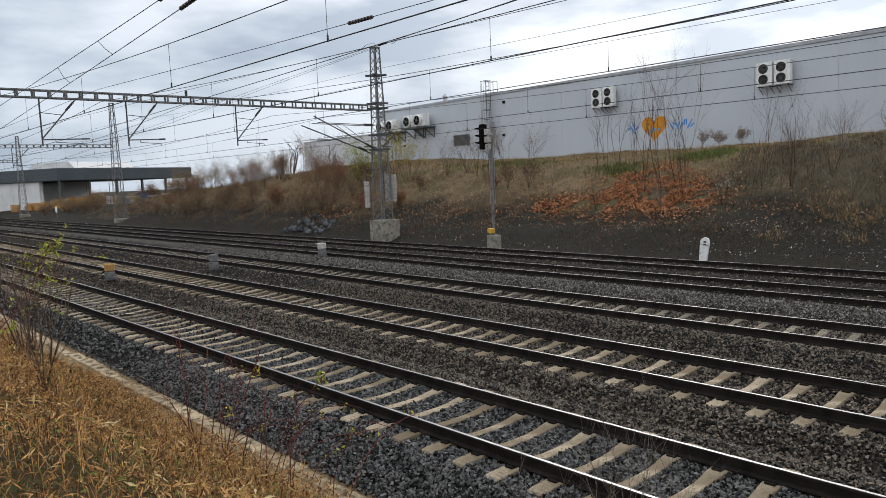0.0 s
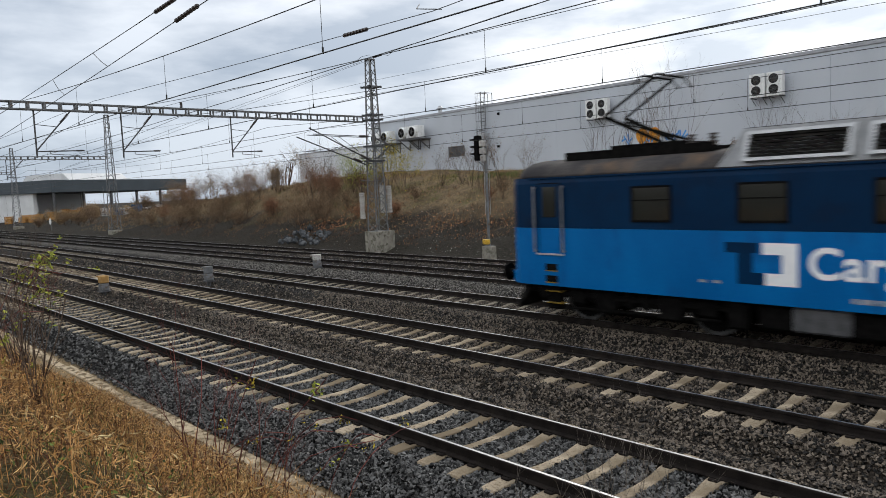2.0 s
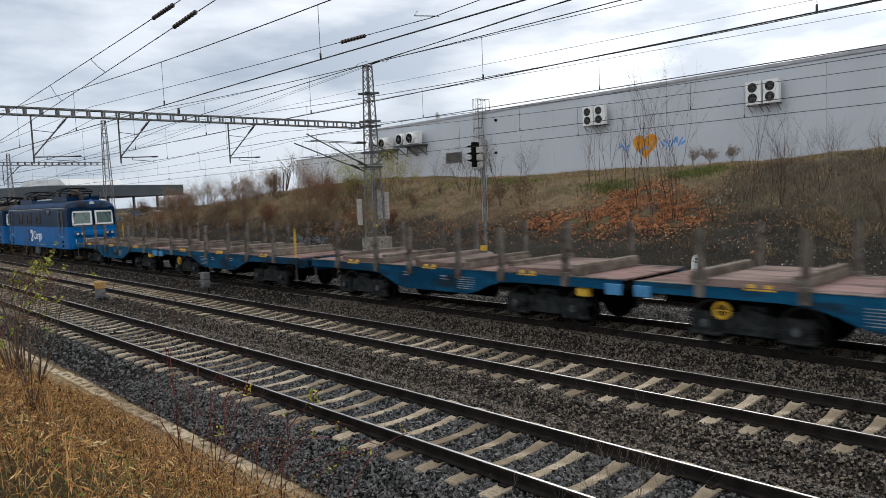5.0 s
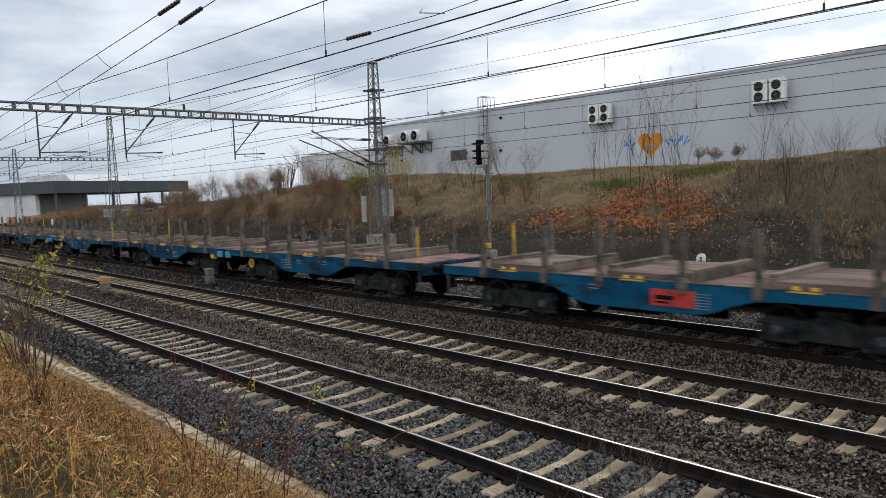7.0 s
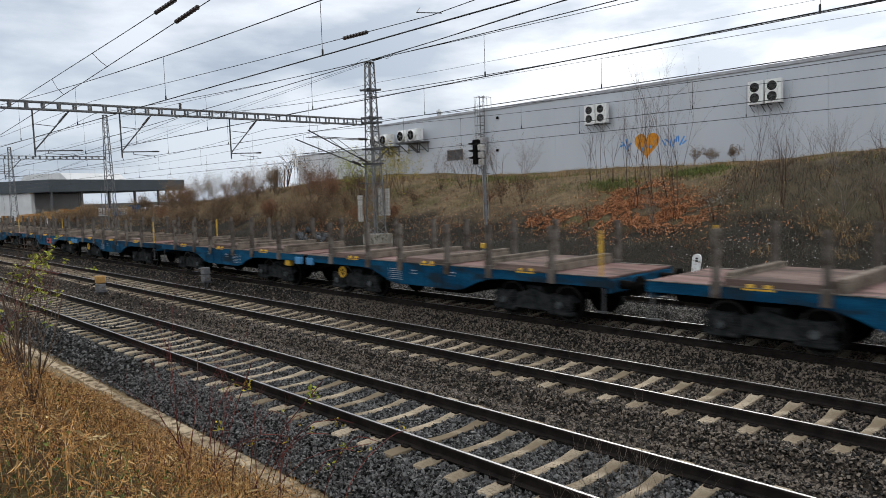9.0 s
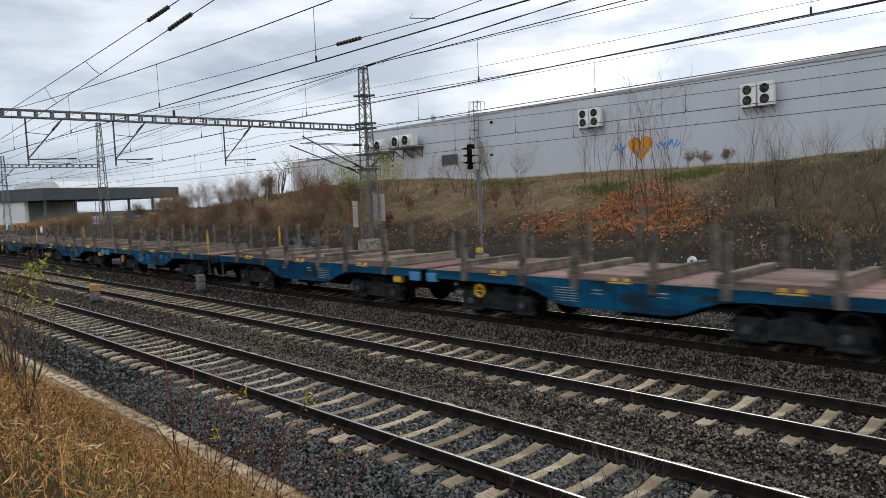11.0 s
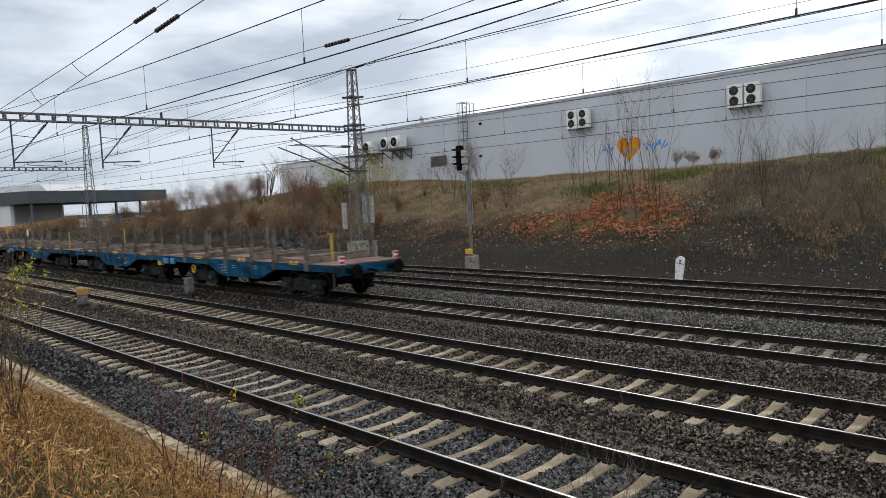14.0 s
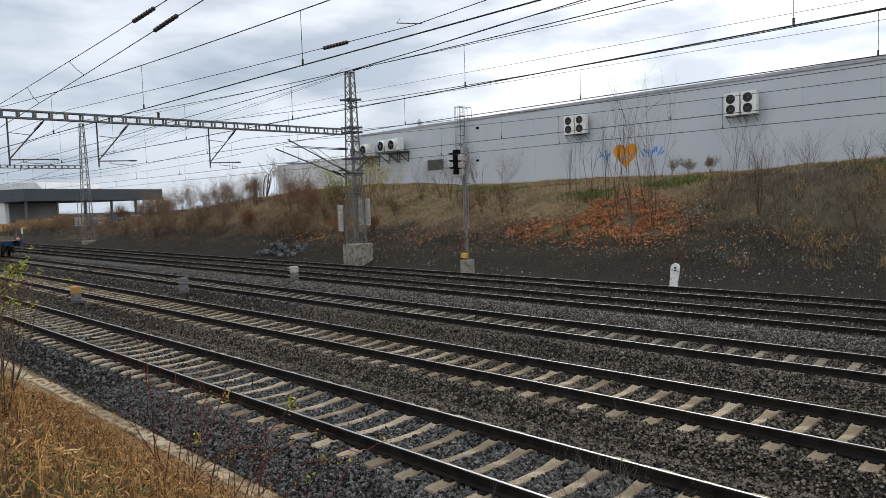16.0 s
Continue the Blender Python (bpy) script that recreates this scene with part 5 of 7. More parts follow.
    for s in (-1, 1):
        buffer(w, a + 0.02, s * 0.88, -1)
        bm = bmesh.new()
        box(bm, a + 0.1, a + 0.14, s * 1.36 - 0.02, s * 1.36 + 0.02, 0.45, 1.0)
        box(bm, a + 0.05, a + 0.35, s * 1.36 - 0.12, s * 1.36 + 0.02, 0.43, 0.46)
        part("step", bm, STEEL_DARK, w)
        bm = bmesh.new()
        box(bm, b - 0.36, b + 0.02, s * 1.40 - 0.05, s * 1.40 + 0.05, 0.92, 1.17, 0.012)
        part("end_box", bm, WAGON_PALE, w, "pale blue end box")
    bm = bmesh.new()
    box(bm, a - 0.02, a + 0.1, -1.3, 1.3, 0.88, 1.2, 0.02)
    part("headstock", bm, WAGON_BLUE, w)
    bm = bmesh.new()
    rod(bm, (a, 0, 1.02), (a - 0.45, 0, 0.98), 0.05, 8)
    rod(bm, (b, 0, 0.9), (b + 0.2, 0, 0.9), 0.10, 8)
    for y in (-0.4, 0.4):
        rod(bm, (a, y, 0.95), (a - 0.2, y, 0.45), 0.025, 6)
    part("coupling", bm, BLACK, w)
    for xb in (-3.75, 3.75):
        wagon_bogie(w, xb)
    bm = bmesh.new()
    cx, cz, r = 4.25, 0.76, 0.16
    pts = [(cx + r * math.cos(2 * math.pi * i / 16), 1.24, cz + r * math.sin(2 * math.pi * i / 16)) for i in range(16)]
    for i in range(16):
        rod(bm, pts[i], pts[(i + 1) % 16], 0.034, 5)
    rod(bm, (cx - r, 1.24, cz), (cx + r, 1.24, cz), 0.014, 5)
    rod(bm, (cx, 1.24, cz - r), (cx, 1.24, cz + r), 0.014, 5)
    part("brake_wheel", bm, YELLOW, w, "yellow hand brake wheel")
    bm = bmesh.new()
    box(bm, 4.86, 5.20, -1.34, -1.16, 0.80, 1.01, 0.02)
    part("brake_lever_box", bm, YELLOW, w, "yellow brake lever box")
    bm = bmesh.new()
    box(bm, -1.2, 0.2, -0.9, 0.9, 0.42, 0.78, 0.04)
    rod(bm, (0.6, -0.6, 0.6), (1.6, -0.6, 0.6), 0.16, 12)
    part("brake_gear", bm, BLACK, w)
    return w


TRAIN.append((locomotive(True, True), 40.95, 0))
TRAIN.append((locomotive(False, False), 57.70, 0))
first = flat_wagon()
PITCH, FIRST_STAKE = 25.92, 67.96
for k in range(9):
    for side in (0, 1):
        wg = first if (k, side) == (0, 0) else copy_thing(first, Matrix.Identity(4))
        u = FIRST_STAKE + k * PITCH + 4.62 + side * (9.24 + 3.35)
        TRAIN.append((wg, u, 180 * side))
        if (k, side) == (3, 0):
            bm = bmesh.new()
            box(bm, 0.30, 1.30, -1.425, -1.412, 0.74, 1.10)
            pl = part("red_panel", bm, RED, wg, "red painted sign panel")
            marks(pl, [(0.4, 0.85, 0.88, 0.97), (0.4, 0.7, 0.80, 0.84)], -1.425, BLACK)
            tagged(wg, "empty blue flat wagon with a red panel on its side")
        if (k, side) == (8, 1):
            tagged(wg, "last flat wagon with red-and-white end markers")
            for s in (-1, 1):
                bm = bmesh.new()
                box(bm, -6.24, -6.20, s * 1.15 - 0.10, s * 1.15 + 0.10, 1.28, 1.54, 0.006)
                lp = part("end_marker", bm, WHITE, wg, "red-and-white end marker plate")
                bm = bmesh.new()
                for z in (1.30, 1.44):
                    box(bm, -6.248, -6.241, s * 1.15 - 0.09, s * 1.15 + 0.09, z, z + 0.08)
                part("marker_stripe", bm, RED, lp)
# ---- fittings on the store wall (x along the wall, y out of it, z up) ----
AC_WHITE = mat("ac_casing", (0.62, 0.63, 0.62), (0.74, 0.75, 0.74), 4, 0.5, 0, 0.05, 40, 0.002, ((0.45, 0.44, 0.42), 0.15, 3))


def wall_place(u, z):
    return WF @ Matrix.Translation((u, 0, z))


def tall_ac(u, z, gap):
    """Two tall outdoor units, two fans each, on one bracket."""
    for k in (0, 1):
        a = thing("air_conditioner", "white outdoor air-conditioning unit with two stacked fans on the wall", "air conditioner", wall_place(u + k * (0.95 + gap), z), "air conditioners on the store wall")
        bm = bmesh.new()
        box(bm, 0, 0.94, 0.30, 0.66, 0, 1.38, 0.02)
        part("casing", bm, AC_WHITE, a)
        for zz in (0.38, 1.0):
            bm = bmesh.new()
            rod(bm, (0.42, 0.655, zz), (0.42, 0.672, zz), 0.285, 24)
            f = part("fan_opening", bm, BLACK, a)
            bm = bmesh.new()
            for r in (0.08, 0.15, 0.22, 0.28):
                n = 20
                for i in range(n):
                    p = [(0.42 + r * math.cos(2 * math.pi * j / n), 0.68, zz + r * math.sin(2 * math.pi * j / n)) for j in (i, i + 1)]
                    rod(bm, p[0], p[1], 0.006, 3)
            for i in range(6):
                c, s_ = math.cos(math.pi * i / 6) * 0.28, math.sin(math.pi * i / 6) * 0.28
                rod(bm, (0.42 - c, 0.68, zz - s_), (0.42 + c, 0.68, zz + s_), 0.005, 3)
            part("grille", bm, STEEL, f)
        bm = bmesh.new()
        for xx in (0.12, 0.8):
            box(bm, xx - 0.03, xx + 0.03, 0, 0.68, -0.06, -0.005)
            rod(bm, (xx, 0.02, -0.45), (xx, 0.6, -0.05), 0.02, 5)
        part("bracket", bm, STEEL_DARK, a)


tall_ac(20.62, 7.88, 0.1)
tall_ac(8.32, 7.83, 0.06)


def drum_fan(u, z, w):
    a = thing("condenser_unit", "white box condenser with a round fan on a wall bracket", "condenser", wall_place(u, z), "condensers on the store wall")
    bm = bmesh.new()
    box(bm, 0, w, 0.45, 1.25, 0, 1.16, 0.03)
    part("casing", bm, AC_WHITE, a)
    bm = bmesh.new()
    rod(bm, (w / 2, 1.24, 0.58), (w / 2, 1.50, 0.58), 0.48, 28)
    ring = part("fan_ring", bm, AC_WHITE, a)
    bm = bmesh.new()
    rod(bm, (w / 2, 1.49, 0.58), (w / 2, 1.515, 0.58), 0.43, 28)
    part("fan_opening", bm, BLACK, ring)
    bm = bmesh.new()
    for i in range(5):
        c, s_ = math.cos(2 * math.pi * i / 5), math.sin(2 * math.pi * i / 5)
        rod(bm, (w / 2, 1.52, 0.58), (w / 2 + 0.40 * c, 1.52, 0.58 + 0.40 * s_), 0.03, 4)
    rod(bm, (w / 2, 1.51, 0.58), (w / 2, 1.54, 0.58), 0.10, 12)
    part("fan_blades", bm, STEEL, ring)
    bm = bmesh.new()
    box(bm, -0.1, w + 0.3, 0, 1.4, -0.12, -0.01)
    for xx in (0.1, w + 0.1):
        rod(bm, (xx, 0.03, -1.0), (xx, 1.3, -0.1), 0.05, 5)
        rod(bm, (xx, 0.03, -1.0), (xx, 0.03, -0.1), 0.04, 5)
    part("bracket", bm, STEEL_DARK, a)


drum_fan(-13.4, 8.05, 1.3)
drum_fan(-11.8, 8.05, 1.3)
drum_fan(-17.8, 7.9, 1.12)
drum_fan(-16.1, 7.9, 1.12)
grille = thing("wall_vent", "dark louvred ventilation grille in the store wall", "vent", wall_place(-7.7, 6.05))
bm = bmesh.new()
for a, b, c, d in ((0, 2.1, 0, 0.07), (0, 2.1, 0.88, 0.95), (0, 0.07, 0.07, 0.88), (2.03, 2.1, 0.07, 0.88)):
    box(bm, a, b, 0, 0.06, c, d)
part("frame", bm, STEEL, grille)
bm = bmesh.new()
box(bm, 0.07, 2.03, 0.002, 0.012, 0.07, 0.88)
part("backing", bm, STEEL_DARK, grille)
for i in range(8):
    bm = bmesh.new()
    box(bm, 0.07, 2.03, 0.015, 0.05, 0.10 + i * 0.098, 0.125 + i * 0.098)
    part("slat", bm, STEEL, grille)
ladder = thing("roof_ladder", "galvanised caged ladder up the store wall", "ladder", wall_place(-2.8, 4.8))
bm = bmesh.new()
for x in (-0.25, 0.25):
    rod(bm, (x, 0.25, 0), (x, 0.25, 6.5), 0.03, 6)
    rod(bm, (x, 0.25, 6.4), (x + 0.0, -0.6, 6.4), 0.025, 6)
    rod(bm, (x, -0.6, 6.4), (x, -0.6, 5.5), 0.025, 6)
part("rail", bm, STEEL, ladder)
for i in range(21):
    bm = bmesh.new()
    rod(bm, (-0.25, 0.25, 0.2 + i * 0.29), (0.25, 0.25, 0.2 + i * 0.29), 0.016, 5)
    part("rung", bm, STEEL, ladder)
bm = bmesh.new()
for i in range(6):
    z = 2.4 + i * 0.8
    pts = [(0.36 * math.sin(a), 0.25 + 0.38 - 0.38 * math.cos(a) + 0.0, z) for a in [math.pi * (-1 + j / 6) * 0.85 + math.pi * 0.0 for j in range(13)]]
    for p, q in zip(pts, pts[1:]):
        rod(bm, p, q, 0.02, 4)
for a in (-2.2, -1.2, 0.0 + 3.14, 1.2, 2.2):
    rod(bm, (0.36 * math.sin(a), 0.63 - 0.38 * math.cos(a), 2.4), (0.36 * math.sin(a), 0.63 - 0.38 * math.cos(a), 6.4), 0.018, 4)
part("cage", bm, STEEL, ladder)
bm = bmesh.new()
box(bm, -0.36, 0.36, 0.05, 0.62, 1.6, 3.0, 0.02)
part("cage_gate", bm, SILVER, ladder)
flue = thing("roof_flue", "short steel flue pipe on the store roof", "flue", wall_place(-11.0, 9.9))
bm = bmesh.new()
rod(bm, (0, -2, 0), (0, -2, 1.0), 0.2, 14)
rod(bm, (0, -2, 1.0), (0, -2, 1.25), 0.32, 14, 0.1)
part("pipe", bm, SILVER, flue)
for u, z in ((-15.0, 6.5), (-1.2, 9.3), (-1.3, 6.6)):
    sp = thing("wall_lamp", "small dark fixture on the store wall", "fixture", wall_place(u, z), "fixtures on the store wall")
    bm = bmesh.new()
    box(bm, -0.12, 0.12, 0, 0.12, -0.1, 0.1, 0.02)
    part("casing", bm, BLACK, sp)
# painted heart and scrawl
ORANGE = mat("orange_spray", (0.50, 0.19, 0.02), (0.62, 0.28, 0.04), 3, 0.7, 0, 0.0, 30, 0.002, ((0.36, 0.22, 0.10), 0.3, 2.5))
SPRAY = mat("blue_spray", (0.05, 0.20, 0.52), (0.09, 0.30, 0.65), 3, 0.7, 0, 0.0)
heart = thing("painted_heart", "orange spray-painted heart on the grey wall", "graffiti", wall_place(13.15, 6.1))
bm = bmesh.new()
pts = []
for i in range(40):
    a = 2 * math.pi * i / 40
    pts.append((1.0 * math.sin(a) ** 3 * 0.98, 0.0625 * (13 * math.cos(a) - 5 * math.cos(2 * a) - 2 * math.cos(3 * a) - math.cos(4 * a)) * 0.98))
prism(bm, pts, "y", 0.003, 0.010)
part("paint", bm, ORANGE, heart)
scrawl = thing("blue_scrawl", "illegible blue sprayed scrawl beside the heart", "graffiti", wall_place(13.15, 6.1))
rr = random.Random(8)
for x0, x1 in ((-2.0, -1.35), (1.35, 2.9), (-0.35, 0.35)):
    x = x0
    while x < x1:
        bm = bmesh.new()
        z = rr.uniform(-0.05, 0.35) - (0.35 if abs(x) < 1 else 0.0) - (0.15 if x > 2 else 0)
        a = rr.uniform(-1.2, 1.2)
        ln = rr.uniform(0.16, 0.36) * (0.6 if abs(x) < 1 else 1)
        m = Matrix.Translation((x, 0.012, z)) @ Matrix.Rotation(a, 4, "Y")
        box(bm, -0.05, 0.05, -0.003, 0.003, -ln, ln, 0, m)
        x += rr.uniform(0.14, 0.26)
        part("stroke", bm, SPRAY, scrawl)

# ---- yard in the distance ----
FASCIA = mat("dark_slate_fascia", (0.022, 0.034, 0.044), (0.036, 0.05, 0.062), 0.3, 0.5, 0.1, 0.03)
PALE = mat("pale_panel", (0.55, 0.56, 0.56), (0.68, 0.69, 0.69), 0.4, 0.6, 0, 0.03)
RED_ROOF = mat("red_sheet", (0.42, 0.06, 0.04), (0.55, 0.09, 0.06), 0.5, 0.6, 0, 0.03)
PALLET = mat("pallet_wood", (0.30, 0.15, 0.05), (0.48, 0.27, 0.10), 2, 0.85, 0, 0.2, 20, 0.01, None, 0.4)
YARD_Z = 1.1
depot = thing("builders_yard_shed", "dark-fascia open shed of a builders' yard with a white roof", "warehouse", pose(-158, 67.8, YARD_Z, 0, 0, math.degrees(math.atan2(-30.2, 12.8))))
bm = bmesh.new()
box(bm, -0.5, 33, -24, 0.6, 4.5, 6.8, 0.05)
part("fascia", bm, FASCIA, depot)
bm = bmesh.new()
prism(bm, [(-16, 6.7), (-14, 8.2), (-4, 8.2), (-2, 6.7)], "x", 13, 27)
part("roof_light", bm, PALE, depot, "white vaulted roof light")
for i in range(6):
    bm = bmesh.new()
    box(bm, i * 6.4, i * 6.4 + 0.35, -0.4, 0.0, -1.2, 4.5)
    part("column", bm, STEEL_DARK, depot)
bm = bmesh.new()
box(bm, 31.6, 32.4, -24, -5.5, -1.2, 4.5)
part("white_wall", bm, PALE, depot)
bm = bmesh.new()
box(bm, 9, 31.5, -21, -20.5, -1.2, 4.5)
part("back_wall", bm, CLAD_LOW, depot)
red = thing("red_roofed_hall", "far hall with a bright red roof edge", "building", pose(-236, 42, YARD_Z, 0, 0, 60))
bm = bmesh.new()
box(bm, -20, 24, -6, 6, 0, 6.4)
part("wall", bm, PALE, red)
bm = bmesh.new()
box(bm, -20.3, 24.3, -6.3, 6.3, 6.4, 8.4)
part("roof", bm, RED_ROOF, red)
rr = random.Random(21)
D = depot.matrix_basis
for i in range(22):
    pl = D @ Vector((rr.uniform(24, 37), rr.uniform(-7, 2.5), 0))
    st = thing("pallet_stack", "stack of orange-brown wooden pallets in the yard", "pallets", pose(pl.x, pl.y, land(pl.x, pl.y), 0, 0, rr.uniform(0, 90)), "pallet stacks in the yard")
    for k in range(rr.randint(3, 9)):
        bm = bmesh.new()
        for j in range(5):
            box(bm, -0.6, 0.6, -0.5 + j * 0.22, -0.36 + j * 0.22, k * 0.2 + 0.14, k * 0.2 + 0.17)
        for j in (-0.5, -0.06, 0.38):
            box(bm, -0.6, 0.6, j, j + 0.12, k * 0.2, k * 0.2 + 0.14)
        part("pallet", bm, PALLET, st)
CRATE_B = mat("blue_crate", (0.02, 0.07, 0.16), (0.04, 0.12, 0.25), 2, 0.6, 0, 0.1)
for i in range(9):
    pl = D @ Vector((3 + i * 2.4, rr.uniform(0.8, 2.6), 0))
    c = thing("crate", "blue crate of goods in the yard" if i % 2 else "white wrapped goods in the yard", "crate", pose(pl.x, pl.y, land(pl.x, pl.y), 0, 0, rr.uniform(0, 40)), "crates in the yard")
    bm = bmesh.new()
    box(bm, -0.9, 0.9, -0.6, 0.6, 0, rr.uniform(1.0, 2.0), 0.03)
    part("casing", bm, CRATE_B if i % 2 else PALE, c)
    bm = bmesh.new()
    for zz in (0.3, 0.75):
        box(bm, -0.92, 0.92, -0.62, 0.62, zz, zz + 0.08)
    part("strap", bm, STEEL_DARK, c)
for px, py in ((-140, 45), (-118, 48), (-150, 44)):
    lp = thing("yard_lamp_post", "thin grey lamp post in the yard", "lamp post", Matrix.Translation((px, py, land(px, py))))
    bm = bmesh.new()
    rod(bm, (0, 0, 0), (0, 0, 5.4), 0.07, 7, 0.05)
    part("pole", bm, STEEL, lp)
    bm = bmesh.new()
    box(bm, -0.5, 0.3, -0.1, 0.1, 5.4, 5.5, 0.02)
    part("lamp_head", bm, STEEL, lp)
tower = thing("chimney_stack", "distant grey chimney behind the bank", "chimney", Matrix.Translation((-215, 125, 1)))
bm = bmesh.new()
rod(bm, (0, 0, 0), (0, 0, 11.2), 0.75, 10, 0.65)
part("shaft", bm, STEEL, tower)
# ---- plants and loose stones ----
NPR = np.random.default_rng(4)


def leaf_mat(name, c1, c2, per=0.9):
    m = mat(name, c1, c2, 3.0, 0.8, 0, 0.0, 20, 0.01, None, per)
    m.node_tree.nodes["Principled BSDF"].inputs["Specular IOR Level"].default_value = 0.25
    return m


STRAW = leaf_mat("dry_straw", (0.12, 0.058, 0.020), (0.66, 0.425, 0.175))
STRAW_BANK = leaf_mat("bank_straw", (0.10, 0.062, 0.028), (0.44, 0.30, 0.15))
GREEN = leaf_mat("grass_green", (0.05, 0.07, 0.015), (0.17, 0.19, 0.055))
LITTER = leaf_mat("fallen_leaves", (0.11, 0.044, 0.020), (0.58, 0.28, 0.135))
PALE_BITS = leaf_mat("pale_scraps", (0.2, 0.19, 0.17), (0.6, 0.58, 0.54))
PALE_LEAF = leaf_mat("pale_dead_leaf", (0.30, 0.21, 0.10), (0.62, 0.50, 0.27))
TWIG = mat("bare_twig", (0.045, 0.03, 0.022), (0.13, 0.095, 0.07), 5, 0.85, 0, 0.1, 40, 0.003, None, 0.5)
TWIG_PALE = mat("pale_twig", (0.10, 0.085, 0.07), (0.22, 0.19, 0.16), 5, 0.85, 0, 0.1, 40, 0.003, None, 0.5)
TWIG_RED = mat("red_brown_stem", (0.06, 0.018, 0.016), (0.16, 0.055, 0.045), 5, 0.7, 0, 0.1, 40, 0.003, None, 0.5)
BUSH_BROWN = leaf_mat("brown_brush", (0.075, 0.05, 0.03), (0.25, 0.165, 0.095))
BUSH_RED = leaf_mat("russet_brush", (0.085, 0.042, 0.024), (0.27, 0.135, 0.07))
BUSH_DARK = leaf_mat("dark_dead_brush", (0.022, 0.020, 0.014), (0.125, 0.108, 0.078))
YELLOW_LEAF = leaf_mat("yellow_leaves", (0.20, 0.17, 0.015), (0.50, 0.40, 0.04))
LIME_LEAF = leaf_mat("lime_leaves", (0.13, 0.17, 0.02), (0.40, 0.42, 0.06))
STONE = mat("ballast_stone", (0.007, 0.0071, 0.0073), (0.132, 0.131, 0.128), 4, 0.55, 0, 0.25, 60, 0.004, None, 0.95)
STONE_BROWN = mat("brown_ballast_stone", (0.008, 0.0068, 0.0055), (0.160, 0.131, 0.102), 4, 0.55, 0, 0.25, 60, 0.004, None, 0.95)
for _m in (STONE, STONE_BROWN):
    _m.node_tree.nodes["Principled BSDF"].inputs["Specular IOR Level"].default_value = 0.22
STONE_PALE = mat("pale_gravel", (0.04, 0.038, 0.035), (0.26, 0.245, 0.225), 6, 0.9, 0, 0.25, 60, 0.004, None, 0.9)


def fast_mesh(name, verts, loops, sizes, material):
    me = bpy.data.meshes.new(name)
    me.vertices.add(len(verts))
    me.vertices.foreach_set("co", np.asarray(verts, dtype=np.float32).ravel())
    me.loops.add(len(loops))
    me.loops.foreach_set("vertex_index", np.asarray(loops, dtype=np.int32))
    me.polygons.add(len(sizes))
    starts = np.concatenate([[0], np.cumsum(sizes)[:-1]])
    me.polygons.foreach_set("loop_start", starts.astype(np.int32))
    me.polygons.foreach_set("loop_total", np.asarray(sizes, dtype=np.int32))
    me.materials.append(material)
    me.update(calc_edges=True)
    me.validate()
    me.shade_flat()
    return me


def blades(name, label, cat, base, length, width, lean, material, parent=None):
    """Bent blades of grass: a quad and a tip each, standing at the base points."""
    n = len(base)
    az = NPR.uniform(0, 2 * np.pi, n)
    tilt = np.abs(NPR.normal(0, lean, n))
    d = np.stack([np.cos(az) * np.sin(tilt), np.sin(az) * np.sin(tilt), np.cos(tilt)], 1)
    t2 = tilt + NPR.uniform(0.2, 0.9, n)
    d2 = np.stack([np.cos(az) * np.sin(t2), np.sin(az) * np.sin(t2), np.cos(t2)], 1)
    wa = NPR.uniform(0, 2 * np.pi, n)
    side = np.stack([np.cos(wa), np.sin(wa), NPR.uniform(-0.4, 0.4, n)], 1) * (width / 2)[:, None]
    mid = base + d * (length * 0.55)[:, None]
    tip = mid + d2 * (length * 0.45)[:, None]
    v = np.stack([base - side, base + side, mid + side * 0.8, mid - side * 0.8, tip], 1).reshape(-1, 3)
    k = np.arange(n) * 5
    quads = np.stack([k, k + 1, k + 2, k + 3], 1)
    tris = np.stack([k + 3, k + 2, k + 4], 1)
    loops = np.concatenate([quads, tris], 1).ravel()
    ob = new(name, fast_mesh(name, v, loops, np.tile([4, 3], n), material))
    ob.parent = parent
    return tagged(ob, label, cat, kind="stuff") if label else ob


def flakes(name, label, cat, pts, size, material, up=0.6, parent=None, slim=0.45):
    """Small leaf-shaped lozenges lying about."""
    n = len(pts)
    nrm = NPR.normal(0, 1, (n, 3))
    nrm[:, 2] += up * 2
    nrm /= np.linalg.norm(nrm, axis=1)[:, None]
    a = np.cross(nrm, NPR.normal(0, 1, (n, 3)))
    a /= np.linalg.norm(a, axis=1)[:, None]
    b = np.cross(nrm, a)
    s = size[:, None]
    v = np.stack([pts - a * s, pts + b * s * slim + nrm * s * 0.15, pts + a * s, pts - b * s * slim + nrm * s * 0.15], 1).reshape(-1, 3)
    ob = new(name, fast_mesh(name, v, np.arange(n * 4), np.full(n, 4), material))
    ob.parent = parent
    return tagged(ob, label, cat, kind="stuff") if label else ob


def ground_pts(n, x0, x1, y0, y1, keep=None):
    x, y = NPR.uniform(x0, x1, n), NPR.uniform(y0, y1, n)
    pts = [(a, b, land(a, b)) for a, b in zip(x, y) if keep is None or keep(a, b)]
    return np.array(pts)


def patch(x, y, s=0.16, seed=0.0):
    return noise.noise((x * s, y * s, 11.0 + seed)) * 0.5 + 0.5


# near slope: collapsed dead canes with narrow leaves in mounds, green weeds below
RUSSET_LEAF = leaf_mat("russet_dead_leaf", (0.075, 0.029, 0.009), (0.50, 0.265, 0.090))
WEED = leaf_mat("weed_green", (0.030, 0.050, 0.012), (0.15, 0.20, 0.045))


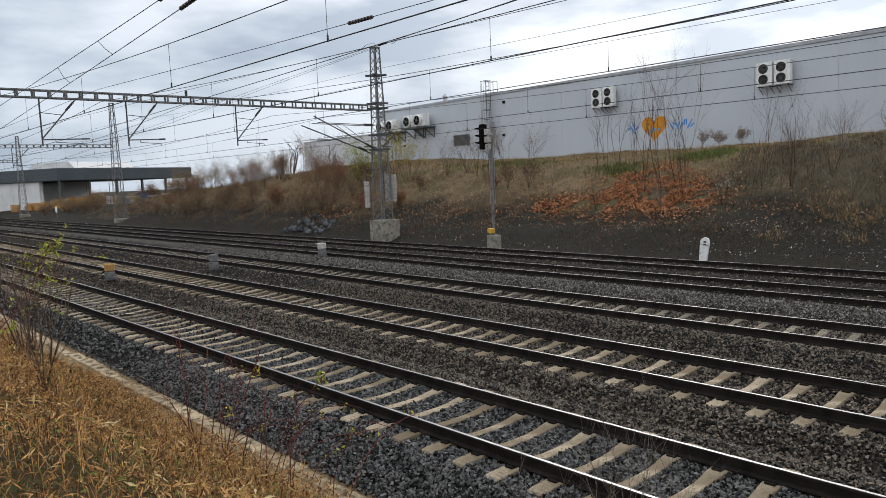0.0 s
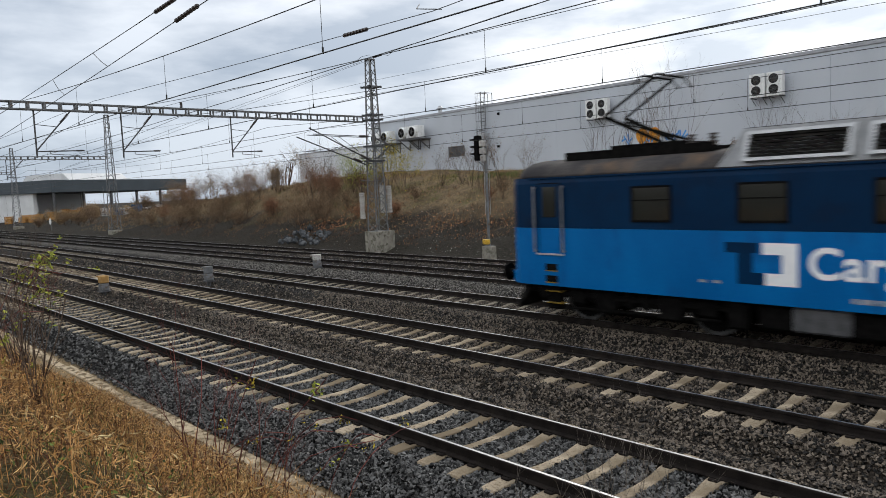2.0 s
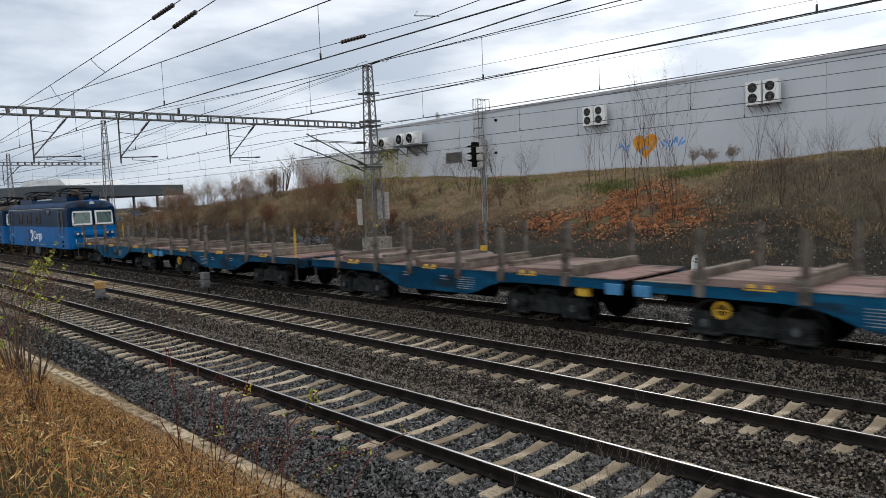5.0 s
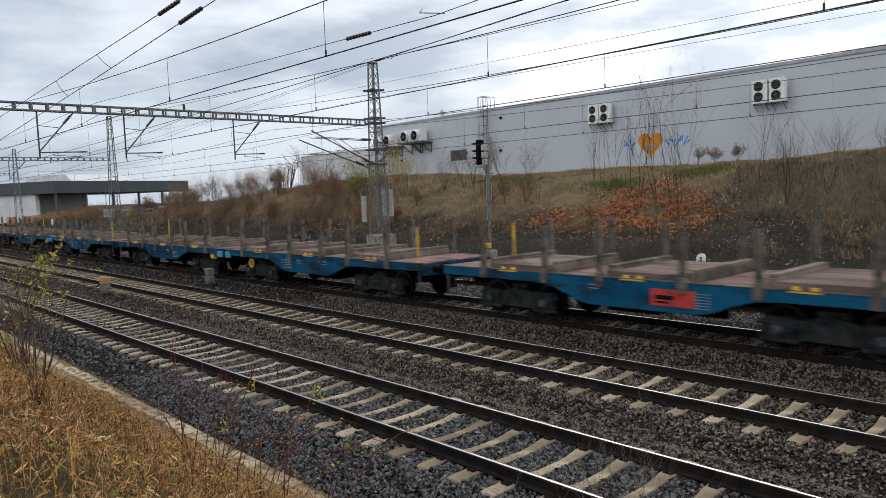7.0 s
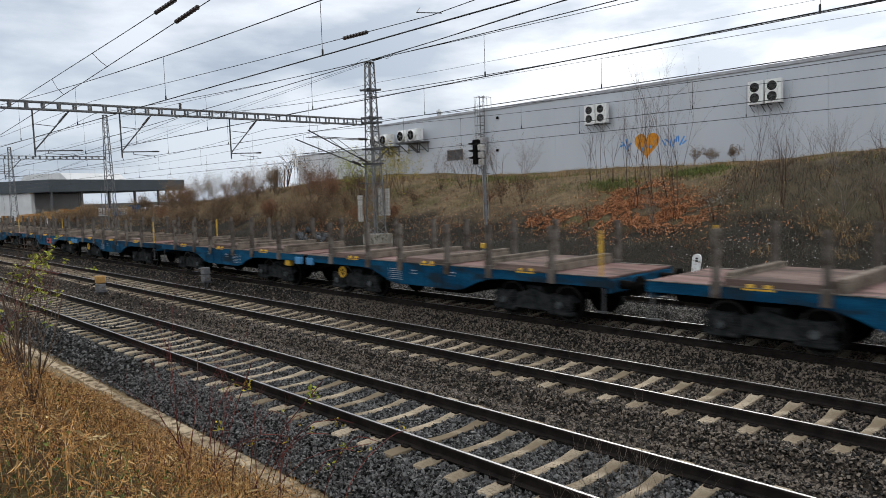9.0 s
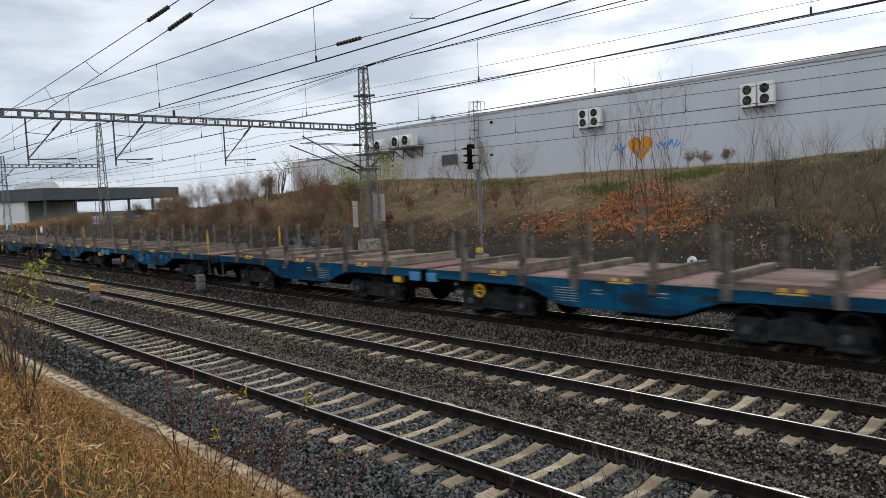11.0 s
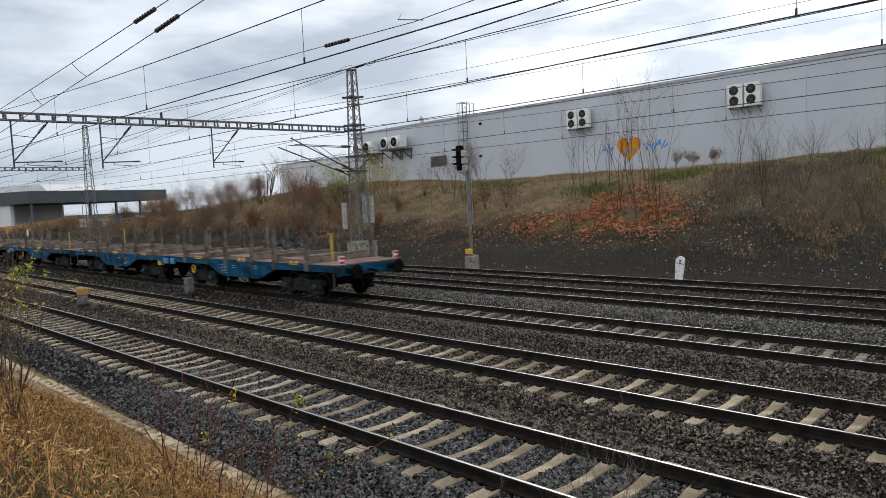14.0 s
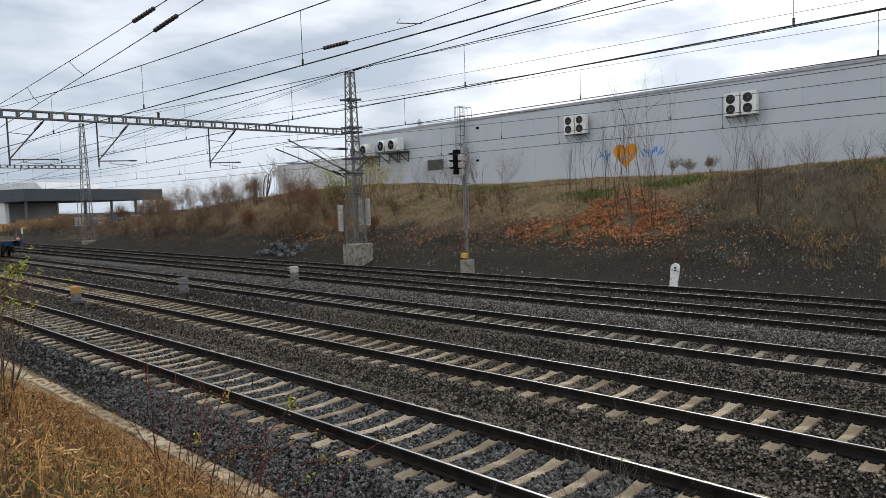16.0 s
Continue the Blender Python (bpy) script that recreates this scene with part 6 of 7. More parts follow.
def mound(x, y):
    """Depth of the dead growth over the soil."""
    return max(0.0, 0.85 * (patch(x, y, 0.75, 60) - 0.26) + 0.36 * (patch(x, y, 2.2, 61) - 0.5)) * (0.12 + 0.88 * step(4.45, 3.5, y))


def canes(n, x0, x1, y0, y1, keep=None):
    g = ground_pts(n, x0, x1, y0, y1, lambda a, b: b < 3.95 + 0.6 * patch(a, b, 0.9, 75) + 0.7 * step(-9.0, -12.0, a) and (keep is None or keep(a, b)))
    return g, np.array([mound(a, b) for a, b, _ in g])


g, h = canes(15000, -16, 0.5, 0.15, 4.66, lambda a, b: patch(a, b, 2.2, 6) > 0.36)
blades("dry_canes", "tangled dead brown canes on the near slope", "stalks", g, (0.10 + h * 1.1) * NPR.uniform(0.5, 1.3, len(g)), NPR.uniform(0.003, 0.007, len(g)), 0.9, RUSSET_LEAF)
g, h = canes(9000, -16, 0.5, 0.15, 4.7)
blades("dry_grass", "fine straw-coloured grass among the dead canes", "grass", g, (0.08 + h * 0.9) * NPR.uniform(0.5, 1.2, len(g)), NPR.uniform(0.002, 0.005, len(g)), 1.1, STRAW)
for label, n, material, seed, bar in (("narrow tan dead leaves hanging on the canes", 40000, STRAW, 62, 0.42), ("russet dead leaves matted on the near slope", 60000, RUSSET_LEAF, 63, 0.34)):
    g, h = canes(n, -15, 0.5, 0.15, 4.6, lambda a, b: patch(a, b, 1.7, seed) * 0.6 + patch(a, b, 5.0, seed + 9) * 0.4 > bar)
    g[:, 2] += 0.01 + h * NPR.uniform(0.0, 1.0, len(g)) ** 0.6
    flakes("dead_leaves", label, "leaves", g, NPR.uniform(0.012, 0.045, len(g)), material, 0.2, None, 0.105)
g, h = canes(700, -14, 0.5, 0.4, 4.5, lambda a, b: patch(a, b, 0.9, 31) > 0.45)
blades("red_stems", "thin red-brown dead stems standing in the dry growth", "stems", g, NPR.uniform(0.3, 0.75, len(g)), NPR.uniform(0.003, 0.0045, len(g)), 0.6, TWIG_RED)
g, h = canes(420, -12, 0.5, 0.4, 4.4)
g[:, 2] += h * 0.95
flakes("pale_leaves", "broad pale dead leaves lying on the dry growth", "leaves", g, NPR.uniform(0.03, 0.065, len(g)), PALE_LEAF, 0.5, None, 0.2)
g, h = canes(5500, -15, 0.5, 0.15, 4.0, lambda a, b: patch(a, b, 0.6, 3) > 0.54 or (a > -6.2 and b < 1.5 and patch(a, b, 1.5, 4) > 0.42) or (a < -9.5 and b > 2.2 and patch(a, b, 1.1, 5) > 0.5))
g[:, 2] += h * NPR.uniform(0.1, 0.9, len(g))
flakes("green_weeds", "low dark green weeds under the dead canes", "weeds", g, NPR.uniform(0.010, 0.026, len(g)), WEED, 0.5, None, 0.5)
g, h = canes(2200, -15, 0.5, 0.15, 3.6, lambda a, b: patch(a, b, 0.6, 3) > 0.55 or (a > -6.2 and b < 1.3))
blades("green_grass", "fresh green grass among the dry growth", "grass", g, NPR.uniform(0.12, 0.34, len(g)) + h * 0.4, NPR.uniform(0.004, 0.009, len(g)), 0.6, GREEN)
g = ground_pts(2600, -16, 0.0, 3.8, 4.62, lambda a, b: patch(a, b, 1.3, 71) > 0.50)
flakes("kerb_debris", "dead leaves and straw blown over the kerb", "leaves", g + np.array([0, 0, 0.04]), NPR.uniform(0.008, 0.03, len(g)), STRAW, 0.9, None, 0.12)
g = ground_pts(6000, -12, 6, -4.5, 0.4)
blades("dry_grass", "sparser dry grass on the level ground above the slope", "grass", g, NPR.uniform(0.08, 0.3, len(g)), NPR.uniform(0.004, 0.009, len(g)), 0.9, STRAW)
g = ground_pts(3500, 0.5, 6, 0.2, 4.5)
blades("dry_grass", "sparser dry grass on the slope", "grass", g, NPR.uniform(0.1, 0.4, len(g)), NPR.uniform(0.004, 0.009, len(g)), 0.9, STRAW)
# far bank
def bank_keep(x, y):
    return land(x, y) > (0.55 + 2.6 * (patch(x, y, 0.32, 5) - 0.35)) * (1 if x > -80 else 0.1) and patch(x, y, 1.1, 21) + 0.35 * patch(x, y, 0.3, 22) > 0.56


g = ground_pts(90000, -95, 2, 27.0, 44.2, lambda x, y: bank_keep(x, y) and (x < -17 + 2 * patch(x, y, 0.4, 30) or y > 37.6 or patch(x, y, 0.55, 33) > 0.62))
blades("bank_grass", "brown dead grass covering the railway bank", "grass", g, NPR.uniform(0.08, 0.26, len(g)) * (0.4 + 1.5 * np.array([patch(a, b, 0.8, 41) for a, b, _ in g])), NPR.uniform(0.007, 0.018, len(g)), 1.35, STRAW_BANK)
g = ground_pts(42000, -70, -14, 26.8, 35.0, lambda x, y: patch(x, y, 0.45, 44) > 0.50 and patch(x, y, 1.4, 45) > 0.42)
blades("russet_brush", "low russet dead brush on the lower bank", "brush", g, NPR.uniform(0.08, 0.30, len(g)), NPR.uniform(0.008, 0.018, len(g)), 1.3, BUSH_RED)
g = ground_pts(60000, -60, 2, 33, 44.2, lambda x, y: bank_keep(x, y) and patch(x, y, 0.30, 8) > 0.66)
blades("bank_green", "green grass near the top of the bank", "grass", g, NPR.uniform(0.10, 0.26, len(g)), NPR.uniform(0.010, 0.022, len(g)), 0.8, GREEN)
g = ground_pts(34000, -75, 2, 26.2, 36, lambda x, y: patch(x, y, 0.5, 2) > 0.50)
blades("dark_brush", "dark low brush on the bank", "brush", g, NPR.uniform(0.10, 0.34, len(g)), NPR.uniform(0.008, 0.018, len(g)), 1.2, TWIG)
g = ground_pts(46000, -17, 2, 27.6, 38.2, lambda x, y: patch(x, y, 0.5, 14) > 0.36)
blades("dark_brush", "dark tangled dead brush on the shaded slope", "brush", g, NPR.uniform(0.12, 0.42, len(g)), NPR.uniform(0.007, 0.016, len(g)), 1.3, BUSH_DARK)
g = ground_pts(12000, -60, 2, 35.5, 41.5, lambda x, y: patch(x, y, 0.45, 15) > 0.52)
blades("tall_dry_grass", "tall pale dry grass along the crest of the bank", "grass", g, NPR.uniform(0.2, 0.5, len(g)), NPR.uniform(0.008, 0.018, len(g)), 0.9, STRAW_BANK)
g = ground_pts(40000, -13, 2, 27.4, 36.5, lambda x, y: patch(x, y, 0.42, 51) + 0.02 * (x + 6) > 0.50 and patch(x, y, 1.6, 52) > 0.40)
blades("tall_dry_grass", "pale matted dry grass tufts on the dark slope", "grass", g, NPR.uniform(0.2, 0.6, len(g)), NPR.uniform(0.006, 0.014, len(g)), 1.4, STRAW_BANK)


def blob_pts(n, cx, cy, sx, sy):
    x, y = NPR.normal(cx, sx, n), NPR.normal(cy, sy, n)
    return np.array([(a, b, land(a, b) + 0.03) for a, b in zip(x, y)])


g = np.concatenate([blob_pts(2600, -19.1, 36.8, 0.9, 0.6), blob_pts(1500, -23.4, 35.2, 1.0, 0.5), blob_pts(1400, -8.4, 36.8, 1.0, 0.7), blob_pts(1600, -33.0, 36.8, 2.0, 0.5)])
g[:, 2] -= 0.05
blades("crest_green", "bright green grass tufts at the crest of the bank", "grass", g, NPR.uniform(0.12, 0.36, len(g)), NPR.uniform(0.016, 0.034, len(g)), 0.5, GREEN)
lit = np.concatenate([blob_pts(14000, -20.2, 31.9, 1.5, 1.15), blob_pts(3500, -21.4, 34.2, 0.9, 0.8), blob_pts(5200, -17.4, 31.5, 1.0, 0.9), blob_pts(2600, -24.6, 30.8, 1.1, 0.6),
                      blob_pts(800, -43.5, 29.6, 1.6, 1.0), blob_pts(900, -30, 30, 4, 1.2), blob_pts(500, -13.5, 30.2, 2.5, 1.2)])
lit = np.array([p for p in lit if patch(p[0], p[1], 0.9, 81) * 0.6 + patch(p[0], p[1], 2.4, 82) * 0.4 > 0.45])
lit[:, 2] += 0.04
flakes("leaf_litter", "orange-brown fallen leaves on the bank", "leaves", lit, NPR.uniform(0.035, 0.085, len(lit)), LITTER, 0.8)
bits = np.concatenate([ground_pts(1300, -40, 0, 26.2, 33), ground_pts(700, -14, 0, 26.4, 30), blob_pts(320, -16.2, 32.8, 0.32, 0.7)])
bits[:, 2] += 0.03
flakes("pale_scraps", "pale scraps and stones scattered on the bank", "litter", bits, NPR.uniform(0.018, 0.055, len(bits)), PALE_BITS, 0.6)


# ---- woody plants ----
def twig_tree(rng, base, height, spread, stems, depth, r0, upright=0.7):
    """Segments (a, b, ra, rb) of a branching plant, and its end points."""
    segs, ends = [], []

    def grow(p, d, ln, r, k):
        n = 3
        for i in range(n):
            nd = (d + Vector((rng.gauss(0, 0.10), rng.gauss(0, 0.10), rng.gauss(0.02, 0.05)))).normalized()
            q = p + nd * (ln / n)
            r2 = r * 0.84
            segs.append((p, q, r, r2))
            if k > 0 and (i > 0 or k == 1):
                for _ in range(rng.choice((1, 2))):
                    az = rng.uniform(0, 2 * math.pi)
                    out = Vector((math.cos(az), math.sin(az), 0))
                    bd = (nd * upright + out * rng.uniform(0.3, 0.7)).normalized()
                    grow(q, bd, ln * rng.uniform(0.4, 0.62), r2 * 0.6, k - 1)
            p, d, r = q, nd, r2
        ends.append(p)
    for _ in range(stems):
        az = rng.uniform(0, 2 * math.pi)
        o = Vector((math.cos(az), math.sin(az), 0))
        rad = rng.uniform(0, spread) * (0.35 if depth > 1 and height > 2.4 else 0.0)
        grow(Vector(base) + o * rad, (Vector((0, 0, 1)) + o * rng.uniform(0.0, 0.45) * spread).normalized(), height * rng.uniform(0.6, 1.0), r0 * rng.uniform(0.7, 1.1), depth)
    return segs, ends


def twig_mesh(name, segs, material, parent):
    n = len(segs)
    A = np.array([s[0][:] for s in segs])
    B = np.array([s[1][:] for s in segs])
    ra, rb = np.array([s[2] for s in segs]), np.array([s[3] for s in segs])
    d = B - A
    d /= np.linalg.norm(d, axis=1)[:, None] + 1e-9
    ref = np.where(np.abs(d[:, 2:3]) > 0.9, np.array([[1.0, 0, 0]]), np.array([[0, 0, 1.0]]))
    u = np.cross(d, ref)
    u /= np.linalg.norm(u, axis=1)[:, None]
    w = np.cross(d, u)
    rings = []
    for P, r in ((A, ra), (B, rb)):
        for j in range(3):
            t = 2 * math.pi * j / 3
            rings.append(P + (u * math.cos(t) + w * math.sin(t)) * r[:, None])
    v = np.stack(rings, 1).reshape(-1, 3)
    k = np.arange(n) * 6
    f = np.stack([np.stack([k + j, k + (j + 1) % 3, k + 3 + (j + 1) % 3, k + 3 + j], 1) for j in range(3)], 1)
    ob = new(name, fast_mesh(name, v, f.ravel(), np.full(n * 3, 4), material))
    ob.parent = parent
    return ob


def shrub(name, label, cat, x, y, height, spread, stems, depth, r0, material, seed, leaves=None, group="", upright=0.7, z=None):
    rng = random.Random(seed)
    zz = land(x, y) - 0.05 if z is None else z
    t = thing(name, label, cat, Matrix.Translation((x, y, zz)), group)
    segs, ends = twig_tree(rng, (0, 0, 0), height, spread, stems, depth, r0, upright)
    twig_mesh("crown", segs, material, t)
    if leaves:
        lm, per, size, fuzz = leaves
        P = np.array([s[1][:] for s in segs if s[3] < r0 * 0.75] * per)
        P = P + NPR.normal(0, fuzz, P.shape)
        flakes("foliage", "", "", P, NPR.uniform(size * 0.5, size, len(P)), lm, 0.2, t)
    return t


# tall bare saplings on the leafy part of the bank
for i, (x, y, h) in enumerate(((-20.6, 33.4, 4.6), (-19.4, 32.8, 4.9), (-18.7, 33.0, 5.0), (-17.9, 32.2, 4.6), (-18.4, 31.2, 4.4), (-20.0, 31.9, 4.2), (-17.2, 31.0, 3.9), (-21.4, 33.8, 3.6), (-23.5, 35.4, 3.4), (-24.6, 35.6, 3.2), (-25.6, 36.2, 2.4))):
    shrub("bare_sapling", "tall bare saplings growing through fallen leaves on the bank", "sapling", x, y, h, 0.5, 3, 2, 0.020, TWIG, 40 + i, None, "bare saplings on the bank", 1.5)
for i, (x, y, h) in enumerate(((-14.6, 32.4, 3.5), (-14.0, 32.0, 3.6), (-13.2, 31.8, 3.6), (-12.6, 31.9, 3.7), (-12.0, 32.2, 3.3), (-11.4, 33.0, 2.7))):
    shrub("bare_sapling", "bare grey saplings on the dark slope", "sapling", x, y, h, 0.6, 2, 2, 0.014, TWIG, 70 + i, None, "bare saplings on the bank", 1.3)
for i, (x, y, h, s) in enumerate(((-12.8, 32.2, 2.2, 1.6), (-10.0, 31.2, 1.8, 1.8), (-8.4, 30.6, 1.7, 1.8), (-9.4, 33.0, 1.6, 1.8), (-15.2, 30.8, 1.4, 1.4), (-18.0, 30.4, 1.5, 1.2), (-21.5, 30.2, 1.2, 1.2), (-7.2, 32.2, 1.8, 1.6), (-13.6, 34.2, 1.9, 1.8), (-11.6, 34.8, 2.0, 1.8), (-9.8, 35.4, 1.8, 1.8), (-12.2, 36.2, 1.6, 1.8), (-8.0, 34.6, 1.9, 1.8), (-14.4, 36.4, 1.4, 1.6), (-10.6, 29.6, 1.2, 1.6))):
    shrub("bare_shrub", "low tangled bare shrub on the dark slope", "shrub", x, y, h, s, 9, 2, 0.013, TWIG_PALE if i % 2 else TWIG, 90 + i, None, "bare shrubs on the bank", 0.7)
for i, (x, y, h) in enumerate(((-32.0, 35.4, 2.6), (-33.0, 34.2, 2.8), (-34.4, 34.8, 2.6), (-36.0, 35.5, 2.2), (-30.6, 36.0, 2.0), (-37.8, 35.2, 2.0))):
    shrub("bare_shrub", "brown bare shrub near the top of the bank", "shrub", x, y, h, 1.2, 8, 2, 0.014, TWIG, 120 + i, (BUSH_BROWN, 1, 0.05, 0.05), "bare shrubs on the bank", 0.9)
for i, (x, y) in enumerate(((-22.0, 42.0), (-19.6, 42.2), (-21.0, 42.3))):
    shrub("dry_bush", "small russet bush against the store wall", "bush", x, y, 0.85, 1.0, 8, 2, 0.010, TWIG, 140 + i, (BUSH_BROWN, 2, 0.045, 0.05), "dry bushes by the wall")
for i, (x, y, h) in enumerate(((-42.5, 34.0, 2.9), (-40.8, 34.2, 2.6), (-45.8, 33.4, 2.7), (-44.2, 32.8, 2.5))):
    shrub("yellowing_bush", "bush with yellow-green autumn leaves behind the mast", "bush", x, y, h, 1.1, 9, 2, 0.018, TWIG, 150 + i, (YELLOW_LEAF if i < 2 else LIME_LEAF, 2, 0.075, 0.14), "yellowing bushes", 0.9)
for i, (x, y, h) in enumerate(((-49.5, 33.4, 3.6), (-50.6, 32.8, 3.8), (-48.6, 32.9, 3.2), (-52.0, 34.0, 3.3))):
    shrub("bare_sapling", "bare upright saplings beside the bushes", "sapling", x, y, h, 0.7, 4, 2, 0.022, TWIG_PALE, 170 + i, None, "bare saplings on the bank", 1.3)
oak = shrub("leafless_tree", "small leafless tree with a rounded crown on the bank", "tree", -64.5, 38.5, 2.6, 1.0, 4, 4, 0.085, TWIG, 190, None, "", 0.55)
g = ground_pts(18000, -100, -44, 29.0, 39.0, lambda x, y: patch(x, y, 0.25, 12) > 0.46)
blades("tall_dry_grass", "tall pale dry grass along the crest of the bank", "grass", g, NPR.uniform(0.3, 0.95, len(g)), NPR.uniform(0.010, 0.020, len(g)), 0.6, BUSH_BROWN)
RB = random.Random(17)
for i in range(46):
    x = RB.uniform(-82, -44)
    y = RB.uniform(28.2, 35.5)
    h = RB.uniform(1.1, 2.0) * (1.1 if y > 32 else 0.8)
    shrub("brown_bush", "dense brown leafless brush on the bank" if i % 3 else "russet leafless brush on the bank", "bush", x, y, h, 1.5, 9, 2, 0.014, TWIG, 200 + i,
          (BUSH_RED if i % 3 == 0 else BUSH_BROWN, 6, 0.042, 0.20), "brown bushes on the bank", 0.8)
for i in range(14):
    x = RB.uniform(-84, -56)
    y = RB.uniform(33.5, 38.5)
    shrub("brown_bush", "tall brown leafless brush on the crest of the bank", "bush", x, y, RB.uniform(1.7, 2.6), 1.3, 8, 2, 0.016, TWIG, 360 + i, (BUSH_BROWN if i % 2 else STRAW_BANK, 4, 0.04, 0.16), "brown bushes on the bank", 0.9)
for i in range(26):
    x = RB.uniform(-132, -82)
    y = RB.uniform(29.5, 37)
    shrub("brown_bush", "dense brown leafless brush on the bank", "bush", x, y, RB.uniform(1.0, 2.0), 1.8, 7, 2, 0.02, TWIG, 300 + i, (BUSH_BROWN if i % 2 else STRAW_BANK, 4, 0.08, 0.2), "brown bushes on the bank", 0.8)
for i in range(10):
    x = RB.uniform(-46, -26)
    y = RB.uniform(29.5, 33)
    shrub("brown_bush", "low russet brush on the bank", "bush", x, y, RB.uniform(0.7, 1.2), 1.4, 8, 2, 0.012, TWIG, 330 + i, (BUSH_RED if i % 2 else BUSH_BROWN, 2, 0.06, 0.12), "brown bushes on the bank", 0.8)
# near slope: thorny stems and a sapling with a few leaves left
for i, (x, y, h) in enumerate(((-6.37, 2.6, 1.5), (-6.30, 2.55, 1.4), (-6.45, 2.7, 1.2), (-6.9, 3.1, 1.1), (-7.2, 3.25, 1.3), (-6.2, 3.2, 1.2), (-5.9, 3.3, 1.0), (-6.5, 3.0, 1.3), (-6.3, 3.35, 1.1), (-7.3, 3.3, 1.25), (-6.0, 2.9, 0.9), (-8.2, 3.5, 1.1), (-5.6, 3.1, 0.9))):
    shrub("briar", "thin red-brown briar stems with a few yellow leaves", "briar", x, y, h, 0.9, 1, 2, 0.007, TWIG_RED, 400 + i, None, "briars at the foot of the slope", 1.0)
for i, (x, y, h, s) in enumerate(((-11.4, 2.35, 1.6, 0.9), (-10.2, 2.1, 1.5, 0.9), (-9.0, 2.0, 1.3, 1.0), (-7.9, 1.75, 0.9, 1.0), (-12.6, 2.7, 1.5, 1.1), (-14.0, 3.0, 1.4, 1.2))):
    shrub("thorn_bush", "sparse thorn bush with a few lime-green leaves on the near slope", "bush", x, y, h, s, 5, 2, 0.010, TWIG, 420 + i, None, "thorn bushes on the near slope", 1.0)


def leafy_sprays(name, label, pts, material, n, size, fuzz):
    t = thing(name, label, "leaves", Matrix.Translation(pts[0]))
    o = Vector(pts[0])
    segs = []
    for a, b in zip(pts, pts[1:]):
        segs.append((Vector(a) - o, Vector(b) - o, 0.006, 0.005))
    P = []
    for k in range(n):
        a, b = segs[NPR.integers(len(segs) // 3, len(segs))][:2]
        p = a.lerp(b, NPR.uniform())
        q = p + Vector(NPR.normal(0, fuzz, 3))
        segs.append((p, q, 0.003, 0.002))
        for _ in range(5):
            P.append(q + Vector(NPR.normal(0, 0.03, 3)))
    twig_mesh("stem", segs, TWIG_RED, t)
    flakes("foliage", "", "", np.array([p[:] for p in P]), NPR.uniform(size * 0.6, size, len(P)), material, 0.5, t)


leafy_sprays("leafy_spray", "arching stem with lime-green leaves", [(-11.4, 2.35, 0.9), (-11.5, 2.45, 1.7), (-11.5, 2.6, 2.25), (-11.4, 2.75, 2.55), (-11.2, 2.9, 2.6)], LIME_LEAF, 16, 0.045, 0.09)
leafy_sprays("leafy_spray", "spreading stem with lime-green leaves", [(-11.0, 1.9, 0.9), (-11.1, 2.0, 1.7), (-11.2, 2.3, 2.2), (-11.3, 2.7, 2.4), (-11.4, 3.0, 2.3)], LIME_LEAF, 34, 0.045, 0.26)
leafy_sprays("leafy_spray", "spreading stem with lime-green leaves", [(-10.6, 1.7, 0.9), (-10.8, 1.9, 1.5), (-10.9, 2.3, 1.9), (-10.9, 2.6, 1.85)], LIME_LEAF, 20, 0.045, 0.26)
leafy_sprays("leafy_spray", "briar tip with yellow leaves", [(-6.4, 2.9, 0.6), (-6.3, 3.1, 1.3), (-6.2, 3.25, 1.75)], YELLOW_LEAF, 4, 0.035, 0.06)
leafy_sprays("leafy_spray", "briar tip with yellow leaves", [(-6.1, 3.1, 0.5), (-5.9, 3.4, 1.15), (-5.7, 3.7, 1.55)], LIME_LEAF, 4, 0.035, 0.05)


for i, (x, y, h) in enumerate(((-3.75, 5.25, 1.25), (-3.45, 5.15, 1.35), (-3.15, 5.2, 1.2), (-3.6, 5.5, 1.0), (-2.9, 5.3, 1.1), (-4.4, 5.1, 0.8))):
    shrub("dry_weed", "tall pale bare dead weed growing out of the ballast edge", "weed", x, y, h, 0.9, 3, 2, 0.005, TWIG_PALE, 460 + i, None, "dead weeds at the ballast edge", 0.9)
ARC = random.Random(77)
for i in range(11):
    x, y = -8.9 + 0.27 * i + ARC.uniform(-0.15, 0.15), ARC.uniform(3.75, 4.2)
    z, reach, rise, turn = land(x, y), ARC.uniform(0.5, 1.9), ARC.uniform(0.45, 1.15), ARC.uniform(-0.35, 1.1)
    arc = []
    for k in range(10):
        f = k / 9
        arc.append((x + math.sin(turn) * reach * f ** 1.4 + ARC.gauss(0, 0.012), y + math.cos(turn) * reach * f ** 1.4 * 0.8 + ARC.gauss(0, 0.012), z + rise * math.sin(min(1.0, f * 0.85 + 0.0) * 2.2) + ARC.gauss(0, 0.01)))
    leafy_sprays("briar_arc", "arching red-brown thorny briar with a few yellow leaves", arc, LIME_LEAF if i % 3 == 0 else YELLOW_LEAF, 1 if i % 2 else 2, 0.03, 0.05)


# ---- ballast stones ----
# a wedge with two three-sided ends
CHIP = np.array([(0.95 * math.cos(t), 0.95 * math.sin(t), h) for h in (-0.55, 0.55) for t in (0.3, 2.4, 4.5)])
CHIP_F = np.array([0, 2, 1, 3, 4, 5, 0, 1, 4, 3, 1, 2, 5, 4, 2, 0, 3, 5])
CHIP_N = np.array([3, 3, 4, 4, 4])


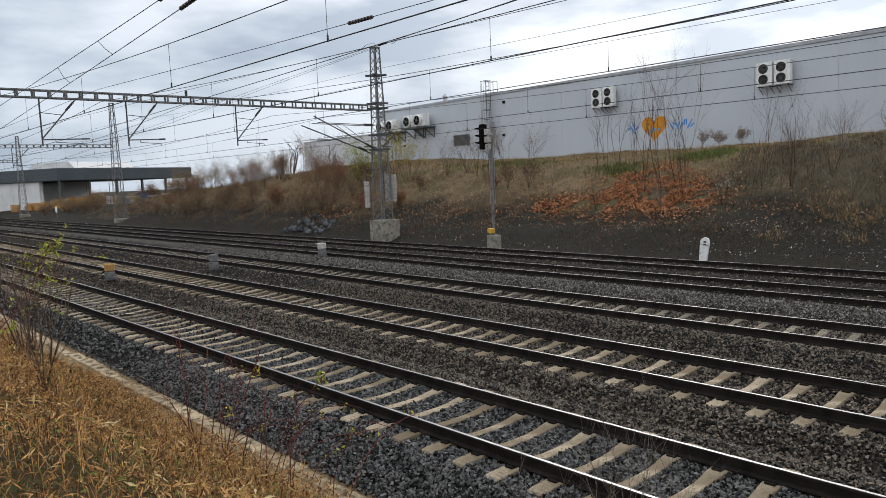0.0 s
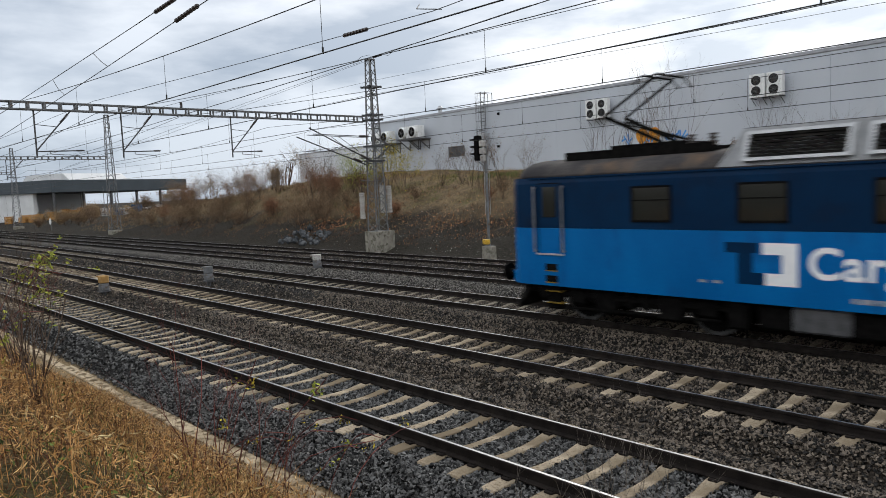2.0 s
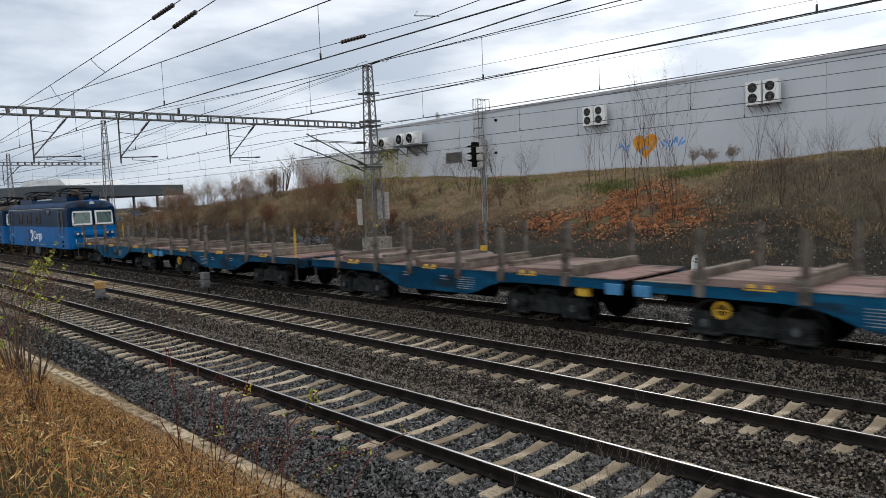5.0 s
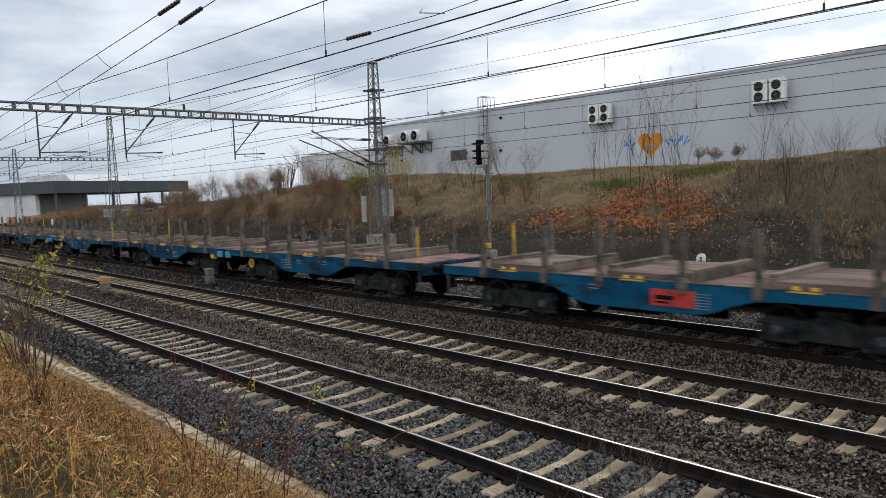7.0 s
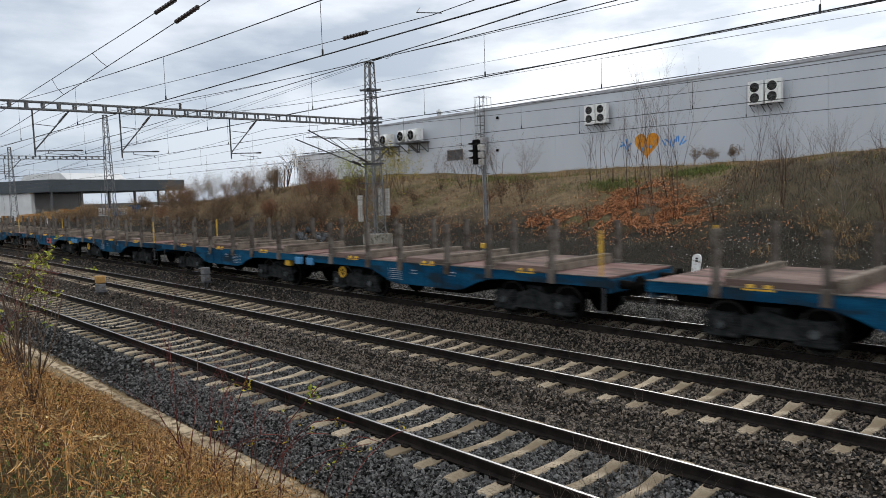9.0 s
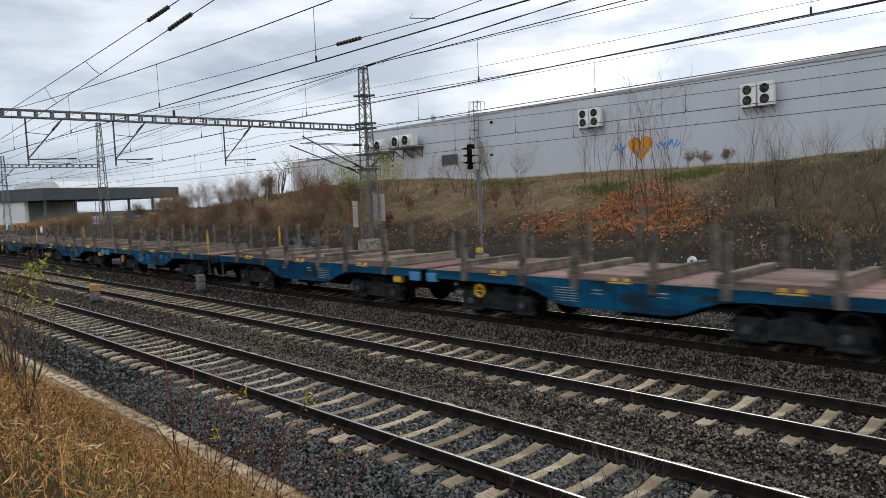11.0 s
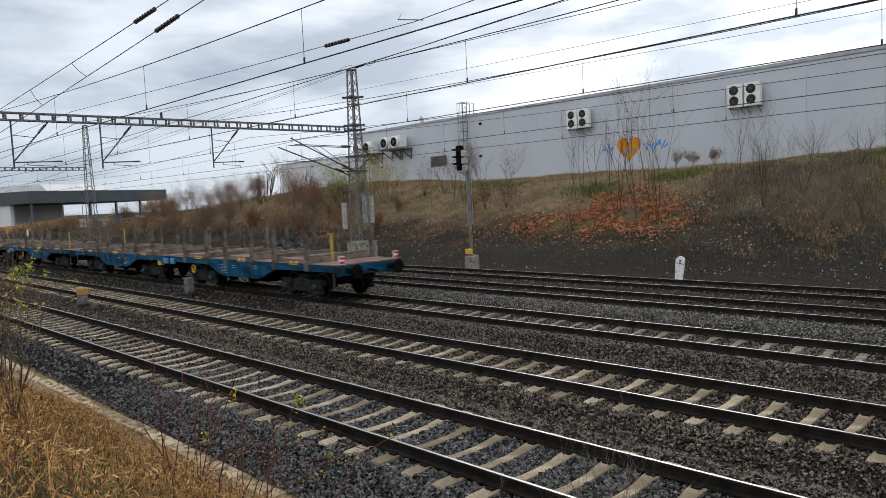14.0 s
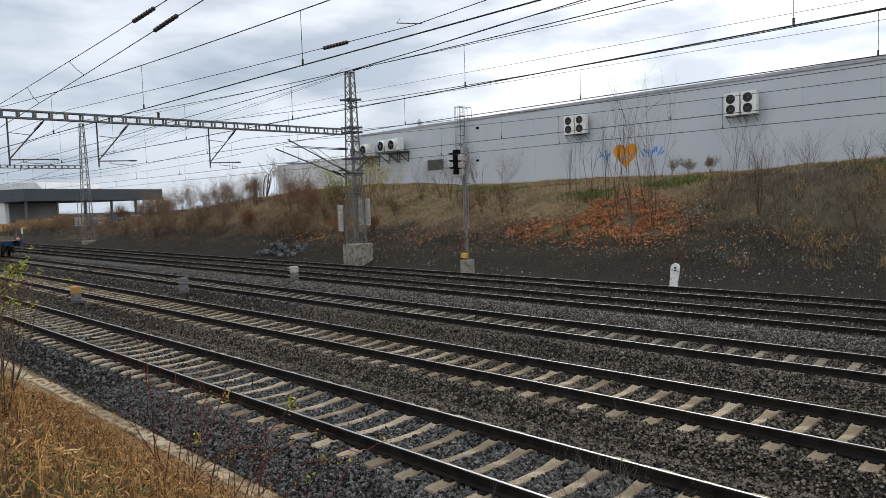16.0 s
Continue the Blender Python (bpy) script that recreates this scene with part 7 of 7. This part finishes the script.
def on_sleeper(x, y):
    for k in range(3):
        d = abs(y - TRACK_Y[k])
        if d < (1.22, 1.17, 0.98)[k]:
            x0, _, _, sp = SLEEPERS[k]
            f = ((x - x0) / sp + 0.5) % 1.0 - 0.5
            if abs(f) * sp < (0.112 if d > 0.5 else 0.088) or abs(d - GAUGE / 2) < 0.09:
                return True
    return False


def stones(name, label, n, x0, x1, y0, y1, r0, r1, material, clear=True):
    x, y = NPR.uniform(x0, x1, n), NPR.uniform(y0, y1, n)
    ok = np.array([a < 1.0 - 0.24 * b and not (clear and on_sleeper(a, b)) for a, b in zip(x, y)])
    x, y = x[ok], y[ok]
    z = np.array([land(a, b) for a, b in zip(x, y)])
    n = len(x)
    r = NPR.uniform(r0, r1, n)
    V = (CHIP[None] * NPR.uniform(0.75, 1.2, (n, 6, 1)) + NPR.uniform(-0.34, 0.34, (n, 6, 3))) * r[:, None, None] * NPR.uniform(0.62, 1.3, (n, 1, 3))
    q = NPR.normal(0, 1, (n, 4))
    q /= np.linalg.norm(q, axis=1)[:, None]
    w, a, b, c = q.T
    R = np.stack([1 - 2 * (b * b + c * c), 2 * (a * b - c * w), 2 * (a * c + b * w), 2 * (a * b + c * w), 1 - 2 * (a * a + c * c), 2 * (b * c - a * w),
                  2 * (a * c - b * w), 2 * (b * c + a * w), 1 - 2 * (a * a + b * b)], 1).reshape(n, 3, 3)
    V = np.einsum("nij,nkj->nki", R, V)
    V += np.stack([x, y, z + r * 0.45 + 0.006], 1)[:, None, :]
    F = (CHIP_F[None] + (np.arange(n) * 6)[:, None]).reshape(-1)
    ob = new(name, fast_mesh(name, V.reshape(-1, 3), F, np.tile(CHIP_N, n), material))
    return tagged(ob, label, "ballast", kind="stuff")


stones("ballast_stones", "loose dark crushed stone beside the nearest track", 52000, -15, 0, 4.78, 8.0, 0.020, 0.035, STONE)
stones("ballast_stones", "loose dark crushed stone beside the nearest track", 13000, -48, -15, 4.78, 8.0, 0.026, 0.042, STONE)
stones("ballast_stones", "brownish crushed stone round the middle tracks", 104000, -21, -1, 7.9, 17.2, 0.018, 0.031, STONE_BROWN)
stones("ballast_stones", "brownish crushed stone round the middle tracks", 12000, -50, -21, 7.9, 17.2, 0.026, 0.042, STONE_BROWN)
stones("pale_gravel", "pale grey gravel between the far tracks", 13000, -44, -2, 17.4, 18.25, 0.015, 0.030, STONE_PALE)
stones("ballast_stones", "dark crushed stone round the far tracks", 16000, -44, -2, 18.2, 25.2, 0.018, 0.032, STONE_BROWN, False)
stones("earth_clods", "dark clods and rubble on the lower bank", 5000, -70, 1, 25.6, 30.5, 0.012, 0.032, mat("dark_clod", (0.013, 0.0115, 0.009), (0.085, 0.076, 0.062), 5, 0.95, 0, 0.3, 40, 0.006, None, 0.8), False)


# ---- what moves ----
def motions():
    for ob, u, turn in TRAIN:
        walk(ob, [(t, pose(u - 22.69 * t, TRACK_Y[2], 0, 0, 0, turn)) for t in (0, 4, 8, 12, 16)])


motions()
